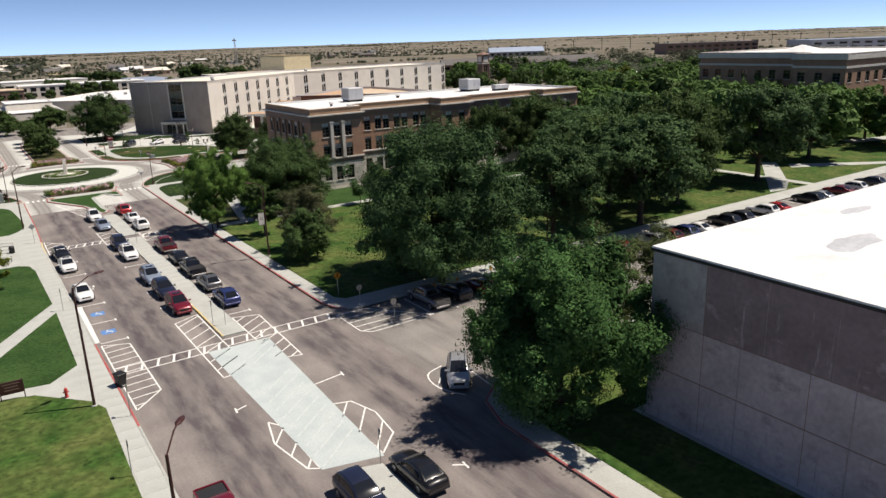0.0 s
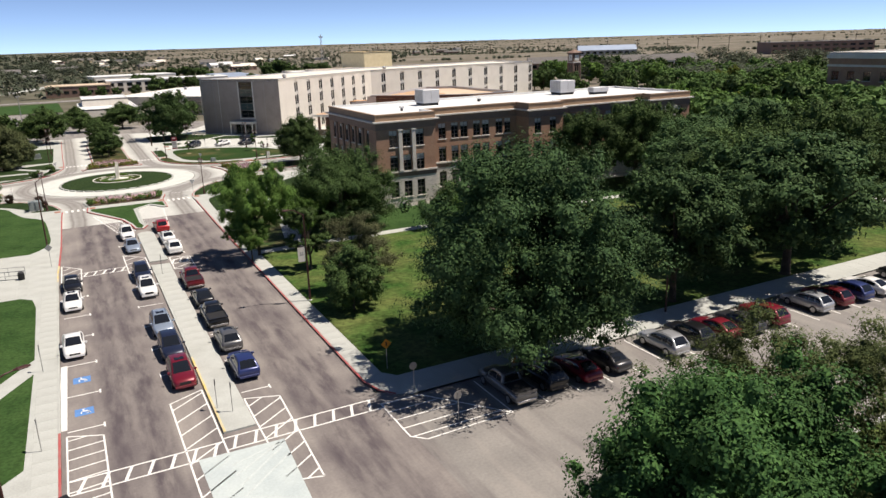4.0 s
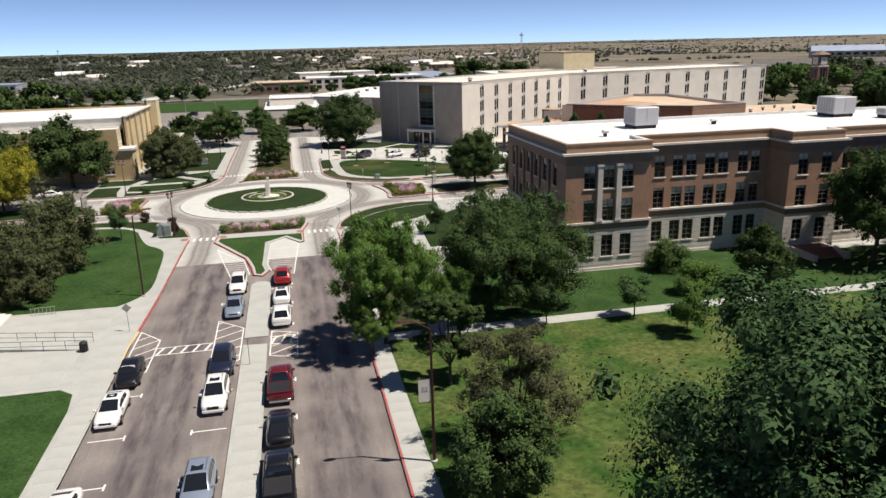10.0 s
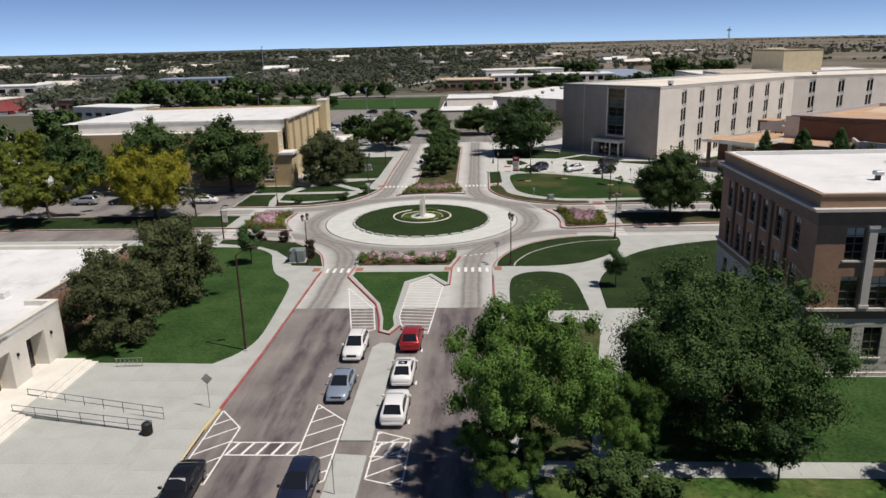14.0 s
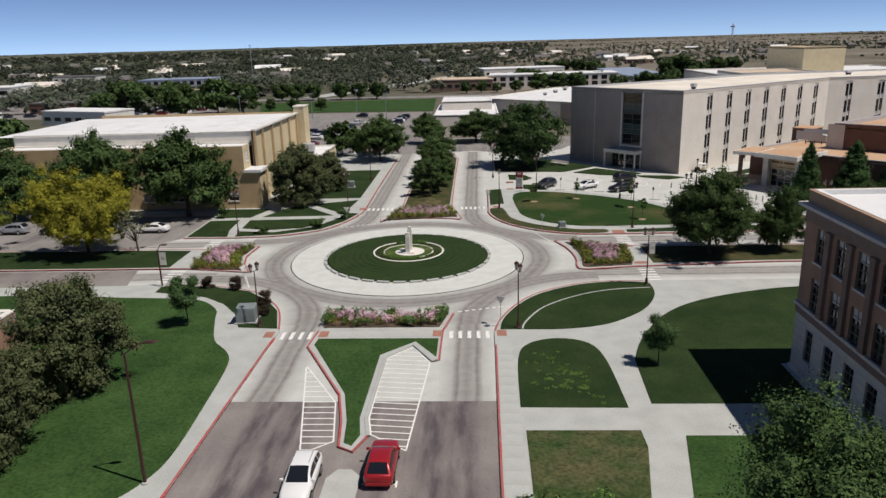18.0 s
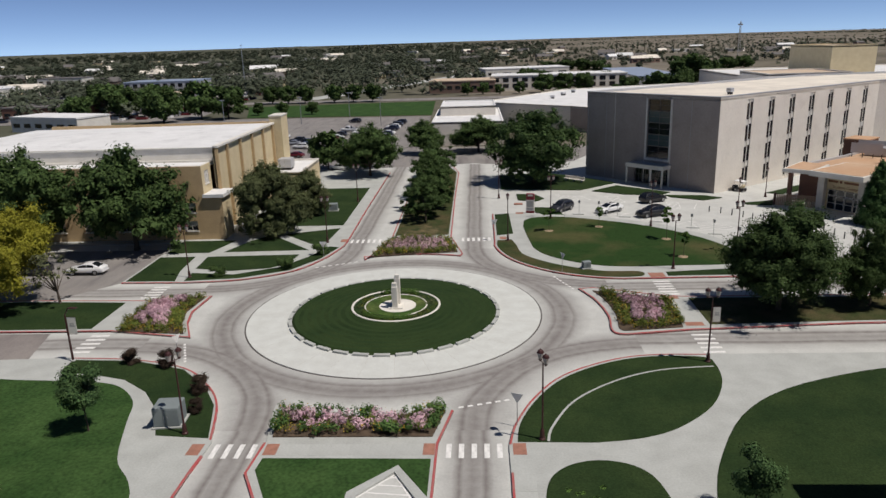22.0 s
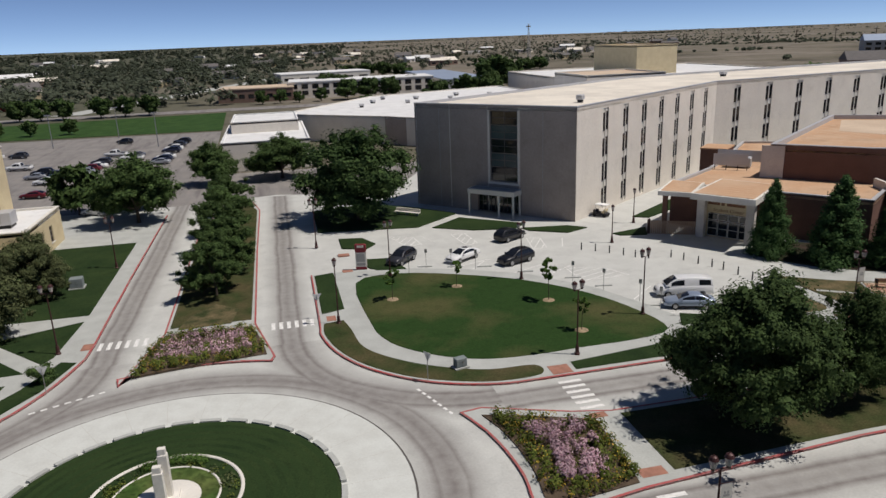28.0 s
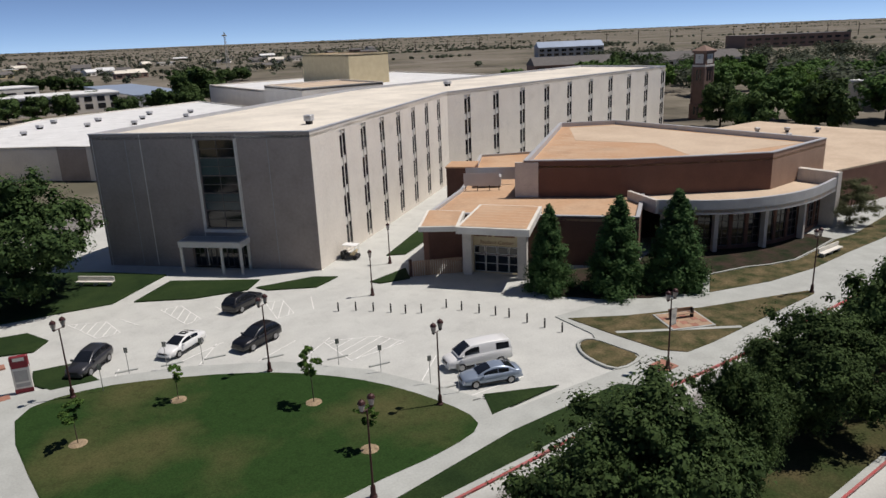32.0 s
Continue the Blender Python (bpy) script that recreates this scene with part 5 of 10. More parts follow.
def brick_face(p, q, bays, columns=False, ends="own"):
    """One face: stone base, brick storeys, bands and windows; bays are window edges along the wall."""
    base, upper = [], []
    for a, b in bays:
        base.append((a, b, 1.75, 4.3))
        upper += [(a, b, 5.95, 8.5), (a, b, 9.8, 12.4)]
    brick.wall(p, q, 0, 5.0, M_STONE, base, name="stone_base")
    brick.wall(p, q, 5.0, 12.6, M_BRICK, upper, name="brick_wall")
    L = math.dist(p, q)
    yaw = math.atan2(q[1] - p[1], q[0] - p[0])
    for nm_, z0, z1, out, mt in (("belt_course", 5.05, 5.72, 0.06, M_BAND), ("belt_sill", 5.72, 5.95, 0.22, M_STONE), ("frieze", 12.6, 13.72, 0.08, M_BAND),
                                ("cornice", 13.72, 13.95, 0.55, M_STONE), ("attic_wall", 13.95, 14.8, 0.0, M_TANBAND), ("coping", 14.8, PH, 0.08, M_TANBAND), ("plinth", 0.0, 0.45, 0.12, M_STONE)):
        s0, s1 = {"own": (-out, L + out), "inner": (0, L), "from_corner": (0.352, L - out), "to_corner": (out, L - 0.352), "side": (0.352, L - 0.352)}[ends]
        b = Geo().box(s0, -out, z0, s1, 0.35, z1).make(nm_, mt)
        brick.put(b, p[0], p[1], 0, yaw)
    for k in range(7):
        z = 0.72 + k * 0.62
        cuts = sorted([(a, b) for a, b in bays]) if 1.7 < z < 4.35 else []
        s = 0.0
        for a, b in cuts + [(L, L)]:
            if a - s > 0.1:
                j = Geo().box(s, -0.012, z, a, 0.0, z + 0.035).make("stone_joint", M_GREYP)
                brick.put(j, p[0], p[1], 0, yaw)
            s = b
    for i, (a, b) in enumerate(bays):
        brick.window(p, q, a, b, 1.75, 4.3, (1, 3), 0.2, M_STONE, 0.0)
        brick.window(p, q, a, b, 5.97, 8.5, (1, 3), 0.2, None if columns else M_STONE, 0.35 if (i % 3) else 0.15)
        brick.window(p, q, a, b, 9.8, 12.4, (1, 3), 0.2, M_STONE, 0.2 if (i % 2) else 0.3)
    if columns:
        edges = [(bays[i][1] + bays[i + 1][0]) / 2 for i in range(len(bays) - 1)]
        for s in edges:
            ux_, uy_ = (q[0] - p[0]) / L, (q[1] - p[1]) / L
            c = (p[0] + ux_ * s + uy_ * 0.12, p[1] + uy_ * s - ux_ * 0.12)
            g = Geo().obox((c[0], c[1], 9.15), (0.30, 0.14, 3.2), yaw).obox((c[0], c[1], 12.45), (0.40, 0.2, 0.13), yaw).obox((c[0], c[1], 6.1), (0.38, 0.18, 0.13), yaw)
            brick.part(g, "pilaster", M_STONE if abs(uy_) < 0.5 else M_BAND)


def rel(xs, x0):
    return [(a - x0, b - x0) for a, b in xs]


brick_face((X0, YS), (X1, YS), rel([(54.9, 56.3), (57.2, 58.6), (59.5, 60.9)], X0), True)
brick_face((X1, YM), (X2, YM), rel([(65.6, 67.0), (68.0, 69.4), (69.8, 71.2), (72.3, 73.7), (74.1, 75.5), (76.8, 78.2), (78.6, 79.9)], X1), ends="inner")
brick_face((X2, YS), (X3, YS), rel([(82.2, 83.6), (85.4, 86.8)], X2))
brick_face((X3, 122.6), (X4, 122.6), rel([(89.4, 90.8), (91.2, 92.6), (94.4, 95.8), (96.2, 97.6), (99.4, 100.8), (101.2, 102.6), (104.4, 105.8), (106.2, 107.6)], X3), ends="inner")
brick_face((X4, YS), (X5, YS), rel([(110.3, 111.7), (112.6, 114.0), (114.9, 116.3)], X4), True)
brick_face((X5, YS), (X5, YN), rel([(126, 127.4), (129.5, 130.9), (133, 134.4), (136.5, 137.9)], YS), ends="side")
brick_face((X0, YN), (X0, YS), [(2.0, 3.2), (5.0, 6.4), (8.0, 9.4), (11.0, 12.4), (14.0, 15.4), (17.6, 18.8)], True, "side")
for p, q, en in (((X1, YS), (X1, YM), "from_corner"), ((X2, YM), (X2, YS), "to_corner"), ((X3, YS), (X3, 122.6), "from_corner"), ((X4, 122.6), (X4, YS), "to_corner")):
    brick_face(p, q, [], ends=en)
brick_face((X5, YN), (X0, YN), [])
OUT = [(X0, YS), (X1, YS), (X1, YM), (X2, YM), (X2, YS), (X3, YS), (X3, 122.6), (X4, 122.6), (X4, YS), (X5, YS), (X5, YN), (X0, YN)]
brick.roof(inset(OUT, 0.3), PH - 0.35, M_ROOFW, parapet=0.38, cap=M_ROOFW, w=0.3, label="bright white flat roof")
M_STEP = material("red_steps", (0.33, 0.15, 0.11), 0.9, var=0.1)
for k in range(6):
    brick.part(Geo().box(82.6, YS - 4.2 + 0.42 * k, 0.17 * k, 86.6, YS - 0.12, 0.17 * (k + 1)), "step", M_STEP)
for x in (82.1, 86.6):
    brick.part(Geo().prism([(x, YS - 4.6), (x + 0.5, YS - 4.6), (x + 0.5, YS), (x, YS)], 0, 0.9), "step_wall", M_STONE)
rooftop_unit(68.6, 134.6, PH - 0.35, 1.65, 1.7, 2.3)
rooftop_unit(99.6, 136.2, PH - 0.35, 1.75, 1.8, 2.3)
rooftop_unit(104.8, 131.5, PH - 0.35, 1.9, 0.9, 0.9, 0, "low white rooftop duct unit on a flat roof")
rooftop_unit(60.4, 127.6, PH - 0.35, 0.35, 0.35, 0.35, 0, "small square roof hatch on a white roof")
rooftop_unit(79, 134, PH - 0.35, 0.5, 0.3, 0.2, 0, "small dark roof vent on a white roof")

# -- yellow brick gymnasium --
gym = House("brick_gymnasium", -32, 222, "yellow brick gymnasium with a broad white roof")
GX0, GX1 = -54.5, -9.4
gw = [(-15.1 - 0.05, -13.3, 4.1, 5.5), (-15.1, -13.3, 1.45, 2.85)]
holes = [(a - GX0, b - GX0, c, d) for a, b, c, d in gw]
for x in (-20, -25, -30, -35, -40, -45, -50):
    holes += [(x - GX0, x + 2.2 - GX0, 4.1, 5.5), (x - GX0, x + 2.2 - GX0, 1.45, 2.85)]
gp, gq = (GX0, 204.8), (-11.9, 204.8)
gym.wall(gp, gq, 0, 10.7, M_YBRICK, holes, name="front_wall")
for a, b, c, d in holes:
    gym.window(gp, gq, a, b, c, d, (1, 1), 0.2, M_STONEW, 0.4, fm=M_STONEW)
gym.wall((-11.9, 204.8), (GX1, 204.8), 0, 6.4, M_YBRICK, name="stair_front")
gym.wall((GX1, 204.8), (GX1, 208.4), 0, 6.4, M_CREAM, name="stair_side")
gym.wall((GX1, 208.4), (-11.9, 208.4), 0, 6.4, M_CREAM, name="stair_back")
gym.part(Geo().prism([(-12.0, 204.4), (-9.0, 204.4), (-9.0, 208.9), (-12.0, 208.9)], 6.3, 6.75), "stair_roof", M_ROOFW)
gym.wall((-11.9, 204.8), (-11.9, 208.4), 6.4, 10.7, M_CREAM, [(1.0, 2.7, 8.0, 9.9)], name="end_wall")
gym.window((-11.9, 204.8), (-11.9, 208.4), 1.0, 2.7, 8.0, 9.9, (2, 2), 0.12, M_STONEW, 0.0, fm=M_STONEW, glass=M_BLIND)
gym.wall((-11.0, 208.4), (-11.0, 238.5), 0, 12.9, M_CREAM, name="side_wall")
for y in (208.6, 213.2, 219.4, 225.6, 231.8, 238.0):
    gym.part(Geo().box(-11.0, y - 0.22, 0, -10.6, y + 0.22, 12.7), "pilaster", M_YBRICK)
gym.part(Geo().box(-11.2, 208.3, 12.75, -10.5, 238.7, 13.05), "coping", M_STONEW)
gym.wall((GX0, 242), (GX0, 204.8), 0, 10.7, M_YBRICK, name="west_wall")
gym.wall((-11.0, 242), (GX0, 242), 0, 12.9, M_YBRICK, name="back_wall")
gym.wall((GX0, 210.4), (-11.0, 210.4), 10.3, 12.6, M_STONEW, name="clerestory_wall")
gym.roof([(GX0, 205.0), (-12.0, 205.0), (-12.0, 210.4), (GX0, 210.4)], 10.45, M_ROOFW, parapet=0.3, cap=M_STONEW, w=0.3, label="white flat lower roof")
gym.part(Geo().add([(-58, 210.2, 12.3), (-11.0, 210.2, 12.6), (-11.0, 242, 12.6), (-58, 242, 12.3), (-35, 226, 13.2)], [(0, 1, 4), (1, 2, 4), (2, 3, 4), (3, 0, 4)]), "roof", M_ROOFW, "broad white membrane roof")
gym.part(Geo().box(-11.4, 238.6, 0, -9.2, 243.0, 14.1), "tower", M_CREAM, "slim cream brick corner tower")
gym.part(Geo().box(-11.5, 238.5, 14.1, -9.1, 243.1, 14.3), "tower_cap", M_STONEW)
gym.wall((-10.6, 231), (-4.4, 231), 0, 4.9, M_CREAM, [(2.0, 4.0, 0.3, 3.0)], name="annex_wall")
gym.wall((-4.4, 231), (-4.4, 246), 0, 4.9, M_CREAM, [(2, 3.4, 1.2, 3.4), (5, 6.4, 1.2, 3.4), (9, 10.4, 1.2, 3.4)], name="annex_wall")
for s in (2, 5, 9):
    gym.window((-4.4, 231), (-4.4, 246), s, s + 1.4, 1.2, 3.4, (1, 2), 0.2, M_STONEW)
gym.window((-10.6, 231), (-4.4, 231), 2.0, 4.0, 0.3, 3.0, (1, 1), 0.2)
gym.wall((-4.4, 246), (-10.6, 246), 0, 4.9, M_CREAM, name="annex_wall")
gym.roof([(-10.6, 231), (-4.4, 231), (-4.4, 246), (-10.6, 246)], 4.75, M_ROOFW, name="annex_roof", parapet=0.3, cap=M_STONEW)
rooftop_unit(-8.2, 236, 4.75, 1.2, 1.2, 1.6)

# -- white stone building with steps and ramp --
stone = House("stone_building", -30, 118, "low white stone building with two recessed doorways above steps")
sp, sq = (-10.3, 104.0), (-10.3, 124.9)
dh = [(11.2, 13.6, 0.5, 3.75), (15.75, 18.25, 0.5, 3.75), (4.5, 6.9, 0.5, 3.75)]
stone.wall(sp, sq, 0, 5.5, M_STONEW, dh, depth=1.3, name="front_wall")
for a, b, c, d in dh:
    stone.window(sp, sq, a + 0.25, b - 0.25, c, d - 0.5, (1, 1), 1.2, fm=M_WFRAME)
    bk = Geo().box(a, 1.25, c, b, 1.35, d).make("recess_wall", M_CREAM)
    stone.put(bk, sp[0], sp[1], 0, math.pi / 2)
    lt = Geo().bevel_box(-0.08, -0.18, 0, 0.08, 0, 0.28, 0.02).make("wall_lamp", M_BLACKM)
    stone.put(lt, sp[0], sp[1] + b + 0.8, 3.0, math.pi / 2)
for p, q in (((-60, 104), (-10.3, 104)), ((-10.3, 124.9), (-12.6, 124.9)), ((-12.6, 124.9), (-12.6, 143)), ((-12.6, 143), (-60, 143)), ((-60, 143), (-60, 104))):
    stone.wall(p, q, 0, 5.5, M_BRICK if p[1] > 124 and q[1] > 130 else M_STONEW, name="wall")
stone.roof([(-60, 104), (-10.3, 104), (-10.3, 124.9), (-12.6, 124.9), (-12.6, 143), (-60, 143)], 5.1, M_ROOFW, parapet=0.42, cap=M_STONEW, w=0.5, label="white flat roof with low parapet")
stone.part(Geo().box(-40, 126, 5.1, -16, 127, 5.7), "roof_step", M_ROOFW)
stone.part(Geo().box(-24, 131, 5.1, -23, 132, 6.0), "roof_vent", M_METAL)
steps = empty("entrance_steps", -8, 116, 0.14)
tagged(steps, "wide pale stone steps up to the doors", "steps", kind="structure")
for k in range(3):
    Geo().bevel_box(-2.3, -7.2, 0.0, 0.3 + 0.55 * (2 - k), 7.3, 0.14 * (k + 1), 0.02).make("step", M_STONEW, steps)

def streaked_concrete(name, dark, pale):
    """Dark weathered concrete with pale runs and blotches drawn downwards."""
    m = material(name, dark, 0.92, var=0.14, scale=0.5, fine=3.0, bump=0.2, tint=tuple(c * 1.25 for c in dark))
    nd, ln = m.node_tree.nodes, m.node_tree.links
    p = nd["Principled BSDF"]
    col = p.inputs["Base Color"].links[0].from_socket
    geo = nd.new("ShaderNodeNewGeometry")
    fac = None
    for sc, lo, hi in (((2.2, 2.2, 0.28), 0.60, 0.72), ((0.5, 0.5, 0.8), 0.58, 0.74)):
        mp = nd.new("ShaderNodeMapping")
        mp.inputs["Scale"].default_value = sc
        ln.new(geo.outputs["Position"], mp.inputs["Vector"])
        ns = nd.new("ShaderNodeTexNoise")
        ns.inputs["Scale"].default_value = 1.0
        ns.inputs["Detail"].default_value = 7
        ns.inputs["Roughness"].default_value = 0.65
        ln.new(mp.outputs[0], ns.inputs["Vector"])
        mr = nd.new("ShaderNodeMapRange")
        mr.inputs["From Min"].default_value, mr.inputs["From Max"].default_value = lo, hi
        ln.new(ns.outputs["Fac"], mr.inputs["Value"])
        mx = nd.new("ShaderNodeMix")
        mx.data_type = 'RGBA'
        ln.new(mr.outputs[0], mx.inputs["Factor"])
        ln.new(col, mx.inputs["A"])
        mx.inputs["B"].default_value = (*pale, 1)
        col = mx.outputs["Result"]
    ln.new(col, p.inputs["Base Color"])
    return m


# -- windowless concrete building --
near = House("concrete_building", 60, 0, "tall windowless building of stained board-marked concrete, white roof")
NH = 12.6
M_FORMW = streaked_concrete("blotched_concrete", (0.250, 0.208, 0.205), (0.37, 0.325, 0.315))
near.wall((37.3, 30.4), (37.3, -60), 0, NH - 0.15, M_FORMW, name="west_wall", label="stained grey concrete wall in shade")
near.wall((95, 30.4), (37.3, 30.4), 0, NH - 0.15, M_FORM, name="north_wall")
near.wall((37.3, -60), (95, -60), 0, NH - 0.15, M_FORM, name="south_wall")
near.wall((95, -60), (95, 30.4), 0, NH - 0.15, M_FORM, name="east_wall")
M_FORM4 = streaked_concrete("blotched_concrete", (0.35, 0.305, 0.31), (0.225, 0.19, 0.195))
for k in range(7):
    for z0, z1 in ((0.1, 3.98), (4.07, 7.53)):
        near.part(Geo().box(37.289, 30.36 - 6.96 * k - 6.88, z0, 37.3, 30.36 - 6.96 * k, z1), "lower_panel", M_FORM4)
near.part(Geo().prism([(37.2, 30.5), (95.1, 30.5), (95.1, -60.1), (37.2, -60.1)], NH - 0.15, NH), "roof", M_ROOFW, "bright white roof with grey puddle stains")
near.part(Geo().box(37.16, -60.2, NH - 0.32, 37.3, 30.55, NH - 0.13), "roof_trim", M_BLACKM)
near.part(Geo().box(37.2, 30.4, NH - 0.32, 95.2, 30.56, NH - 0.13), "roof_trim", M_BLACKM)
M_FORM2 = material("pale_concrete_panel", (0.40, 0.385, 0.375), 0.9, var=0.10, scale=0.3, fine=2.5, tint=(0.33, 0.31, 0.30), bump=0.2, stain=0.3, stain_scale=0.5)
near.part(Geo().box(37.285, 26.2, 7.6, 37.3, 30.38, NH - 0.4), "patched_panel", M_FORM2)
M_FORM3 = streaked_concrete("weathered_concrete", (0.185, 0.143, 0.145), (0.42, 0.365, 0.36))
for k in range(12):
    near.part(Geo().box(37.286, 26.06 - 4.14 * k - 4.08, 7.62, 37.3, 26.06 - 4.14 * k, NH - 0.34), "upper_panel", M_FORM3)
for z in (4.0, 7.55):
    near.part(Geo().box(37.288, -60, z, 37.3, 30.4, z + 0.05), "pour_joint", M_BAND)
for y in (26.1, 19, 12, 5, -2):
    near.part(Geo().box(37.288, y, 0.3, 37.3, y + 0.045, NH - 0.4), "pour_joint", M_BAND)
M_PUDDLE = material("roof_puddle", (0.50, 0.51, 0.53), 0.5, var=0.12, scale=0.6, fine=3.0, bump=0.0)
for x, y, a, b in ((47.5, 22.6, 2.9, 1.1), (56.5, 27, 2.2, 0.6), (52, 19, 1.3, 0.4), (60, 16, 2.0, 0.7)):
    g = Geo()
    n = 20
    rr = [1 + 0.35 * noise.noise(Vector((x + math.cos(i), y, i * 0.7))) for i in range(n)]
    g.add([(x + a * rr[i] * math.cos(2 * math.pi * i / n), y + b * rr[i] * math.sin(2 * math.pi * i / n), NH + 0.004) for i in range(n)], [tuple(range(n))])
    near.part(g, "puddle_stain", M_PUDDLE)

# -- student centre --
kel = House("student_centre", 105, 216, "dark brick student centre with tan flat roofs")
M_DBRICK = material("tan_red_brick", (0.34, 0.225, 0.165), 0.9, var=0.10, scale=0.5, fine=4.0, tint=(0.29, 0.19, 0.14), bump=0.1)
DR = [(93, 222.8), (101.5, 214.3), (117.6, 203.8), (132.4, 204.7), (131.6, 241.2), (123, 246.4)]
for i in range(len(DR)):
    kel.wall(DR[i], DR[(i + 1) % len(DR)], 0, 10.2, M_DBRICK if i == 2 else M_KBRICK, name="drum_wall", label="tan brick panel wall" if i == 2 else "")
kel.roof(DR, 9.55, M_KROOF, parapet=0.72, cap=M_METAL, w=0.5, label="tan gravel roof inside a metal coping")
kel.part(Geo().prism([(112, 211), (130.5, 207), (130.2, 239.8), (123, 244), (113, 233), (118, 222)], 9.5, 9.57), "newer_gravel", M_KROOF2, "paler patch of newer roof gravel")
g = Geo()
for k in range(9):
    a, b = (96.0 + 2.6 * k, 223.0 + 2.1 * k), (103.5 + 1.6 * k, 215.0 + 2.0 * k)
    d = Vector((b[0] - a[0], b[1] - a[1])).normalized()
    g.add([(a[0] - d.y * 0.06, a[1] + d.x * 0.06, 9.556), (b[0] - d.y * 0.06, b[1] + d.x * 0.06, 9.556), (b[0] + d.y * 0.06, b[1] - d.x * 0.06, 9.556), (a[0] + d.y * 0.06, a[1] - d.x * 0.06, 9.556)], [(3, 2, 1, 0)])
kel.part(g, "gravel_stripes", M_KROOF2)
kel.wall((92.2, 223.6), (94.2, 221.4), 0, 10.0, M_STONE, name="corner_pier")
LOW = [(78.7, 223.9), (81.6, 220.4), (84.6, 216.8), (88.7, 211.8), (94.2, 205.4), (104.6, 213.0), (120, 246), (109, 251.5), (97.0, 238.6), (89.3, 231.4)]
for i in range(len(LOW)):
    kel.wall(LOW[i], LOW[(i + 1) % len(LOW)], 0, 5.6, M_KBRICK, name="low_wall")
kel.roof(LOW, 5.5, M_KROOF, name="low_roof", parapet=0.35, cap=M_METAL, w=0.4, label="tan low roof")
BOX = [(92.0, 238.1), (94.7, 235.3), (98.2, 238.5), (95.4, 241.2)]
kel.part(Geo().prism(BOX, 0.1, 7.5), "stair_house", M_KBRICK, "dark brick stair house")
kel.part(Geo().prism(inset(BOX, -0.12), 7.5, 7.7, bottom=True), "stair_house_roof", M_KROOF)
SIDE = [(73.3, 218.0), (76.6, 215.2), (81.4, 220.2), (78.6, 223.8)]
kel.part(Geo().prism(SIDE, 5.65, 6.2, bottom=True), "side_canopy", M_STONEW, "low side canopy with a pale fascia")
kel.part(Geo().prism(inset(SIDE, 0.3), 6.21, 6.24), "side_canopy_roof", M_KROOF)
kel.part(Geo().obox((75.4, 219.6, 2.85), (0.3, 0.3, 2.8), -0.72), "canopy_post", M_KBRICK)
CAN = [(75.8, 214.6), (80.5, 208.3), (88.6, 214.9), (84.2, 220.9)]
kel.part(Geo().prism(CAN, 5.65, 6.4, bottom=True), "canopy", M_STONEW, "broad entrance canopy with a pale fascia")
kel.part(Geo().prism(inset(CAN, 0.35), 6.41, 6.45), "canopy_roof", M_KROOF)
g = Geo()
for k in range(1, 9):  # seams of the roof sheets
    s = k / 9
    a, b = Vector(CAN[0]).lerp(Vector(CAN[3]), s), Vector(CAN[1]).lerp(Vector(CAN[2]), s)
    d = (b - a).normalized() * 0.4
    a, b = a + d, b - d
    n = Vector((-d.y, d.x)).normalized() * 0.04
    g.add([(a.x - n.x, a.y - n.y, 6.456), (b.x - n.x, b.y - n.y, 6.456), (b.x + n.x, b.y + n.y, 6.456), (a.x + n.x, a.y + n.y, 6.456)], [(0, 1, 2, 3)])
kel.part(g, "roof_seams", M_KROOF2)
for x, y in ((78.9, 216.6), (82.2, 211.2)):
    kel.part(Geo().obox((x, y, 2.85), (0.5, 0.4, 2.85), -0.95), "canopy_pier", M_STONE)
dp, dq = (79.4, 217.3), (83.2, 211.6)
kel.wall(dp, dq, 0, 5.65, M_CREAM, [(0.7, 6.1, 0.05, 3.2)], name="entrance_wall", label="cream entrance wall with raised letters")
for k in range(4):
    kel.window(dp, dq, 0.75 + k * 1.34, 0.75 + k * 1.34 + 1.28, 0.1, 2.1, (0, 1), 0.2, fm=M_STONEW)
    kel.window(dp, dq, 0.75 + k * 1.34, 0.75 + k * 1.34 + 1.28, 2.2, 3.1, (0, 0), 0.2, fm=M_STONEW)
M_LETTER = material("bronze_letters", (0.20, 0.09, 0.05), 0.5, metal=0.4, var=0.05, bump=0.0)
yawk = math.atan2(dq[1] - dp[1], dq[0] - dp[0])


def lettering(house, text, x, y, z, size, yaw, mat, out=0.02):
    """Raised letters from the built-in font, standing upright on a wall."""
    cu = bpy.data.curves.new("lettering", 'FONT')
    cu.body, cu.size, cu.extrude, cu.align_x = text, size, 0.02, 'CENTER'
    tmp = bpy.data.objects.new("lettering", cu)
    me = bpy.data.meshes.new_from_object(tmp)
    bpy.data.objects.remove(tmp)
    me.materials.clear()
    me.materials.append(mat)
    ob = new("lettering", me)
    ob.parent = house.root
    ob.location = (x - house.x, y - house.y, z)
    ob.rotation_euler = (math.pi / 2, 0, yaw)
    return ob


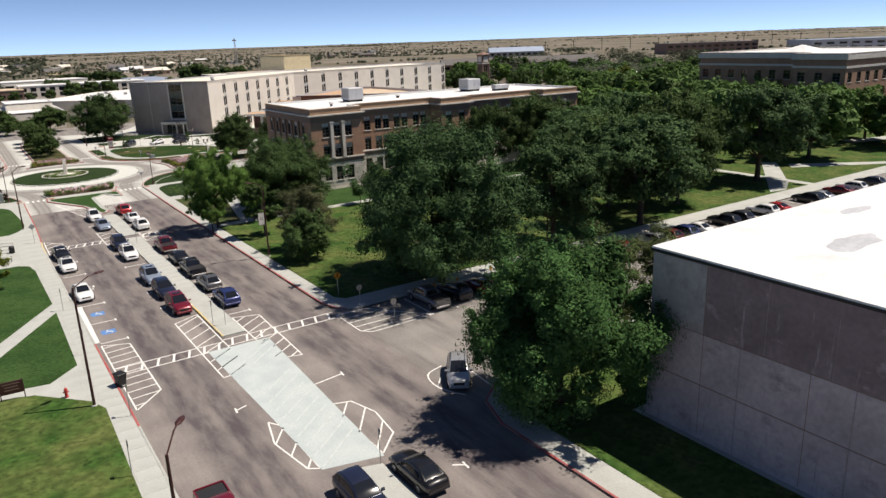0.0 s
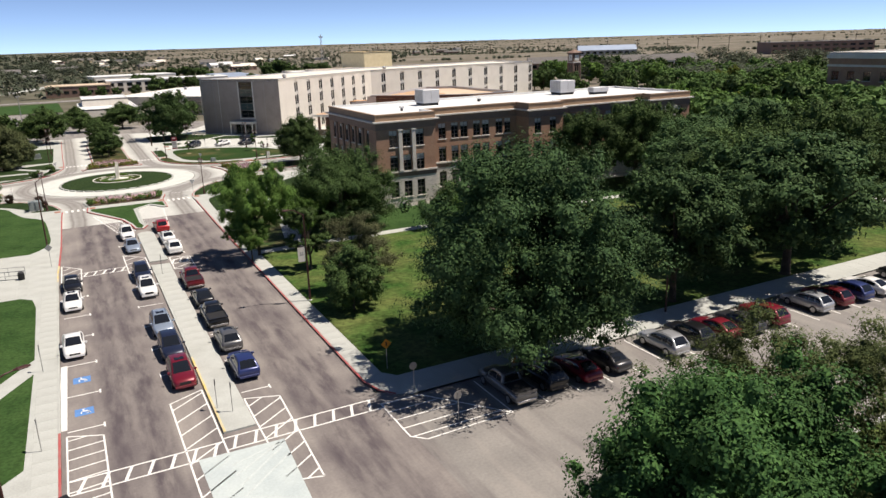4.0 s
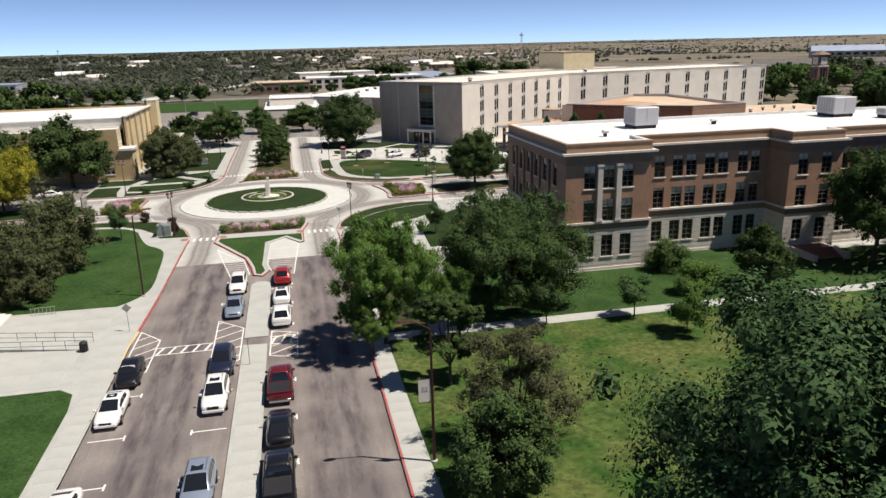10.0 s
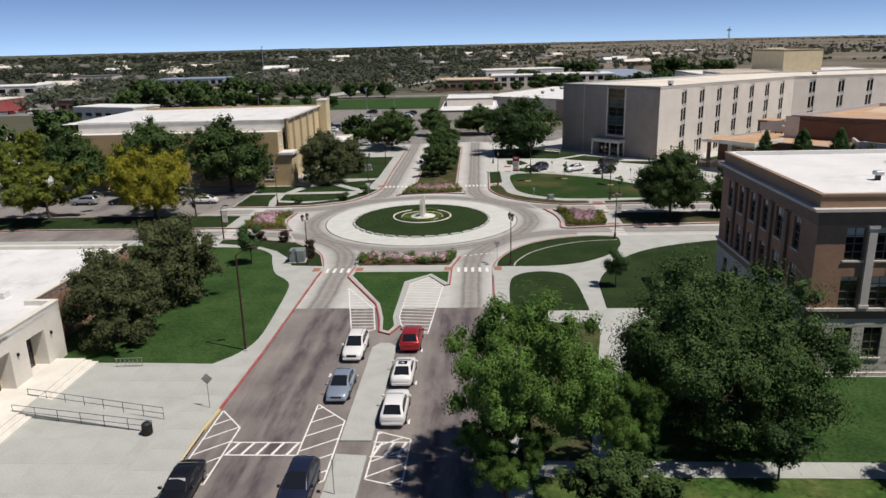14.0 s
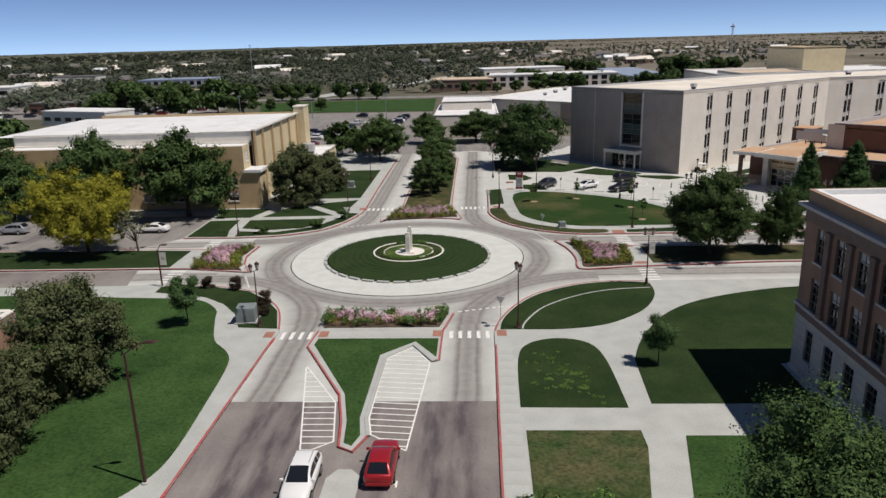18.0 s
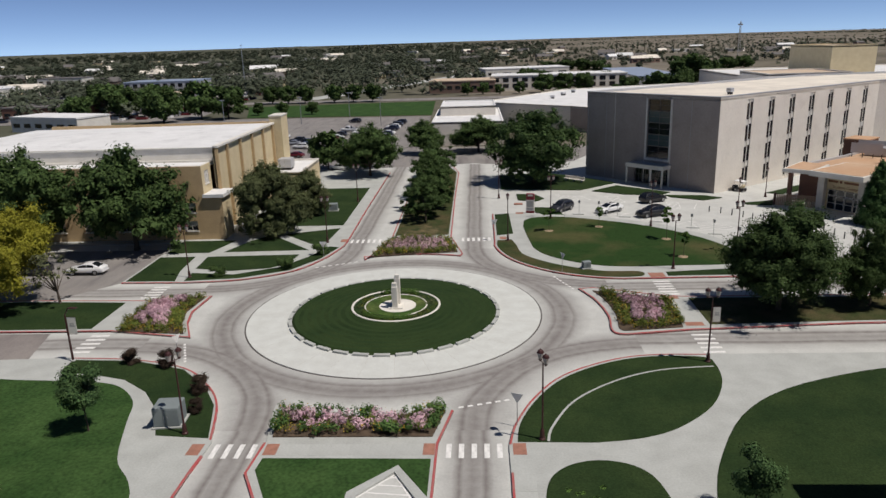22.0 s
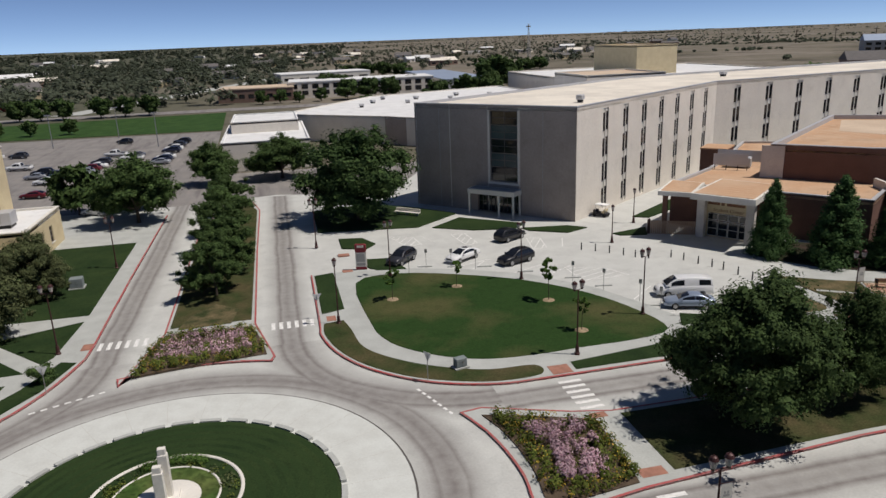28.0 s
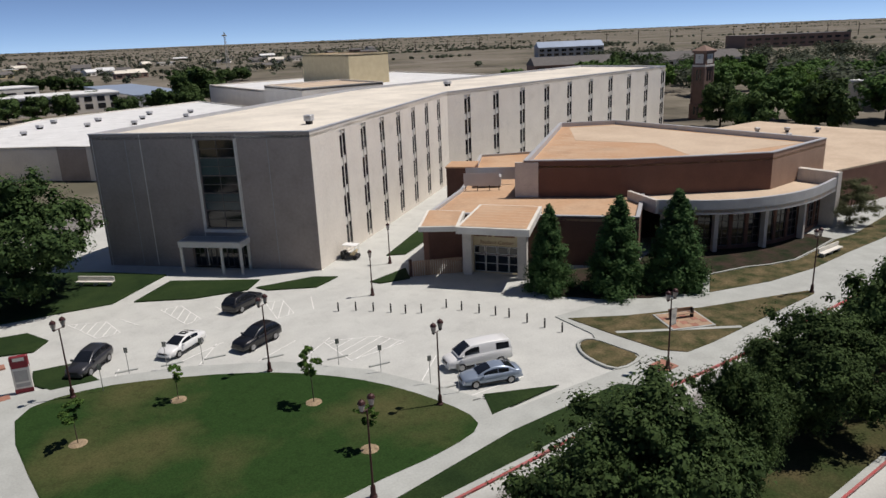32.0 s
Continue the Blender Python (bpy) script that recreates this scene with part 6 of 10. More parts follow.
mx_, my_ = (dp[0] + dq[0]) / 2 + math.sin(yawk) * 0.04, (dp[1] + dq[1]) / 2 - math.cos(yawk) * 0.04
lettering(kel, "Student Center", mx_, my_, 3.42, 0.62, yawk, M_LETTER)
for s, w in ((-1.9, 0.75), (-0.75, 0.2), (0.9, 1.15)):
    kel.part(Geo().obox((mx_ + s * math.cos(yawk), my_ + s * math.sin(yawk), 4.42), (w, 0.02, 0.17), yawk), "name_bar", M_LETTER)
M_FENCE = material("tan_painted_slat", (0.40, 0.27, 0.18), 0.8, var=0.12, scale=1.0)
fence = empty("slat_fence", 77.2, 219.6, 0)
tagged(fence, "tan slatted screen fence beside the entrance", "fence")
fd = Vector((79.3 - 73.6, 217.2 - 220.1, 0))
for i in range(26):
    pz = fd * (i / 25) + Vector((73.6 - 77.2, 220.1 - 219.6, 0))
    Geo().obox((pz.x, pz.y, 0.9), (0.105, 0.03, 0.9), math.atan2(fd.y, fd.x)).make("slat", M_FENCE, fence)
Geo().obox((73.5 - 77.2, 220.2 - 219.6, 1.0), (0.14, 0.14, 1.0), 0).make("post", M_DARKMETAL, fence)
# curved glazed front
CV = smooth_path([(101.2, 207.6), (105.2, 203.4), (110.5, 200.6), (117, 199.6), (124.6, 200.8)], 3)
for i in range(len(CV) - 1):
    a, b = CV[i], CV[i + 1]
    L = math.dist(a, b)
    kel.wall(a, b, 0, 5.2, M_KBRICK, [(0.35, L - 0.1, 0.6, 4.6)], name="curved_wall")
    kel.window(a, b, 0.35, L - 0.1, 0.6, 4.6, (1, 3), 0.2)
    if i % 3 == 0:
        ux_, uy_ = (b[0] - a[0]) / L, (b[1] - a[1]) / L
        kel.part(Geo().obox((a[0] + uy_ * 0.5, a[1] - ux_ * 0.5, 2.6), (0.25, 0.35, 2.6), math.atan2(uy_, ux_)), "pier", M_STONE)
OC = smooth_path([(99.6, 207.0), (104.2, 202.0), (110.2, 199.0), (117, 198.0), (125.4, 199.2)], 4)
kel.part(Geo().prism(OC + [(125.4, 204.5), (117.6, 204.2), (103.5, 213.4), (101.3, 212.5)], 5.1, 5.5, bottom=True), "curved_roof", M_KROOF2, "pale tan curved roof")
g = Geo()
for a, b in zip(OC[:-1], OC[1:]):
    g.add([(*a, 4.9), (*b, 4.9), (*b, 6.6), (*a, 6.6)], [(0, 1, 2, 3)])
    g.add([(a[0] + 0.1, a[1] + 0.4, 5.4), (b[0] + 0.1, b[1] + 0.4, 5.4), (b[0] + 0.1, b[1] + 0.4, 6.6), (a[0] + 0.1, a[1] + 0.4, 6.6)], [(1, 0, 3, 2)])
    g.add([(*a, 6.6), (*b, 6.6), (b[0] + 0.1, b[1] + 0.4, 6.6), (a[0] + 0.1, a[1] + 0.4, 6.6)], [(0, 1, 2, 3)])
kel.part(g, "curved_fascia", M_METAL, "grey metal curved fascia")
kel.part(Geo().prism([(99.6, 207.0), (101.4, 212.6), (101.0, 212.8), (99.2, 207.1)], 5.0, 6.6), "fascia_return", M_STONE)
kel.part(Geo().box(124.8, 199.0, 0, 125.8, 204.6, 7.2), "end_pier", M_STONE, "pale concrete end pier")
for p, q in (((125.8, 201.6), (131.5, 203.5)), ((131.5, 203.5), (175, 199)), ((175, 199), (175, 235)), ((175, 235), (131.8, 241))):
    kel.wall(p, q, 0, 5.6, M_KBRICK, name="rear_wing_wall")
kel.part(Geo().prism([(125.8, 201.6), (131.5, 203.5), (175, 199), (175, 240), (131.8, 241.2)], 5.5, 5.8), "rear_wing_roof", M_KROOF2, "pale tan rear wing roof")
for k in range(9):
    rooftop_unit(140 + k * 3.3, 231 - (k % 3) * 4, 5.8, 0.4, 0.4, 0.5, 10 * k, "small roof vent on a flat roof")
scr = empty("equipment_screen", 94.4, 231.6, 5.5, -42)
tagged(scr, "metal screen round rooftop equipment on legs", "roof unit")
Geo().box(-3.2, -3.0, 0.7, 1.6, -2.94, 2.4).make("screen_panel", M_METAL, scr)
Geo().box(-3.2, 1.0, 0.7, 4.2, 1.06, 2.4).make("screen_panel", M_METAL, scr)
for x in (-3.0, -1.4, 0.2, 1.5):
    Geo().box(x, -2.95, 0, x + 0.1, -2.85, 0.8).make("leg", M_BLACKM, scr)
Geo().bevel_box(-1.5, -1.2, 0.2, 1.8, 0.6, 1.6, 0.1).make("chiller", M_METAL, scr)

# -- clock tower --
tw = House("clock_tower", 213, 280, "slender dark brick clock tower with white clock faces")
TX, TY = 213.0, 280.0


def tower_box(h, z0, z1, name, mat, b=0.0):
    return tw.part(Geo().bevel_box(TX - h, TY - h, z0, TX + h, TY + h, z1, 0.06), name, mat)


M_TBRICK = material("dark_tower_brick", (0.20, 0.125, 0.095), 0.9, var=0.10, scale=0.6, fine=4.0, bump=0.1)
tower_box(2.3, 0, 4.2, "base", M_TBRICK)
tower_box(1.9, 4.2, 14.4, "shaft", M_TBRICK)
tower_box(2.15, 14.4, 14.9, "cornice", M_STONE)
tower_box(1.95, 14.9, 18.2, "clock_stage", M_TBRICK)
tower_box(2.35, 18.2, 18.7, "cornice", M_BAND)
tw.part(Geo().add([(TX - 2.5, TY - 2.5, 18.7), (TX + 2.5, TY - 2.5, 18.7), (TX + 2.5, TY + 2.5, 18.7), (TX - 2.5, TY + 2.5, 18.7), (TX, TY, 20.2)], [(0, 1, 4), (1, 2, 4), (2, 3, 4), (3, 0, 4), (3, 2, 1, 0)]), "roof", M_BAND)
for sx, sy in ((-1, -1), (1, -1), (-1, 1), (1, 1)):
    tw.part(Geo().box(TX + sx * 1.95 - 0.18, TY + sy * 1.95 - 0.18, 4.2, TX + sx * 1.95 + 0.18, TY + sy * 1.95 + 0.18, 14.4), "stone_corner", M_BAND)
for o in (-0.55, 0.55):
    for z0, z1 in ((10.6, 13.6), (1.2, 3.4)):
        k_ = 1.92 if z0 > 4 else 2.32
        tw.part(Geo().box(TX + o - 0.36, TY - k_ - 0.02, z0, TX + o + 0.36, TY - k_ + 0.06, z1), "louvre", M_GLASS)
        tw.part(Geo().box(TX - k_ - 0.02, TY + o - 0.36, z0, TX - k_ + 0.06, TY + o + 0.36, z1), "louvre", M_GLASS)
tw.part(Geo().box(TX - 1.25, TY - 2.02, 15.3, TX + 1.25, TY - 1.94, 17.8), "clock_face", M_STONEW)
tw.part(Geo().box(TX - 2.02, TY - 1.25, 15.3, TX - 1.94, TY + 1.25, 17.8), "clock_face", M_STONEW)
for dz in (0.0, 0.35):
    tw.part(Geo().box(TX - 0.06, TY - 2.05, 16.5, TX + 0.06, TY - 2.03, 17.3 - dz), "clock_hand", M_BLACKM)
    tw.part(Geo().box(TX - 2.05, TY - 0.06, 16.5, TX - 2.03, TY + 0.06, 17.3 - dz), "clock_hand", M_BLACKM)

# -- buildings behind the hall --
aud = House("auditorium", 150, 385, "flat-roofed theatre complex with a tall blank fly tower")
for (x0, y0, x1, y1, h, mt, rf) in ((148, 366, 163, 400, 20.8, M_CREAM, M_KROOF2), (120, 330, 200, 420, 11.5, M_HALLW, M_ROOFW), (112, 326, 136, 350, 14.2, M_HALLW, M_KROOF2)):
    for p, q in (((x0, y0), (x1, y0)), ((x1, y0), (x1, y1)), ((x1, y1), (x0, y1)), ((x0, y1), (x0, y0))):
        aud.wall(p, q, 0, h, mt, name="wall")
    aud.roof([(x0, y0), (x1, y0), (x1, y1), (x0, y1)], h - 0.3, rf, parapet=0.4, cap=mt)
low = House("white_annex", 24, 312, "low white flat-roofed annex building")
for (x0, y0, x1, y1, h) in ((15, 294, 33.5, 330, 6.2), (16.5, 312, 32, 332, 8.6)):
    for p, q in (((x0, y0), (x1, y0)), ((x1, y0), (x1, y1)), ((x1, y1), (x0, y1)), ((x0, y1), (x0, y0))):
        low.wall(p, q, 0, h, M_HALLW, name="wall")
    low.roof([(x0, y0), (x1, y0), (x1, y1), (x0, y1)], h - 0.25, M_ROOFW, parapet=0.3, cap=M_ROOFW)


wing = House("white_wing", 78, 350, "broad low wing with a white membrane roof behind the hall")
WG = [(28, 343), (54, 320.5), (58.5, 315), (84, 291), (118, 318), (112, 408), (60, 390)]
for p, q in zip(WG, WG[1:] + WG[:1]):
    # the short southwest wall gets the colour with shade put in
    wing.wall(p, q, 0, 7.0, M_HALLSHADE if p == (54, 320.5) else M_HALLW, name="wall")
wing.roof(WG, 6.8, M_ROOFW, parapet=0.3, cap=M_STONEW, label="broad white membrane roof")
wing.part(Geo().box(84, 345, 6.8, 92, 352, 6.95), "solar_panel", M_TEALP)
for k in range(11):
    rooftop_unit(52 + 5 * k, 352 + (k * 37 % 5) * 6, 6.8, 0.7, 0.7, 0.6, 30 * k, "small vent on a broad white roof")

# -- brick hall beyond the park trees --
bh = House("brick_hall", 235, 128, "large brown brick campus hall with stone bands behind trees")
BH = 18.4
for p, q in (((209.5, 156), (209.5, 118)), ((209.5, 118), (200.5, 118)), ((200.5, 118), (200.5, 103)), ((200.5, 103), (262, 103)), ((262, 103), (262, 156)), ((262, 156), (209.5, 156))):
    L = math.dist(p, q)
    n = max(2, int(L / 4.6))
    holes = [((k + 0.5) * L / n - 1.1, (k + 0.5) * L / n + 1.1, z, z + 2.6) for k in range(n) for z in (2.0, 6.8, 11.4)]
    bh.wall(p, q, 0, BH, M_BRICK, holes, name="wall")
    for h_ in holes:
        bh.window(p, q, *h_, bars=(1, 2), sill=M_STONE)
BP = [(209.5, 156), (209.5, 118), (200.5, 118), (200.5, 103), (262, 103), (262, 156)]
for z0, z1, o in ((15.2, 15.8, 0.25), (17.5, BH + 0.25, 0.5), (5.4, 5.8, 0.12)):
    bh.part(Geo().prism(inset(ccw(BP), -o), z0, z1, bottom=True), "stone_band", M_STONE)
bh.roof(inset(ccw(BP), -0.3), BH + 0.3, M_ROOFW, parapet=0.5, cap=M_STONE)
bh.part(Geo().add([(218, 124, BH + 0.3), (232, 124, BH + 0.3), (232, 136, BH + 0.3), (218, 136, BH + 0.3), (225, 130, BH + 2.6)], [(0, 1, 4), (1, 2, 4), (2, 3, 4), (3, 0, 4)]), "roof_light", M_ROOFW)

# ---- trees and planting ----
L_ELM = leaf_material("elm_leaf", (0.050, 0.104, 0.030), (0.104, 0.176, 0.050), 0.14)
L_OAK = leaf_material("oak_leaf", (0.036, 0.066, 0.021), (0.080, 0.126, 0.040), 0.14)
L_DEEP = leaf_material("deep_oak_leaf", (0.026, 0.052, 0.018), (0.068, 0.112, 0.035), 0.04)
L_ELMA = leaf_material("deep_green_elm_leaf", (0.022, 0.052, 0.021), (0.062, 0.115, 0.041), 0.03)
L_DARK = leaf_material("dark_elm_leaf", (0.030, 0.066, 0.025), (0.080, 0.136, 0.050), 0.12)
L_NEAR = leaf_material("fresh_green_leaf", (0.024, 0.066, 0.021), (0.062, 0.132, 0.038), 0.08)
L_LOCUST = leaf_material("locust_leaf", (0.052, 0.112, 0.026), (0.122, 0.205, 0.048), 0.22)
L_JUNI = leaf_material("juniper_leaf", (0.052, 0.068, 0.029), (0.100, 0.112, 0.050), 0.15)
L_RUST = leaf_material("dark_russet_leaf", (0.032, 0.022, 0.017), (0.056, 0.040, 0.028), 0.15)
L_YEL = leaf_material("yellow_leaf", (0.22, 0.220, 0.024), (0.40, 0.375, 0.055), 0.30)
L_OLIVE = leaf_material("yellow_green_leaf", (0.100, 0.135, 0.024), (0.185, 0.210, 0.038), 0.30)
L_WISP = leaf_material("wispy_olive_leaf", (0.070, 0.098, 0.036), (0.140, 0.172, 0.066), 0.2)
L_GREY = leaf_material("thin_grey_leaf", (0.076, 0.088, 0.042), (0.140, 0.146, 0.076), 0.20)
L_CYP = leaf_material("cypress_leaf", (0.034, 0.080, 0.028), (0.082, 0.145, 0.048), 0.2)
# distance haze is put into this paler, greyer leaf colour
L_HAZY = leaf_material("hazy_leaf", (0.060, 0.074, 0.050), (0.092, 0.106, 0.072), 0.2)
L_SHRUB = leaf_material("shrub_leaf", (0.07, 0.105, 0.022), (0.16, 0.18, 0.040))
L_GOLD = leaf_material("gold_flower", (0.32, 0.22, 0.03), (0.48, 0.34, 0.06))
L_PINK = leaf_material("pink_flower", (0.42, 0.24, 0.30), (0.66, 0.48, 0.52))


def leaf_cloud(name, centres, radii, count, size, mat, rng, flat=0.75, hang=0.0, heart=None, cap=0.0, up=0.45, slim=1.0, rough=0.25):
    """Leaves as small pointed faces in clumps, turned outwards and up to the light; cap gathers them on the clumps' tops."""
    centres, radii = np.array(centres), np.array(radii)
    w = radii ** 2
    k = rng.choice(len(centres), count, p=w / w.sum())
    d = rng.normal(size=(count, 3)) + np.array([0, 0, cap])
    d /= np.linalg.norm(d, axis=1)[:, None]
    r = radii[k] * (0.45 + 0.65 * rng.random(count) ** 0.7)
    pos = centres[k] + d * r[:, None] * np.array([1, 1, flat])
    out = pos - (centres.mean(0) if heart is None else np.array(heart))
    out /= np.linalg.norm(out, axis=1)[:, None] + 1e-6
    nrm = d * 0.85 + out * 0.25 + rng.normal(size=(count, 3)) * rough + np.array([0, 0, up])
    nrm /= np.linalg.norm(nrm, axis=1)[:, None]
    t = rng.normal(size=(count, 3)) + np.array([0, 0, -hang]) + out * (0.8 if slim < 1 else 0.0)
    t -= nrm * (t * nrm).sum(1)[:, None]
    t /= np.linalg.norm(t, axis=1)[:, None]
    b = np.cross(nrm, t)
    s = size * (0.6 + 0.8 * rng.random(count))
    if heart is not None:  # broad inner leaves that close the crown
        k2 = count // 3
        pos[:k2] = centres[k[:k2]] + (d * (r * 0.45)[:, None])[:k2] - out[:k2] * (radii[k[:k2]] * 0.25)[:, None]
        s[:k2] *= 1.5 if slim < 1 else 2.1
    a = (0.5 + 0.25 * rng.random(count)) * slim
    tip = 1.35 / math.sqrt(slim)
    v = np.stack([pos - t * (0.8 * s)[:, None] - b * (s * a * 1.25)[:, None], pos - t * (0.8 * s)[:, None] + b * (s * a * 1.25)[:, None], pos + t * (tip * s)[:, None]], 1).reshape(-1, 3)
    me = bpy.data.meshes.new(name)
    me.vertices.add(len(v))
    me.vertices.foreach_set("co", v.ravel())
    me.loops.add(count * 3)
    me.loops.foreach_set("vertex_index", np.arange(count * 3))
    me.polygons.add(count)
    me.polygons.foreach_set("loop_start", np.arange(0, count * 3, 3))
    me.update(calc_edges=True)
    me.materials.append(mat)
    return me


def make_tree(name, h, w, leaf, label, seed, count=7000, size=0.26, clear=0.22, clumps=34, kind="round", trunk=0.26, group="", slender=False):
    """A tree at the origin: tapered trunk and limbs, crown of leaf clumps. Returned as an empty with its parts."""
    rng = np.random.default_rng(seed)
    root = empty(name)
    tagged(root, label, "tree", group)
    z0 = h * clear
    cs, rs = [], []
    R = w / 2
    for i in range(clumps):
        if kind == "cone":
            u = (i + 0.5) / clumps
            z = z0 + (h - z0) * u
            rad = R * (1 - u) ** 0.7 * (0.15 + 0.8 * rng.random() ** 0.7)
            a = rng.random() * 6.283
            cs.append((rad * math.cos(a), rad * math.sin(a), z))
            rs.append((0.06 + 0.06 * rng.random()) * w * (1.25 - u) + 0.12)
        elif i % 4 == 0:
            d = rng.normal(size=3)
            d /= np.linalg.norm(d)
            if d[2] < -0.9:
                d[2] *= -0.6
            rad = 0.34 + 0.54 * rng.random() ** 0.55
            zc, zr = (z0 + h) / 2, (h - z0) / 2
            lump = 1 + 0.13 * math.sin(3.1 * math.atan2(d[1], d[0]) + seed)
            main = np.array((d[0] * rad * R * lump, d[1] * rad * R * lump, zc + d[2] * rad * zr * 1.05))
            for j in range(7 if kind == "open" else 9):
                e = (rng.normal(size=3) * np.array((0.105, 0.105, 0.066)) * w + d * rng.random() * 0.07 * w) * {"egg": 0.55, "round": 0.72, "dense": 0.64, "open": 0.78}.get(kind, 1.0)
                cs.append(tuple(main + e))
                rs.append((0.052 + 0.055 * rng.random()) * w * {"egg": 2.4, "round": 1.0, "dense": 1.0}.get(kind, 0.85))
    crown = new("crown", leaf_cloud("crown", cs, rs, count, size, leaf, rng, 1.5 if kind == "cone" else 0.75, 0.6 if kind == "droop" else 0.0, (0, 0, z0 + (h - z0) * 0.35), 0.0 if kind in ("cone", "egg") else 0.3, 0.3, 0.6 if kind == "droop" or slender else 1.0, 0.28))
    crown.parent = root
    g = Geo()
    lean = (rng.random() - 0.5) * 0.3
    top = Vector((lean, lean * 0.5, h * 0.55))
    fork = Vector((lean * 0.4, lean * 0.2, max(z0 * 1.05, h * 0.2)))
    g.tube((0, 0, -0.2), (0, 0, 0.25), trunk * 1.5, trunk, 9)
    g.tube((0, 0, 0.25), fork, trunk, trunk * 0.75, 9)
    g.tube(fork, top, trunk * 0.7, trunk * 0.25, 8)
    for i in rng.permutation(len(cs))[: (3 if trunk < 0.05 else 5 if kind == "cone" else 11)]:
        c = Vector(cs[i])
        mid = fork.lerp(c, 0.5) + Vector((0, 0, 0.06 * h * (rng.random() - 0.2)))
        g.tube(fork, mid, trunk * 0.45, trunk * 0.28, 6)
        g.tube(mid, c, trunk * 0.28, trunk * 0.08, 5)
    g.make("trunk", M_BARK, root)
    return root


TEMPLATES = {}


def plant(kind, x, y, h, w, z=0.15, yaw=None, label=""):
    """Sets a tree of a kind at a place, scaled to its height and width."""
    name, th, tw, *_ = SPECIES[kind]
    m = pose(x, y, z, 0, 0, RNG.random() * 360 if yaw is None else yaw) @ Matrix.Diagonal((w / tw, w / tw, h / th, 1))
    if kind not in TEMPLATES:
        TEMPLATES[kind] = make_tree(*SPECIES[kind])
        TEMPLATES[kind].matrix_basis = m
        ob = TEMPLATES[kind]
    else:
        src = TEMPLATES[kind]
        keep = src.matrix_basis.copy()
        src.matrix_basis = Matrix.Identity(4)
        ob = copy_thing(src, m)
        src.matrix_basis = keep
    if label:
        ob["label"] = label
    return ob


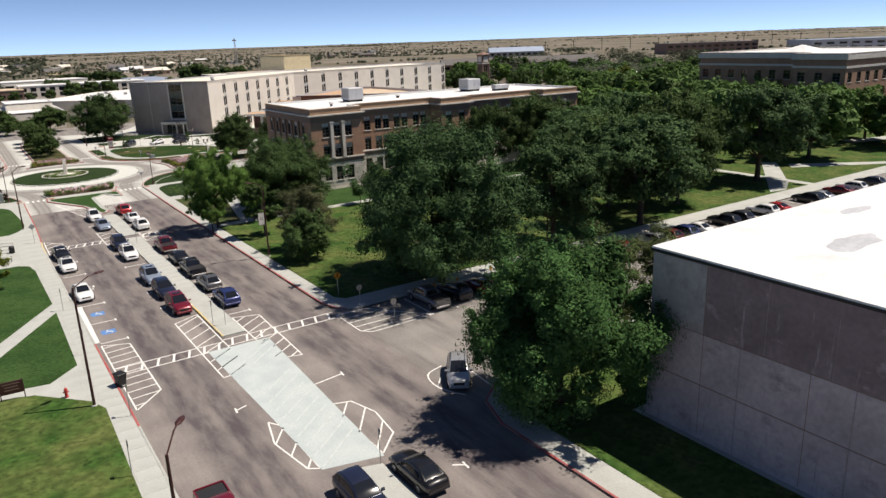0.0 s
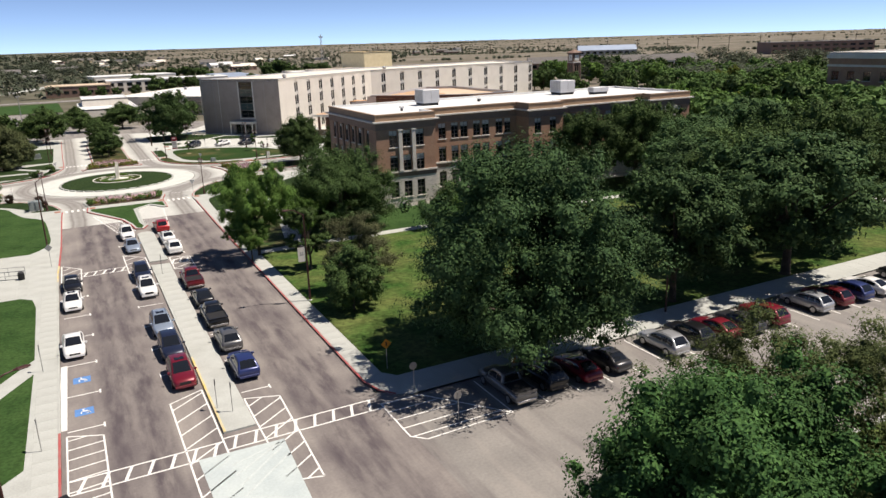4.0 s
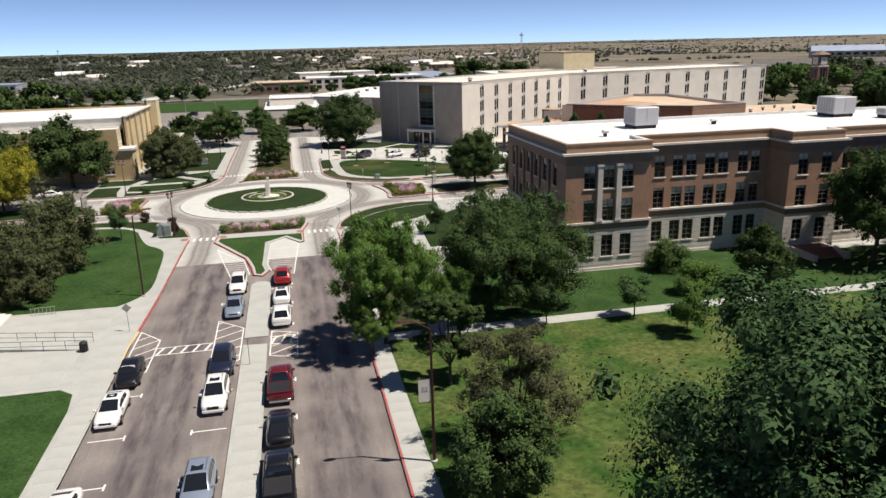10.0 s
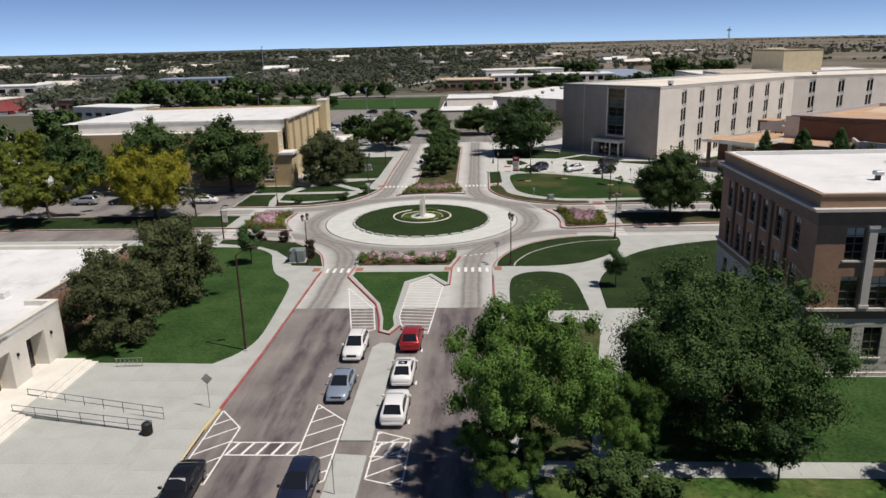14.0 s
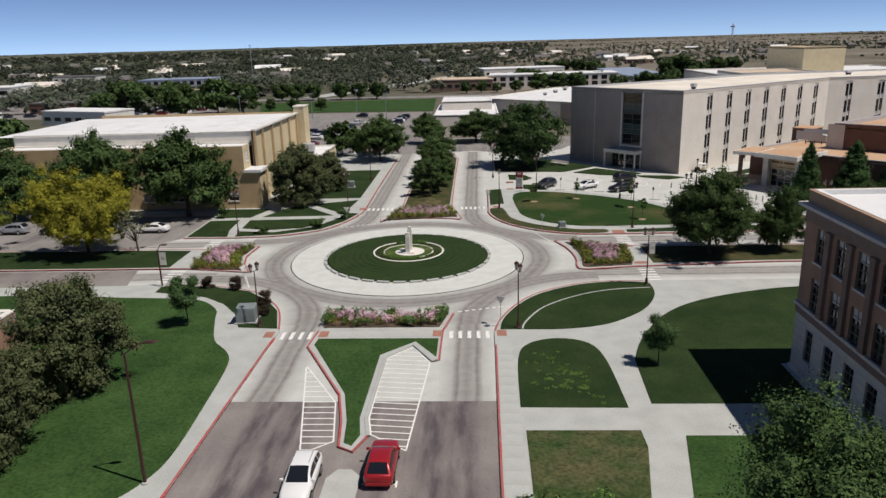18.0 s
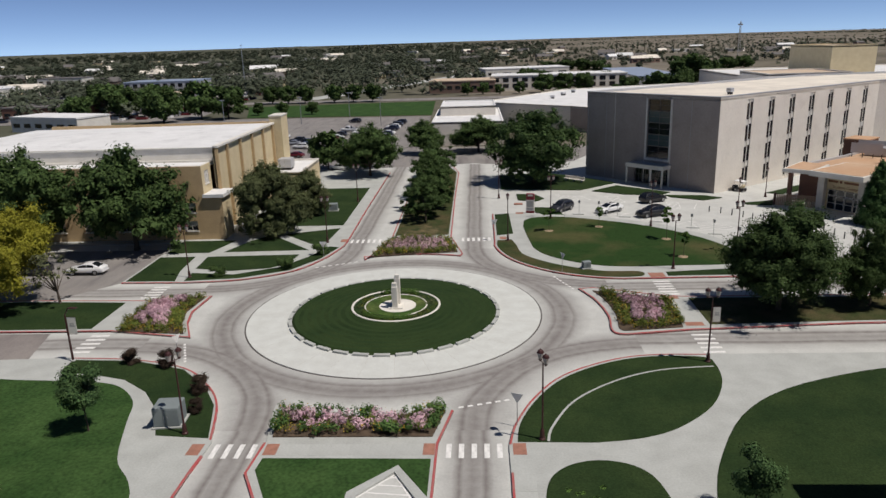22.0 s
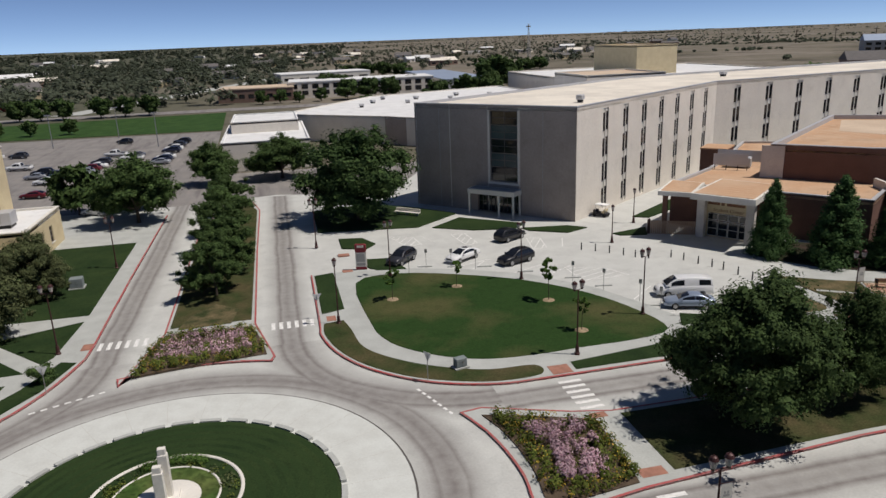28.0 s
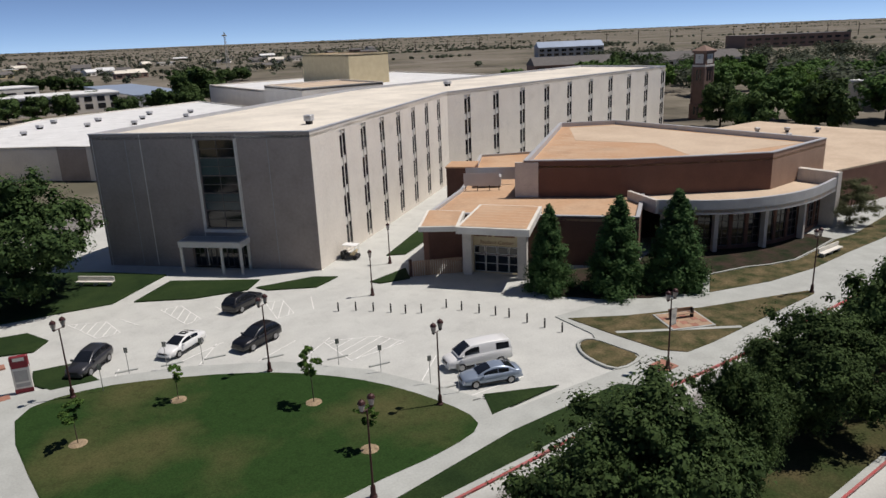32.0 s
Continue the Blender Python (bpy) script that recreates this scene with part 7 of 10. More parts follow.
SPECIES = {
    "elm_a": ("shade_tree", 17, 18, L_ELMA, "large dark green spreading shade tree in the park", 3, 170000, 0.080, 0.07, 340, "dense", 0.45, "park trees"),
    "elm_b": ("shade_tree", 14, 13, L_DARK, "tall dark green shade tree in the park", 5, 32000, 0.135, 0.22, 220, "dense", 0.40, "park trees"),
    "elm_c": ("shade_tree", 14, 14, L_OAK, "broad dark green shade tree by the brick building", 11, 44000, 0.115, 0.16, 210, "dense", 0.36, "park trees"),
    "elm_low": ("shade_tree", 13, 17, L_DEEP, "broad dark green tree with low hanging limbs", 11, 160000, 0.070, 0.02, 300, "dense", 0.36, "park trees"),
    "elm_far": ("shade_tree", 14, 15, L_ELM, "dark green tree in the distance beyond the park", 12, 3600, 0.42, 0.16, 120, "dense", 0.36, "distant trees"),
    "oak_far": ("round_tree", 10, 12, L_OAK, "round green tree in the distance", 14, 3000, 0.38, 0.12, 100, "dense", 0.28, "distant trees"),
    "light_far": ("shade_tree", 12, 13, L_LOCUST, "bright green tree among the distant campus trees", 15, 3500, 0.40, 0.12, 110, "dense", 0.3, "distant trees"),
    "locust": ("locust_tree", 11, 12, L_LOCUST, "bright green airy tree beside the street", 7, 90000, 0.076, 0.36, 170, "open", 0.26),
    "locust_near": ("locust_tree", 11.5, 12.5, L_NEAR, "dense green tree beside a concrete building", 17, 150000, 0.072, 0.03, 290, "dense", 0.3),
    "wispy": ("wispy_tree", 8, 12, L_WISP, "thin wispy olive tree with drooping sprays", 19, 60000, 0.070, 0.16, 110, "droop", 0.22),
    "oak": ("oak_tree", 10, 12, L_OAK, "dense round dark green tree", 13, 26000, 0.150, 0.06, 230, "dense", 0.28),
    "oak_dark": ("oak_tree", 10, 12, L_DEEP, "low round blackish green tree on the park lawn", 16, 30000, 0.120, 0.05, 200, "dense", 0.28),
    "oak_near": ("oak_tree", 11, 12, L_OAK, "dense round dark green tree beside the circle", 13, 64000, 0.098, 0.03, 300, "dense", 0.28),
    "ball": ("small_tree", 4.6, 2.4, L_DARK, "small dark ornamental tree in the lawn", 23, 9000, 0.060, 0.26, 72, "egg", 0.06),
    "young": ("small_tree", 4.6, 3.2, L_LOCUST, "young yellow-green conical tree in the park lawn", 25, 9000, 0.075, 0.14, 72, "egg", 0.06),
    "russet": ("small_tree", 4.6, 2.4, L_RUST, "small dark russet ornamental tree in the lawn", 24, 9000, 0.060, 0.24, 72, "egg", 0.06),
    "slim": ("slim_tree", 10.5, 5, L_OAK, "narrow dark green tree beside the street", 29, 26000, 0.085, 0.14, 90, "round", 0.16),
    "grey": ("thin_tree", 8, 7, L_GREY, "thin grey-green tree on the park lawn", 31, 40000, 0.062, 0.0, 180, "dense", 0.15, "", True),
    "juniper": ("juniper_tree", 10, 10, L_JUNI, "dense olive-brown juniper reaching to the ground", 37, 46000, 0.097, -0.04, 280, "dense", 0.22),
    "yellow": ("yellow_tree", 10.5, 14, L_YEL, "bright yellow-green tree beside the cross street", 41, 46000, 0.10, 0.16, 160, "dense", 0.26),
    "olive": ("yellow_green_tree", 10.5, 12, L_OLIVE, "yellowing green street tree", 43, 14000, 0.145, 0.16, 90, "open", 0.24),
    "cypress": ("cypress_tree", 10.5, 5.8, L_CYP, "feathery conical green conifer by the student centre", 47, 32000, 0.090, 0.0, 300, "cone", 0.18),
    "pear": ("pear_tree", 6.4, 6.5, L_OAK, "young green median tree", 53, 18000, 0.09, 0.05, 80, "round", 0.13),
    "sapling": ("sapling", 4.0, 1.6, L_LOCUST, "thin young tree on the oval lawn", 59, 1100, 0.06, 0.4, 36, "open", 0.03, "young lawn trees"),
    "bare": ("bare_tree", 6.4, 6, L_GREY, "nearly bare grey street tree", 61, 600, 0.10, 0.2, 30, "open", 0.14),
    "shrub": ("large_shrub", 3.4, 4.4, L_OAK, "large round dark shrub against the stone base", 71, 12000, 0.075, -0.06, 60, "egg", 0.05),
    "bush": ("round_bush", 1.4, 1.6, L_RUST, "round dark russet clipped bush on a lawn", 67, 3500, 0.05, -0.05, 44, "egg", 0.03, "clipped bushes"),
    "green_bush": ("round_bush", 1.4, 1.6, L_OAK, "round dark green clipped bush on a lawn", 68, 3500, 0.05, -0.05, 44, "egg", 0.03, "clipped bushes"),
}
for kd, x, y, h, w in (
        ("locust_near", 32.8, 34.5, 13.0, 12.6), ("wispy", 47.5, 41.5, 8.5, 13),
        ("elm_a", 42.1, 63.8, 17.8, 18.4), ("elm_b", 61.6, 66.6, 13.6, 12.2), ("elm_b", 78.0, 66.4, 15.8, 16.6), ("elm_b", 80, 82, 13.0, 12), ("elm_c", 83, 77, 14.8, 14), ("elm_c", 103, 81, 16, 16),
        ("elm_b", 117, 73.5, 17, 17), ("elm_c", 105.5, 116.5, 13.2, 12), ("elm_c", 89, 114.5, 13.4, 12), ("elm_c", 98.6, 113.4, 14.6, 12), ("elm_b", 100, 100, 13.5, 14), ("elm_b", 90, 92, 14, 14),
        ("elm_far", 128, 92, 16, 18), ("elm_b", 116, 104, 15, 15), ("elm_far", 132, 112, 15, 16), ("elm_far", 145, 80, 16, 18), ("elm_far", 150, 104, 15, 16), ("elm_far", 162, 92, 15, 15), ("elm_far", 166, 118, 15, 18), ("elm_far", 138, 132, 13, 15), ("elm_far", 130, 148, 13, 14), ("elm_far", 150, 140, 13, 15), ("elm_far", 172, 76, 14, 15), ("elm_c", 92, 71, 13, 12),
        ("locust", 30.0, 105.9, 11.7, 9.0), ("elm_low", 43.4, 112.0, 11.6, 14.4), ("slim", 33.8, 96.4, 8.4, 4.8), ("grey", 36.2, 86.2, 8.4, 7.4), ("oak_dark", 33.5, 81.4, 6.2, 6.2), ("ball", 54.1, 105.7, 4.9, 2.9), ("ball", 45.3, 106.1, 4.8, 2.7), ("locust", 35.9, 106.6, 6.4, 4.8), ("locust", 28.6, 103.8, 5.2, 5.0), ("bare", 38.4, 113.6, 5.6, 4.6),
        ("ball", 42.1, 142.7, 5.0, 2.2), ("ball", -1.7, 152.2, 6.0, 2.6),
        ("oak_near", 56.1, 174.6, 9.9, 11.2), ("oak_near", 65.2, 175.4, 7.7, 6.0), ("oak_near", 75.5, 176.2, 7.6, 9.5), ("oak", 84.5, 175.6, 9.4, 9), ("oak", 93, 175.4, 9, 9),
        ("juniper", -6.8, 127.6, 9.0, 8.2), ("juniper", -6.2, 139.0, 10.0, 8.8), ("juniper", -3.6, 206.4, 10.6, 10.2), ("juniper", -0.9, 218.6, 7.4, 6.8), ("olive", -0.6, 92.6, 6.0, 6.0),
        ("yellow", -25.6, 178.0, 10.8, 13), ("olive", -43.5, 178, 10.5, 13), ("bare", -19.2, 179.0, 6.6, 6.2), ("bare", -53, 176, 7, 7), ("olive", -62, 177, 9, 10), ("olive", -80, 177, 9, 11),
        ("oak", -20.5, 200.4, 13.0, 15.5), ("oak", -36.0, 201.2, 12.8, 14.5), ("oak", -50, 200, 11, 12), ("olive", -66, 205, 12, 13), ("oak_far", -80, 215, 13, 14), ("oak_far", -75, 235, 13, 14),
        ("pear", 18.7, 213.5, 6.0, 6.4), ("pear", 18.8, 221.5, 6.6, 7), ("pear", 18.6, 230, 6.8, 7), ("pear", 18.5, 240, 6.8, 7.4), ("pear", 18.6, 250, 6.6, 7),
        ("oak", 4.6, 252.5, 9.8, 13), ("oak_dark", 37.5, 241.5, 12.6, 16.6), ("oak", 13.9, 281, 7.6, 9), ("oak", 27, 282.5, 8.0, 13.0), ("oak_far", -6, 262, 8, 9), ("oak_far", 2, 262, 7, 8),
        ("cypress", 82.0, 207.0, 8.8, 5.8), ("cypress", 86.8, 202.0, 9.7, 7.6), ("cypress", 92.0, 198.8, 10.0, 7.4),
        ("sapling", 51.8, 200.7, 4.8, 2.0), ("sapling", 44, 207.8, 3.3, 1.5), ("sapling", 51.8, 192.6, 3.6, 1.5), ("sapling", 36.7, 206.0, 3.5, 1.9),
        ("green_bush", -4.6, 187.6, 1.6, 1.7), ("green_bush", 3.0, 190.4, 1.7, 1.9), ("green_bush", 6.2, 196.3, 1.8, 2.0), ("bush", -0.4, 163.0, 1.6, 1.7), ("bush", 4.4, 158.2, 1.6, 1.7), ("bush", -3.8, 163.6, 1.4, 1.7), ("bush", 5.2, 155.0, 1.2, 1.3),
        ("shrub", 64.2, 118.2, 3.5, 4.6), ("young", 63.7, 110.2, 3.9, 3.9), ("oak", 70.9, 110.2, 6.4, 6.0), ("young", 56.8, 100.8, 5.6, 3.4), ("grey", 127.5, 198.2, 6.0, 6.6),
        ("oak_far", 190, 250, 10, 11), ("oak_far", 200, 265, 11, 12), ("oak_far", 205, 240, 12, 13), ("elm_far", 222, 262, 13, 14), ("elm_far", 235, 240, 13, 15), ("olive", 245, 225, 13, 13), ("elm_far", 225, 215, 13, 14), ("elm_far", 210, 200, 13, 14), ("elm_far", 195, 185, 12, 13), ("elm_far", 205, 160, 13, 15), ("elm_far", 190, 140, 13, 15), ("elm_far", 215, 130, 14, 15), ("elm_far", 230, 175, 13, 15), ("olive", 175, 160, 10, 10), ("elm_far", 180, 125, 12, 13), ("elm_far", 195, 105, 13, 14), ("elm_far", 215, 90, 13, 14), ("elm_far", 240, 110, 14, 15), ("elm_far", 250, 150, 13, 15)):
    plant(kd, x, y, h, w)
for x, y, h, w in ((190, 106, 12, 13), (193, 122, 13, 13), (196, 138, 13, 14), (194, 152, 13, 14), (186, 114, 12, 12), (187, 132, 13, 14), (204, 98, 10, 10), (178, 100, 12, 13), (168, 110, 13, 14), (176, 146, 13, 14)):
    plant("elm_far", x, y, h, w, 0.15)
# the wood that fills the campus east of the brick building
wr = random.Random(5)
for gx in range(118, 345, 15):
    for gy in range(72, 420, 15):
        x, y = gx + wr.uniform(-5, 5), gy + wr.uniform(-5, 5)
        if 194 < x < 272 and 92 < y < 168 or x < 150 and y < 160 or y > 175 and x < 178 + 0.25 * (y - 175) or 200 < x < 240 and 258 < y < 300 or 245 < x < 300 and 235 < y < 275 or y > 330 and x < 245:
            continue
        if wr.random() < 0.50 or (x < 190 and y < 112 and wr.random() < 0.5):
            continue
        hh = wr.uniform(9, 14)
        plant(wr.choice(["elm_far", "elm_far", "oak_far", "light_far"]), x, y, hh, hh * wr.uniform(1.0, 1.3), 0.0)


wd = np.random.default_rng(9)
wpts = [(wd.normal(34.2, 1.5), wd.normal(140.6, 1.9), 0.20) for _ in range(70)]
weeds = new("weed_patch", leaf_cloud("weed_patch", [(a, b, c) for a, b, c in wpts if 31 < a < 37.4 and 136 < b < 146], [0.13 + 0.02 * (i % 9) for i, q in enumerate(q for q in wpts if 31 < q[0] < 37.4 and 136 < q[1] < 146)], 2600, 0.05, L_LOCUST, wd, 0.25, up=1.0))
tagged(weeds, "sparse pale green weeds in a dark lawn", "weeds", kind="stuff")


def bed_plants(name, poly, rows, label):
    """Flower bed planting as one mass: rows are (inset from, inset to, material, height, leaf count per square metre, leaf size)."""
    rng = np.random.default_rng(len(name) + int(abs(poly[0][0])))
    root = empty(name, 0, 0, 0.16)
    tagged(root, label, "flower bed")
    cx, cy = sum(p[0] for p in poly) / len(poly), sum(p[1] for p in poly) / len(poly)
    root.location = (cx, cy, 0.16)
    lp = [(x - cx, y - cy) for x, y in ccw(poly)]
    Geo().prism(inset(lp, 0.2), -0.1, 0.06).make("soil", M_SOIL, root)
    edges = np.array([[*a, *b] for a, b in zip(lp, lp[1:] + [lp[0]])])
    for i0, i1, mat, hh, dens, size in rows:
        pts = []
        xs, ys = [p[0] for p in lp], [p[1] for p in lp]
        area = (max(xs) - min(xs)) * (max(ys) - min(ys))
        for _ in range(int(area * 3.2)):
            x, y = rng.uniform(min(xs), max(xs)), rng.uniform(min(ys), max(ys))
            inside = False
            for ax, ay, bx, by in edges:
                if (ay > y) != (by > y) and x < (bx - ax) * (y - ay) / (by - ay) + ax:
                    inside = not inside
            if not inside:
                continue
            dmin = 1e9
            for ax, ay, bx, by in edges:
                t = max(0, min(1, ((x - ax) * (bx - ax) + (y - ay) * (by - ay)) / ((bx - ax) ** 2 + (by - ay) ** 2 + 1e-9)))
                dmin = min(dmin, math.hypot(x - ax - t * (bx - ax), y - ay - t * (by - ay)))
            if i0 <= dmin < i1:
                pts.append((x, y, hh * (0.55 + 0.45 * rng.random())))
        if not pts:
            continue
        rad = [0.26 + 0.18 * rng.random() for _ in pts]
        me = leaf_cloud("planting", pts, rad, int(len(pts) * dens), size, mat, rng, 1.0)
        ob = new("planting", me)
        ob.parent = root
        ob["kind"] = "stuff"


SBED = [(11.9, 151.1), (11.4, 154.5)] + [(x, y - 0.35) for x, y in arc(CX, CY, 20.6, 252, 287, 8)] + [(24.3, 154.8), (23.5, 151.1)]
bed_plants("flower_bed", SBED, [(0.2, 0.9, L_ELM, 0.8, 60, 0.085), (0.8, 5, L_PINK, 0.85, 56, 0.07), (0.7, 5, L_SHRUB, 0.6, 26, 0.08), (0.2, 0.8, L_GOLD, 0.75, 7, 0.06)], "flower bed of pink blooms edged with tall green grasses")
NBED = [(12.9, 194.6), (16.7, 195.3), (20.5, 195.7), (24.2, 196.0), (23.8, 199.2), (22.7, 203.3), (15.0, 203.6), (13.7, 200.4)]
bed_plants("flower_bed", NBED, [(0.2, 1.3, L_GOLD, 0.45, 12, 0.06), (0.2, 1.6, L_SHRUB, 0.5, 36, 0.08), (1.3, 6, L_PINK, 0.6, 24, 0.07), (1.2, 6, L_SHRUB, 0.5, 14, 0.08)], "flower bed of mauve blooms with a yellow-green border")
EBED = [(38.6, 181.0)] + smooth_path([(39.4, 178.6), (39.8, 176), (39.9, 173), (39.6, 170.6), (39.9, 169.6), (40.8, 169.5)], 3) + [(45.9, 170.2), (46.4, 174), (46.5, 178.0), (42, 179.9)]
bed_plants("flower_bed", EBED, [(0.2, 1.4, L_GOLD, 0.45, 9, 0.06), (0.2, 1.8, L_SHRUB, 0.55, 40, 0.08), (1.5, 6, L_PINK, 0.8, 60, 0.075), (1.2, 6, L_SHRUB, 0.45, 8, 0.08)], "flower bed of mauve blooms with a yellow-green border")
WBED = [(-8.8, 170.6), (-1.5, 169.8), (-2.9, 173), (-3.6, 176), (-3.2, 180.5), (-6.0, 180.6), (-9.3, 179.0), (-9.5, 174)]
bed_plants("flower_bed", WBED, [(0.2, 1.4, L_GOLD, 0.45, 9, 0.06), (0.2, 1.8, L_SHRUB, 0.55, 40, 0.08), (1.4, 6, L_PINK, 0.8, 60, 0.075), (1.2, 6, L_SHRUB, 0.45, 8, 0.08)], "flower bed of mauve blooms with a yellow-green border")
bed_plants("planting_ring", [(CX + 4.2 * math.cos(a * 0.2618), CY + 1.15 + 4.2 * math.sin(a * 0.2618)) for a in range(24)], [(0.05, 0.95, L_SHRUB, 0.22, 40, 0.07), (0.1, 0.9, L_JUNI, 0.24, 22, 0.07)], "low green planting in the stone ring")
lawn([(12.0, 147.3), (12.1, 148.7), (23.4, 148.6), (23.4, 144.5), (21.3, 147.9), (18.4, 145.0), (18.3, 134), (18.7, 131.6), (18.3, 130.2), (17.7, 130.6), (17.4, 133.6), (16.5, 137.8)], M_GRASS, "grass wedge on the traffic island", z=0.18)

for x, y in ((51.8, 200.7), (44, 207.8), (51.8, 192.6), (36.7, 206.0)):
    tagged(Geo().lathe(x, y, [(0.62, 0.19), (0.5, 0.225), (0.12, 0.25)], 14).make("mulch_ring", M_MULCH), "ring of tan wood mulch round a sapling", "mulch")
lawn([(15.6, 204.4), (20.6, 204.6), (21.2, 208.4), (18.8, 210.6), (16.4, 207.6)], M_DRY, "bare dry patch in the median lawn", z=0.21, z0=0.16)

# low hedges in the stone ring, before and behind the monument
for a0, a1 in ((225, 300), (60, 120)):
    hc = [(3.85 * math.cos(radians(a)), 3.85 * math.sin(radians(a)), 0.25) for a in range(a0, a1, 5)]
    hg = new("hedge", leaf_cloud("hedge", hc, [0.42] * len(hc), 260 * len(hc), 0.05, L_LOCUST, np.random.default_rng(a0), 0.8))
    hg.location = (CX, CY + 1.15, 0.35)
    tagged(hg, "low clipped green hedge in the stone ring", "hedge")

# ---- vehicles ----
def paint(name, rgb, metal=0.25):
    m = bpy.data.materials.new(name)
    m.use_nodes = True
    p = m.node_tree.nodes["Principled BSDF"]
    p.inputs["Base Color"].default_value = (*rgb, 1)
    p.inputs["Metallic"].default_value = metal
    p.inputs["Roughness"].default_value = 0.32
    p.inputs["Coat Weight"].default_value = 0.6
    p.inputs["Coat Roughness"].default_value = 0.06
    nz = m.node_tree.nodes.new("ShaderNodeTexNoise")
    nz.inputs["Scale"].default_value = 2.5
    mr = m.node_tree.nodes.new("ShaderNodeMapRange")
    mr.inputs["To Min"].default_value, mr.inputs["To Max"].default_value = 0.24, 0.42
    m.node_tree.links.new(nz.outputs["Fac"], mr.inputs["Value"])
    m.node_tree.links.new(mr.outputs[0], p.inputs["Roughness"])
    return m


PAINTS = {"white": paint("white_paint", (0.72, 0.72, 0.71), 0.0), "silver": paint("silver_paint", (0.42, 0.43, 0.45), 0.5), "blue": paint("blue_car_paint", (0.022, 0.035, 0.13)),
          "navy": paint("navy_paint", (0.015, 0.020, 0.045)), "black": paint("black_paint", (0.010, 0.010, 0.012)), "red": paint("red_car_paint", (0.36, 0.015, 0.02)),
          "crimson": paint("crimson_paint", (0.17, 0.008, 0.020)), "maroon": paint("maroon_paint", (0.14, 0.010, 0.016)), "grey": paint("grey_paint", (0.14, 0.14, 0.145), 0.5), "paleblue": paint("pale_blue_paint", (0.30, 0.36, 0.45), 0.4),
          "darkgrey": paint("dark_grey_paint", (0.045, 0.045, 0.05), 0.4), "tan": paint("tan_paint", (0.36, 0.32, 0.26), 0.4)}

# side profile: length, half width, wheel radius, wheelbase, and body stations (y, bottom, shoulder height, half-width share); cabin (rear base, rear top, front top, front base, base z, roof z)
BODIES = {
    "sedan": dict(L=4.8, w=0.92, r=0.34, wb=2.82, st=[(-2.40, 0.45, 0.74, 0.74), (-2.33, 0.34, 0.95, 0.86), (-2.1, 0.28, 1.03, 0.94), (-1.5, 0.22, 1.04, 1.0), (-0.4, 0.20, 1.00, 0.99), (0.75, 0.20, 0.98, 1.0), (1.35, 0.22, 0.93, 0.98), (1.85, 0.25, 0.86, 0.94), (2.18, 0.28, 0.77, 0.86), (2.34, 0.34, 0.67, 0.74), (2.40, 0.42, 0.58, 0.60)], cab=(-2.02, -0.92, 0.02, 1.20, 0.94, 1.46), cw=0.90),
    "suv": dict(L=4.7, w=0.95, r=0.38, wb=2.75, st=[(-2.35, 0.50, 0.92, 0.82), (-2.28, 0.38, 1.08, 0.92), (-2.1, 0.32, 1.12, 0.97), (-1.4, 0.28, 1.12, 1.0), (-0.2, 0.26, 1.08, 0.99), (0.85, 0.26, 1.07, 1.0), (1.4, 0.28, 1.05, 0.98), (1.9, 0.31, 0.99, 0.94), (2.15, 0.34, 0.90, 0.87), (2.30, 0.40, 0.78, 0.77), (2.35, 0.46, 0.68, 0.66)], cab=(-2.28, -1.62, -0.05, 1.10, 1.04, 1.70), cw=0.91),
    "pickup": dict(L=5.7, w=0.99, r=0.40, wb=3.6, st=[(-2.85, 0.50, 0.98, 0.92), (-2.75, 0.44, 1.08, 0.97), (-1.0, 0.40, 1.10, 1.0), (-0.5, 0.38, 1.12, 1.0), (1.0, 0.38, 1.12, 1.0), (1.8, 0.40, 1.10, 0.98), (2.45, 0.42, 1.04, 0.94), (2.72, 0.45, 0.94, 0.90), (2.85, 0.50, 0.78, 0.82)], cab=(-0.82, -0.55, 0.75, 1.48, 1.08, 1.86), cw=0.88),
    "van": dict(L=5.6, w=1.0, r=0.36, wb=3.4, st=[(-2.8, 0.40, 1.24, 0.92), (-2.7, 0.32, 1.36, 0.98), (-1.4, 0.28, 1.36, 1.0), (0.2, 0.26, 1.34, 1.0), (1.3, 0.26, 1.25, 1.0), (1.9, 0.28, 1.08, 0.97), (2.4, 0.32, 0.98, 0.92), (2.68, 0.36, 0.88, 0.86), (2.8, 0.44, 0.70, 0.76)], cab=(-2.74, -2.58, 0.75, 1.92, 1.22, 2.05), cw=0.94),
}
CAR_MESH = {}


def shell(st, w):
    """The lower body, lofted through its stations."""
    g = Geo()
    ring = [(0.0, 0.0), (0.80, 0.0), (0.95, 0.10), (1.0, 0.42), (0.985, 0.70), (0.93, 0.90), (0.78, 1.0), (0.0, 1.03)]
    full = ring + [(-x, z) for x, z in ring[-2:0:-1]]
    n = len(full)
    for y, zb, zt, k in st:
        for x, z in full:
            g.v.append((x * w * k, y, zb + (zt - zb) * z))
    for i in range(len(st) - 1):
        for j in range(n):
            a, b = i * n + j, i * n + (j + 1) % n
            g.f.append([a, b, b + n, a + n])
            g.m.append(0)
    g.f.append(list(range(n - 1, -1, -1)))
    g.m.append(0)
    o = (len(st) - 1) * n
    g.f.append(list(range(o, o + n)))
    g.m.append(0)
    g.f = [f[::-1] for f in g.f]
    return g


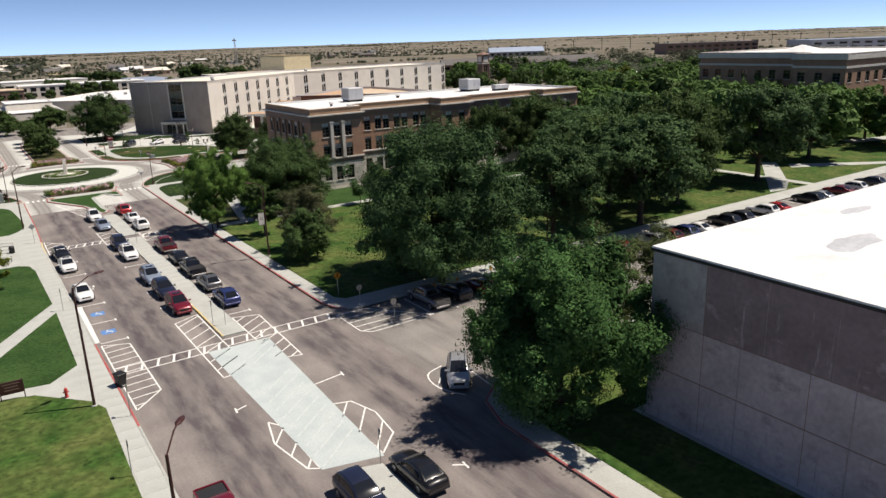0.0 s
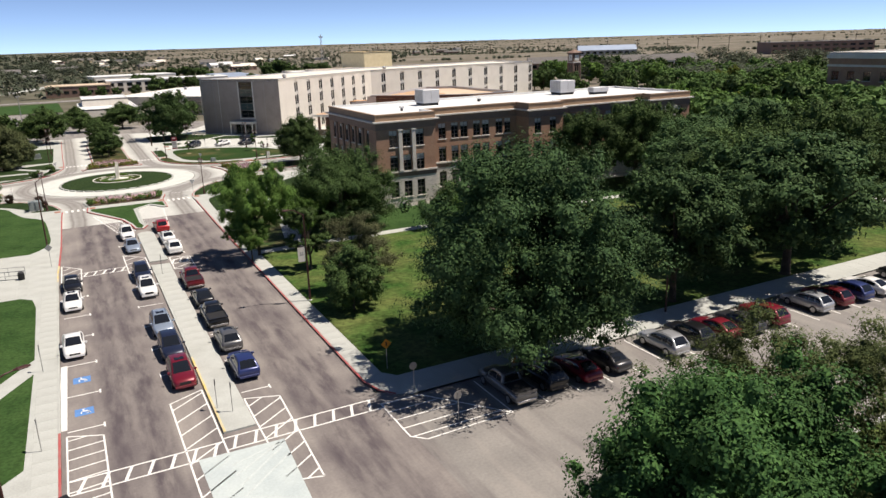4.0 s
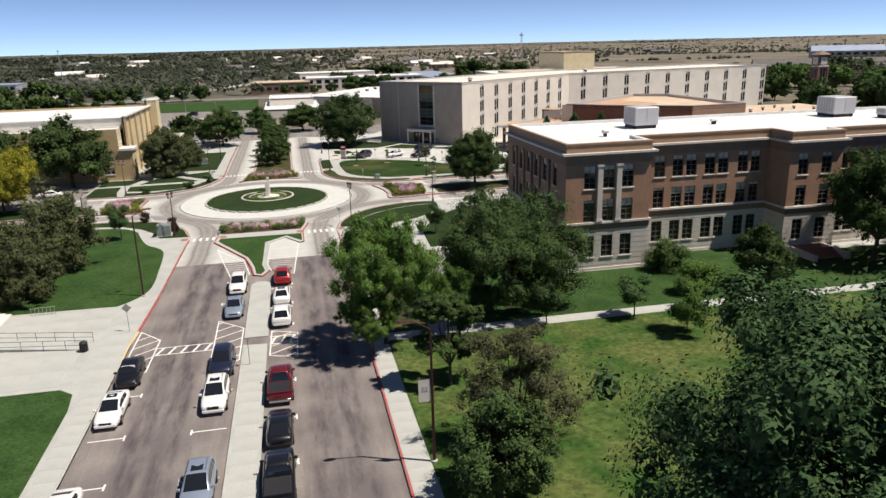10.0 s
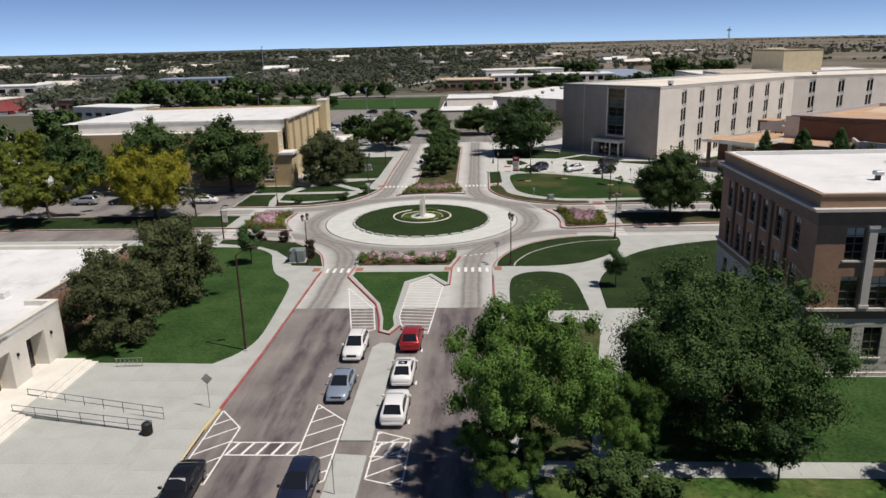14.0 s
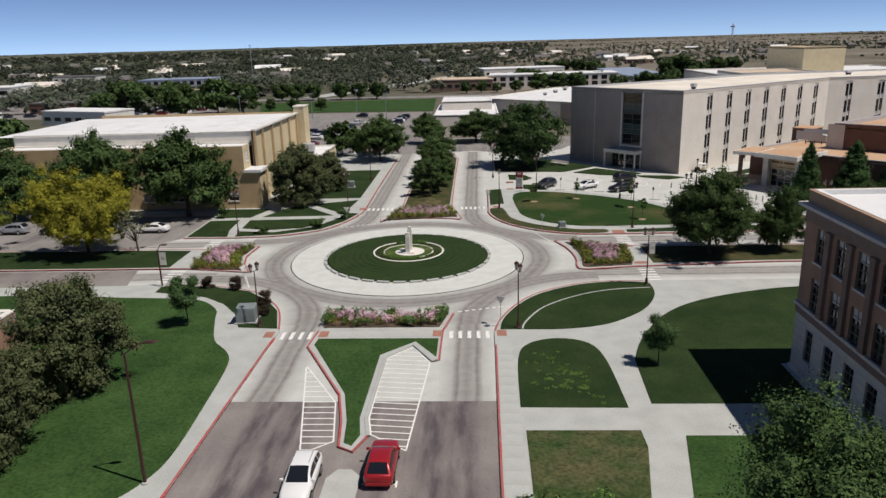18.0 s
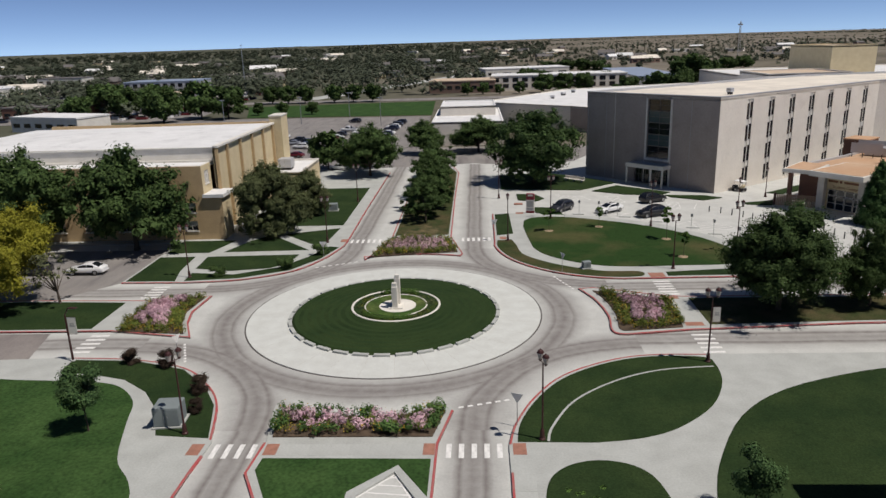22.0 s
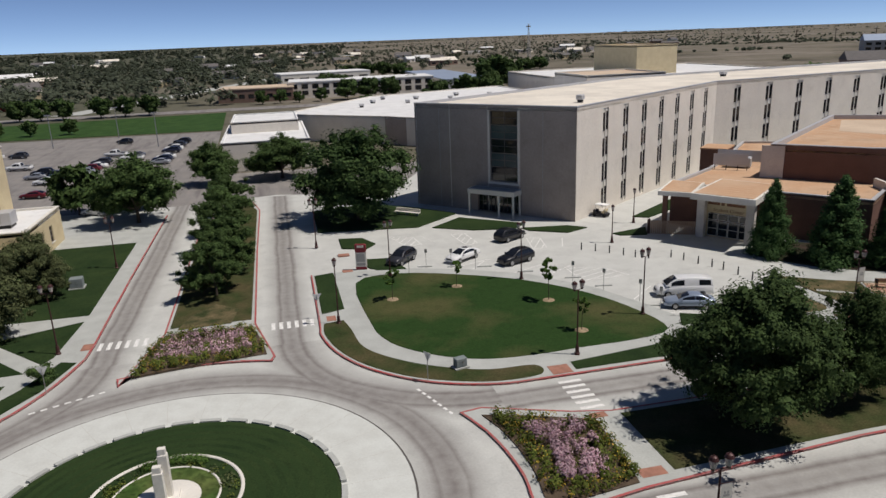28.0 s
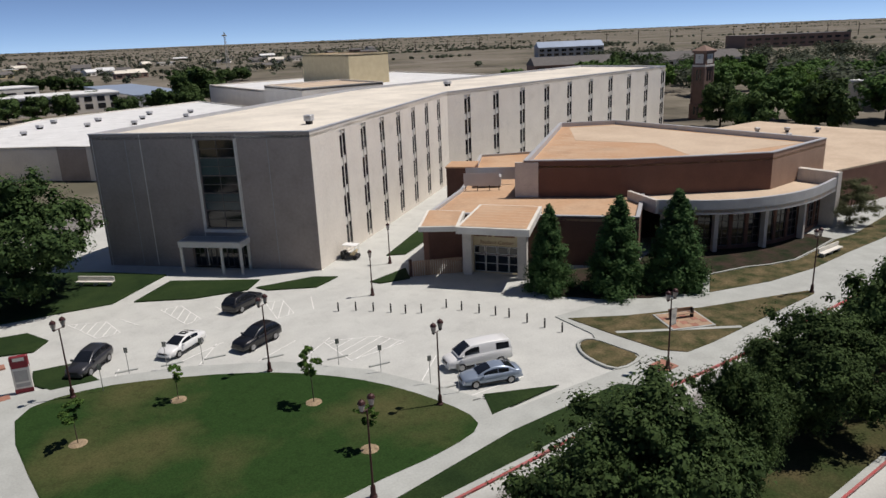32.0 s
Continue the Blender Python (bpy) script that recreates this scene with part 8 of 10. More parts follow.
def car_meshes(kind, colour):
    if (kind, colour) in CAR_MESH:
        return CAR_MESH[(kind, colour)]
    b = BODIES[kind]
    w, pt = b["w"], PAINTS[colour]
    out = {"body": shell(b["st"], w).mesh("body", pt, True)}
    yb, yt, ft, fb, zb, zt = b["cab"]
    cw, tw = w * b["cw"], w * b["cw"] * 0.80
    # stations of the greenhouse: place along the car, share of the roof height, share of the narrowing
    mid_y = (yt + ft) / 2
    line = [(yb, 0.0, 0.0), (yb * 0.66 + yt * 0.34, 0.44, 0.42), (yb * 0.30 + yt * 0.70, 0.80, 0.80), (yt, 0.945, 0.95), (yt * 0.72 + ft * 0.28, 1.0, 1.0), (mid_y, 1.025, 1.0),
            (yt * 0.24 + ft * 0.76, 1.0, 1.0), (ft, 0.945, 0.95), (ft * 0.68 + fb * 0.32, 0.76, 0.78), (ft * 0.32 + fb * 0.68, 0.40, 0.42), (fb, 0.0, 0.0)]

    def skin(u, v):
        """A point of the greenhouse: u along the stations, v from one side (-1) over the roof to the other (1)."""
        i = min(int(u), len(line) - 2)
        f = u - i
        y, hh, nn = (line[i][k] * (1 - f) + line[i + 1][k] * f for k in range(3))
        taper = 1 - 0.05 * u / (len(line) - 1)
        half = (cw + (tw - cw) * nn) * taper
        top = zb + (zt - zb) * hh
        s = abs(v)
        if s <= 0.5:
            x, z = half * 0.93 * s / 0.5, top - 0.035 * hh * (s / 0.5) ** 2
        else:
            k = (s - 0.5) / 0.5
            edge = 0.93 + 0.07 * min(1, k * 4)
            x = half * edge + (cw * taper - half) * k
            z = (top - 0.035 * hh) * (1 - k) + zb * k - 0.03 * hh * math.sin(min(k, 0.25) * 4 * 1.5708) * (1 - k)
        return Vector((math.copysign(x, v) if v else 0.0, y, z))

    g = Geo()
    cols = [-1, -0.8, -0.62, -0.54, -0.5, -0.42, -0.2, 0, 0.2, 0.42, 0.5, 0.54, 0.62, 0.8, 1]
    g.v = [tuple(skin(u, v)) for u in range(len(line)) for v in cols]
    n = len(cols)
    for i in range(len(line) - 1):
        for j in range(n - 1):
            g.f.append([i * n + j, i * n + j + 1, i * n + n + j + 1, i * n + n + j])
            g.m.append(0)
    g.f = [f[::-1] for f in g.f]
    out["cabin"] = g.mesh("cabin", pt, True)

    def pane(name, u0, u1, v0, v1):
        """A pane that lies on the greenhouse, with its edge."""
        g = Geo()
        us = sorted({u0, u1, *[k for k in range(len(line)) if u0 < k < u1]})
        vs = [v0 + (v1 - v0) * k / 4 for k in range(5)]
        top = []
        for u in us:
            for v in vs:
                p = skin(u, v)
                nrm = (skin(u, min(v + 0.02, 1)) - skin(u, max(v - 0.02, -1))).cross(skin(max(u - 0.05, 0), v) - skin(min(u + 0.05, len(line) - 1.001), v)).normalized()
                if nrm.dot(Vector((p.x, p.y - mid_y, p.z - zb + 0.3))) < 0:
                    nrm = -nrm
                top.append(tuple(p + nrm * 0.012))
        m_ = len(vs)
        fs = [(i * m_ + j, i * m_ + m_ + j, i * m_ + m_ + j + 1, i * m_ + j + 1) for i in range(len(us) - 1) for j in range(m_ - 1)]
        g.add(top, fs)
        return g.mesh(name, M_GLASS, True)

    out["rear_window"] = pane("rear_window", 0.35, 2.7, -0.42, 0.42)
    out["windscreen"] = pane("windscreen", 7.25, 9.8, -0.46, 0.46)
    if kind == "pickup":
        sides = ((3.2, 4.9), (5.1, 8.4))
    elif kind == "van":
        sides = ((3.1, 4.4), (6.2, 8.6))
    else:
        sides = ((1.5, 3.6), (3.75, 5.2), (5.35, 8.7)) if kind == "suv" else ((1.9, 5.0), (5.2, 8.8))
    out["sides"] = [pane("side_window", u0, u1, 0.60, 0.93) for u0, u1 in sides] + [pane("side_window", u0, u1, -0.93, -0.60) for u0, u1 in sides]
    L = b["L"] / 2
    out["head_lamp"] = Geo().bevel_box(-0.22, -0.16, -0.09, 0.22, 0.10, 0.09, 0.03).mesh("head_lamp", M_LIGHTC)
    out["tail_lamp"] = Geo().bevel_box(-0.14, -0.06, -0.16, 0.14, 0.14, 0.16, 0.03).mesh("tail_lamp", M_LIGHTR)
    out["grille"] = Geo().box(-0.42, -0.03, -0.10, 0.42, 0.03, 0.10).mesh("grille", M_TRIM)
    out["bumper"] = Geo().bevel_box(-w * 0.82, -0.10, -0.09, w * 0.82, 0.10, 0.09, 0.03).mesh("bumper", M_CHROME if kind == "pickup" else pt)
    out["mirror"] = Geo().bevel_box(-0.12, -0.07, -0.07, 0.12, 0.07, 0.09, 0.03).mesh("mirror", pt)
    out["sill"] = Geo().box(-0.015, -b["wb"] / 2 + b["r"], -0.08, 0.015, b["wb"] / 2 - b["r"], 0.08).mesh("side_sill", M_TRIM)
    r = b["r"]
    t = Geo()
    prof = [(r * 0.62, -0.11), (r * 0.93, -0.115), (r, -0.08), (r, 0.08), (r * 0.93, 0.115), (r * 0.62, 0.11)]
    n = 18
    for rr, x in prof:
        for i in range(n):
            a = 2 * math.pi * i / n
            t.v.append((x, rr * math.cos(a), rr * math.sin(a)))
    for k in range(len(prof) - 1):
        for i in range(n):
            j = (i + 1) % n
            t.f.append([k * n + i, k * n + n + i, k * n + n + j, k * n + j])
            t.m.append(0)
    out["tyre"] = t.mesh("tyre", M_TYRE, True)
    rm = Geo()
    for sx in (-1, 1):
        rm.add([(0.07 * sx, r * 0.63 * math.cos(2 * math.pi * i / n), r * 0.63 * math.sin(2 * math.pi * i / n)) for i in range(n)], [tuple(range(n))])
        for i in range(5):
            a = 2 * math.pi * i / 5
            c = (0.085 * sx, r * 0.34 * math.cos(a), r * 0.34 * math.sin(a))
            rm.add([(c[0], c[1] + dy * math.cos(a) - dz * math.sin(a), c[2] + dy * math.sin(a) + dz * math.cos(a)) for dy, dz in ((-0.3 * r, -0.05), (0.26 * r, -0.035), (0.26 * r, 0.035), (-0.3 * r, 0.05))], [(0, 1, 2, 3)])
    out["rim"] = rm.mesh("rim", M_RIM)
    if kind == "pickup":
        bed = Geo()
        bw = w * 0.84
        bed.box(-bw, -2.70, 1.095, bw, -0.80, 1.125)
        out["bed"] = bed.mesh("load_bed", M_TRIM)
        rail = Geo().box(-w * 0.93, -2.76, 1.08, -bw, -0.72, 1.19).box(bw, -2.76, 1.08, w * 0.93, -0.72, 1.19).box(-bw, -2.82, 1.02, bw, -2.70, 1.19)
        out["bed_rail"] = rail.mesh("bed_rail", pt)
    CAR_MESH[(kind, colour)] = out
    return out


def car(kind, colour, x, y, yaw, label, z=0.005, roof_rack=False, sunroof=False):
    """A parked vehicle whose nose points along +y before the turn."""
    m = car_meshes(kind, colour)
    b = BODIES[kind]
    root = empty({"sedan": "sedan_car", "suv": "suv_car", "pickup": "pickup_truck", "van": "cargo_van"}[kind], x, y, z, yaw)
    tagged(root, label, {"sedan": "car", "suv": "car", "pickup": "truck", "van": "van"}[kind])

    def sub(name, me, loc=(0, 0, 0), parent=None):
        ob = new(name, me)
        ob.parent = parent or root
        ob.location = loc
        return ob

    w, L, r = b["w"], b["L"] / 2, b["r"]
    sub("body", m["body"])
    cab = sub("cabin", m["cabin"])
    sub("rear_window", m["rear_window"], parent=cab)
    sub("windscreen", m["windscreen"], parent=cab)
    for me in m["sides"]:
        sub("side_window", me, parent=cab)
    for sx in (-1, 1):
        for sy in (-1, 1):
            ty = sub("wheel", m["tyre"], (sx * (w - 0.10), sy * b["wb"] / 2, r))
            sub("rim", m["rim"], (sx * 0.045, 0, 0), ty)
        sub("head_lamp", m["head_lamp"], (sx * w * 0.58, L - 0.20, b["st"][-1][2] - 0.06))
        sub("tail_lamp", m["tail_lamp"], (sx * w * 0.68, -L + 0.10, b["st"][0][2] - 0.10))
        sub("mirror", m["mirror"], (sx * (w + 0.06), b["cab"][3] - 0.35, b["cab"][4] + 0.05))
        sub("side_sill", m["sill"], (sx * w * 0.965, 0, b["st"][3][1] + 0.10))
    sub("grille", m["grille"], (0, L - 0.02, 0.58 if kind == "sedan" else 0.70))
    sub("front_bumper", m["bumper"], (0, L - 0.06, 0.44))
    sub("rear_bumper", m["bumper"], (0, -L + 0.06, 0.48))
    yb, yt, ft, fb, zb, zt = b["cab"]
    if sunroof:
        Geo().box(-0.36, ft - 0.75, zt, 0.36, ft - 0.15, zt + 0.008).make("sunroof", M_GLASS, root)
    if roof_rack:
        for sx in (-1, 1):
            Geo().tube((sx * w * 0.58, yt + 0.1, zt + 0.05), (sx * w * 0.58, ft - 0.1, zt + 0.05), 0.022, n=6).make("roof_rail", M_RIM, root)
    if kind == "pickup":
        sub("load_bed", m["bed"])
        sub("bed_rail", m["bed_rail"])
    return root


ST = 180  # facing the south end of the street
for kd, col, x, y, yaw, lb, rk, sr in (
        ("sedan", "black", 8.55, 104.6, ST + 2, "black sedan with a silver sunshade behind the windscreen", 0, 0),
        ("sedan", "white", 8.5, 98.2, ST, "white sedan with a sunroof parked at the kerb", 0, 1),
        ("sedan", "white", 8.35, 85.2, ST + 1, "white sedan parked by the reserved bays", 0, 0),
        ("suv", "white", 15.95, 125.6, ST, "white off-road wagon parked by the median", 1, 0),
        ("sedan", "paleblue", 16.0, 118.3, ST, "pale blue-grey sedan parked by the median", 0, 0),
        ("suv", "navy", 15.9, 104.6, ST, "dark navy crossover parked by the median", 0, 0),
        ("suv", "white", 15.85, 98.5, ST, "white sport utility with a sunroof", 1, 1),
        ("suv", "paleblue", 15.9, 86.2, ST, "pale silver-blue sport utility with roof rails", 1, 1),
        ("suv", "navy", 15.95, 80.2, ST, "dark navy van-like wagon by the median", 0, 0),
        ("suv", "crimson", 15.95, 74.2, ST, "dark red crossover with a sunroof", 0, 1),
        ("suv", "red", 20.8, 127.6, 0, "bright red sport utility parked by the median", 0, 0),
        ("sedan", "white", 20.75, 120.8, 0, "white sedan with a rear wing and sunroof", 0, 1),
        ("suv", "white", 20.75, 114.6, 0, "white compact crossover parked by the median", 0, 0),
        ("pickup", "maroon", 20.7, 99.3, 0, "maroon pickup truck with a black bed", 0, 0),
        ("sedan", "black", 20.7, 92.4, 0, "black compact car by the median", 0, 0),
        ("pickup", "black", 20.7, 86.2, 0, "black pickup truck with an open bed", 0, 0),
        ("suv", "grey", 20.7, 79.5, 0, "grey compact crossover with a sunroof", 0, 1),
        ("suv", "blue", 20.7, 73.3, 0, "deep blue sport utility by the median", 0, 0),
        ("suv", "navy", 15.9, 33.3, ST, "dark sport utility with a glaring windscreen", 0, 0),
        ("sedan", "black", 20.0, 33.6, 0, "black sedan parked beside the median", 0, 0),
        ("pickup", "crimson", 8.6, 36.3, ST, "red pickup truck with a black bed cover", 0, 0),
        ("suv", "silver", 29.9, 43.2, 146, "silver crossover with a black roof in tree shade", 1, 0),
        ("pickup", "grey", 37.4, 59.2, 0, "grey pickup truck parked in tree shade", 0, 0),
        ("suv", "black", 40.7, 59.2, 0, "black crossover with roof bars in tree shade", 1, 0),
        ("sedan", "crimson", 43.8, 58.9, 0, "red sedan with a sunshade in the rear window", 0, 1),
        ("sedan", "darkgrey", 46.9, 59.1, 0, "dark grey sedan in a parking bay", 0, 0),
        ("suv", "silver", 53.0, 59.0, 0, "silver crossover in a parking bay", 1, 0),
        ("suv", "black", 56.2, 59.2, 0, "black sport utility in a parking bay", 0, 0),
        ("sedan", "crimson", 59.3, 59.0, 0, "red sedan in a parking bay", 0, 0),
        ("sedan", "darkgrey", 62.3, 59.0, 0, "dark grey sedan in a parking bay", 0, 0),
        ("suv", "crimson", 65.4, 59.0, 0, "red hatchback in a parking bay", 0, 0),
        ("suv", "silver", 71.5, 59.0, 0, "silver car in a parking bay", 0, 0),
        ("suv", "maroon", 74.5, 59.0, 0, "maroon wagon in a parking bay", 0, 0),
        ("suv", "blue", 77.6, 59.0, 0, "blue sport utility in a parking bay", 0, 0),
        ("sedan", "white", 80.7, 59.0, 0, "white car in a parking bay", 0, 0),
        ("suv", "black", 86.8, 59.0, 0, "black sport utility in a parking bay", 0, 0),
        ("suv", "darkgrey", 89.8, 59.0, 0, "dark grey wagon in a parking bay", 0, 0),
        ("suv", "white", 96, 59.0, 0, "white sport utility in a parking bay", 0, 0),
        ("sedan", "red", 99, 59.0, 0, "red car in a parking bay", 0, 0),
        ("suv", "black", 108, 59.0, 0, "black sport utility in a parking bay", 0, 0),
        ("sedan", "silver", 111, 59.0, 0, "silver car in a parking bay", 0, 0),
        ("sedan", "maroon", 117, 59.0, 0, "maroon car in a parking bay", 0, 0),
        ("suv", "white", 121, 59.0, 0, "white sport utility in a parking bay", 0, 0),
        ("suv", "darkgrey", 127, 59.0, 0, "dark wagon in a parking bay", 0, 0),
        ("sedan", "navy", 71, 46.2, 90, "dark blue car parked along the side street", 0, 0),
        ("suv", "darkgrey", 39.9, 218.8, 138, "dark grey sport utility in a forecourt bay", 0, 0),
        ("sedan", "white", 47.2, 217.4, 123, "white coupe with a sunroof in a forecourt bay", 0, 1),
        ("suv", "black", 52.9, 214.2, 113, "black sport utility in a forecourt bay", 0, 0),
        ("suv", "black", 55.4, 223.9, -60, "black crossover parked opposite the lawn", 0, 0),
        ("van", "white", 65.3, 198.2, 74, "white cargo van with dark side windows", 0, 0),
        ("sedan", "paleblue", 64.1, 195.1, 69, "silver-blue sedan in a forecourt bay", 0, 0)):
    car(kd, col, x, y, yaw, lb, roof_rack=bool(rk), sunroof=bool(sr))
# cars under the trees and in the far lot
for i, (x, y, col, kd, yaw) in enumerate(((-22, 190, "white", "sedan", 90), (-29, 190, "darkgrey", "suv", 90), (-37, 190, "black", "sedan", 90), (-44, 190.2, "silver", "suv", 90), (-52, 190, "maroon", "sedan", 90),
                         (-20, 295, "white", "suv", 80), (-20, 299, "navy", "sedan", 80), (-20.5, 303, "black", "suv", 80), (-15, 300, "white", "pickup", 80), (-15, 304.5, "silver", "suv", 80), (-14.5, 309, "maroon", "suv", 80), (-14, 313, "white", "sedan", 80), (-8, 322, "white", "pickup", 80), (-8, 327, "grey", "sedan", 80),
                         (-0.3, 312.5, "silver", "sedan", 80), (-0.2, 316.5, "navy", "suv", 80), (0, 320.5, "white", "sedan", 80), (0.1, 331, "navy", "suv", 80), (0.2, 335, "white", "suv", 80), (0.4, 341, "darkgrey", "suv", 80), (0.9, 348.5, "black", "suv", 80), (-15.5, 356, "black", "suv", 60), (-13, 330, "white", "pickup", 70), (-31.4, 317.4, "white", "pickup", 80), (-18.2, 280.8, "maroon", "sedan", 80), (-24, 308, "black", "suv", 80), (-24, 303, "silver", "sedan", 80), (-14, 318, "darkgrey", "suv", 80), (-3.4, 261, "white", "sedan", 60), (-44, 340, "white", "suv", 80), (-38, 339, "darkgrey", "suv", 80), (2.4, 277, "white", "sedan", 90))):
    car(kd, col, x, y, yaw, {"white": "white", "darkgrey": "dark grey", "black": "black", "silver": "silver", "maroon": "maroon", "navy": "navy blue", "grey": "grey"}[col] + " vehicle in a distant parking row", z=0.01 if y < 250 else 0.035)

# ---- street furniture ----
def street_lamp(x, y, h=6.6, heads=2, yaw=0, z=0.16):
    """A dark red post with a fluted base and one or two lantern heads."""
    r = empty("street_lamp", x, y, z, yaw)
    tagged(r, "dark red iron street lamp with " + ("twin lanterns" if heads == 2 else "a single lantern"), "lamp", "campus street lamps")
    Geo().lathe(0, 0, [(0.24, 0), (0.24, 0.12), (0.17, 0.2), (0.15, 0.7), (0.09, 0.85)], 12).make("base", M_DARKMETAL, r)
    Geo().tube((0, 0, 0.8), (0, 0, h - 0.9), 0.075, 0.05, 10).make("post", M_DARKMETAL, r)
    xs = (-0.42, 0.42) if heads == 2 else (0.0,)
    if heads == 2:
        Geo().tube((-0.42, 0, h - 0.85), (0.42, 0, h - 0.85), 0.035, n=6).make("arm", M_DARKMETAL, r)
    for x_ in xs:
        hd = Geo().lathe(x_, 0, [(0.05, h - 0.9), (0.12, h - 0.8), (0.13, h - 0.72)], 10).make("lantern", M_DARKMETAL, r)
        Geo().lathe(x_, 0, [(0.13, h - 0.72), (0.21, h - 0.35), (0.2, h - 0.28)], 10).make("glass", M_LAMPG, hd)
        Geo().lathe(x_, 0, [(0.25, h - 0.28), (0.17, h - 0.12), (0.05, h - 0.05), (0.03, h)], 10).make("cap", M_DARKMETAL, hd)
    return r


def tall_lamp(x, y, h, arm, yaw, z=0.16):
    """A tall plain pole with one cobra-head arm."""
    r = empty("tall_street_light", x, y, z, yaw)
    tagged(r, "tall rust-red street light pole with a curved arm", "lamp")
    Geo().lathe(0, 0, [(0.22, 0), (0.22, 0.08), (0.13, 0.12)], 10).make("foot", M_CONC, r)
    Geo().tube((0, 0, 0.1), (0, 0, h), 0.11, 0.07, 10).make("pole", M_DARKMETAL, r)
    Geo().tube((0, 0, h - 0.05), (arm * 0.7, 0, h + 0.55), 0.045, n=6).tube((arm * 0.7, 0, h + 0.55), (arm, 0, h + 0.62), 0.045, n=6).make("arm", M_DARKMETAL, r)
    hd = Geo()
    hd.lathe(0, 0, [(0.06, -0.42), (0.17, -0.2), (0.18, 0.2), (0.08, 0.42)], 10)
    hd.v = [(arm + 0.3 + v[2], v[0], h + 0.62 + 0.5 * v[1]) for v in hd.v]
    hd.make("lamp_head", M_DARKMETAL, r)
    return r


def banner(parent, w, h, z, yaw=0, mat=None):
    """A hung banner with a plain emblem on it."""
    b = Geo().box(0.12, -0.012, z, 0.12 + w, 0.012, z + h).make("banner", mat or M_STONEW, parent)
    for s in (-1, 1):
        Geo().box(0.12 + w * 0.2, s * 0.014 - 0.001, z + h * 0.42, 0.12 + w * 0.8, s * 0.014 + 0.001, z + h * 0.52).make("emblem", M_GREYP, b)
        Geo().box(0.12 + w * 0.25, s * 0.014 - 0.001, z + h * 0.54, 0.12 + w * 0.45, s * 0.014 + 0.001, z + h * 0.66).make("emblem", M_GREYP, b)
        Geo().box(0.12 + w * 0.55, s * 0.014 - 0.001, z + h * 0.54, 0.12 + w * 0.75, s * 0.014 + 0.001, z + h * 0.66).make("emblem", M_GREYP, b)
    for zz in (z - 0.03, z + h + 0.01):
        Geo().tube((0, 0, zz), (w + 0.15, 0, zz), 0.02, n=5).make("bracket", M_DARKMETAL, parent)
    return b


for x, y, hd, yw in ((58.8, 194.4, 2, 20), (49.4, 188.1, 2, 20), (51.4, 207.9, 2, 30), (37.7, 213.7, 2, 30), (67.1, 217.9, 1, 0), (74.3, 225.9, 1, 0), (100, 188.7, 2, 0), (30.7, 201.3, 1, 0),
                    (30.9, 150.9, 2, 110), (45.7, 162.9, 2, 0), (5.6, 151.8, 2, 60), (-8.0, 187.4, 2, 0), (5.8, 202, 2, 0), (30.3, 228.6, 2, 0), (5.9, 228, 2, 0), (75.9, 187.5, 2, 0)):
    lp = street_lamp(x, y, 5.0 if (hd == 1 and x > 60) else 6.6, hd, yw, 0.02 if x > 66 and hd == 1 else 0.14)
    if x in (45.7, 75.9):
        banner(lp, 0.6, 1.3, 3.6)
for x, y, h, arm, yw, bn in ((5.84, 125.8, 9.0, 1.3, 10, 0), (4.95, 56.4, 9.6, 1.8, 20, 0), (5.0, 29.6, 9.3, 1.5, 55, 0), (30.45, 86.2, 9.2, 1.4, 180, 1), (-9.5, 164.2, 4.4, 0.5, 0, 2), (58.8, 64.6, 5.5, 0.8, 90, 0)):
    p = tall_lamp(x, y, h, arm, yw)
    if bn:
        banner(p, 0.75, 1.55, 4.3 if bn == 1 else 2.6)


def sign_post(x, y, h, kind, yaw=0, z=0.15):
    """A traffic sign on a thin steel post."""
    r = empty("traffic_sign", x, y, z, yaw)
    lab = {"diamond": "orange diamond warning sign on a post", "back": "diamond sign seen from its bare metal back", "yield": "triangular yield sign on a post", "plate": "small rectangular parking sign on a post", "round": "round sign seen from its grey back"}[kind]
    tagged(r, lab, "sign")
    Geo().tube((0, 0, 0), (0, 0, h), 0.03, n=6).make("post", M_STEEL, r)
    g = Geo()
    if kind in ("diamond", "back"):
        pts = [(0, -0.45), (0.45, 0), (0, 0.45), (-0.45, 0)]
    elif kind == "yield":
        pts = [(0, -0.42), (0.46, 0.36), (-0.46, 0.36)]
    elif kind == "round":
        pts = circle(0, 0, 0.33, 8)
    else:
        pts = [(-0.15, -0.23), (0.15, -0.23), (0.15, 0.23), (-0.15, 0.23)]
    n = len(pts)
    zc = h - 0.2
    g.add([(a, -0.045, zc + b) for a, b in pts] + [(a, -0.03, zc + b) for a, b in pts], [tuple(range(n)), tuple(range(2 * n - 1, n - 1, -1))] + [(i, (i + 1) % n, n + (i + 1) % n, n + i) for i in range(n)])
    mt = {"diamond": M_ORANGE, "back": M_STEEL, "yield": M_WHITE, "plate": M_STEEL, "round": M_STEEL}[kind]
    pl = g.make("plate", mt, r)
    if kind == "diamond":
        Geo().box(-0.06, -0.05, zc - 0.18, 0.06, -0.046, zc + 0.18).make("symbol", M_BLACKM, pl)
    if kind == "yield":
        g = Geo()
        for a, b in zip(pts, pts[1:] + pts[:1]):
            g.obox(((a[0] + b[0]) / 2 * 0.9, -0.05, zc + (a[1] + b[1]) / 2 * 0.9), (0.02, 0.003, 0.02), 0)
        g.make("border", M_RED, pl)
    return r


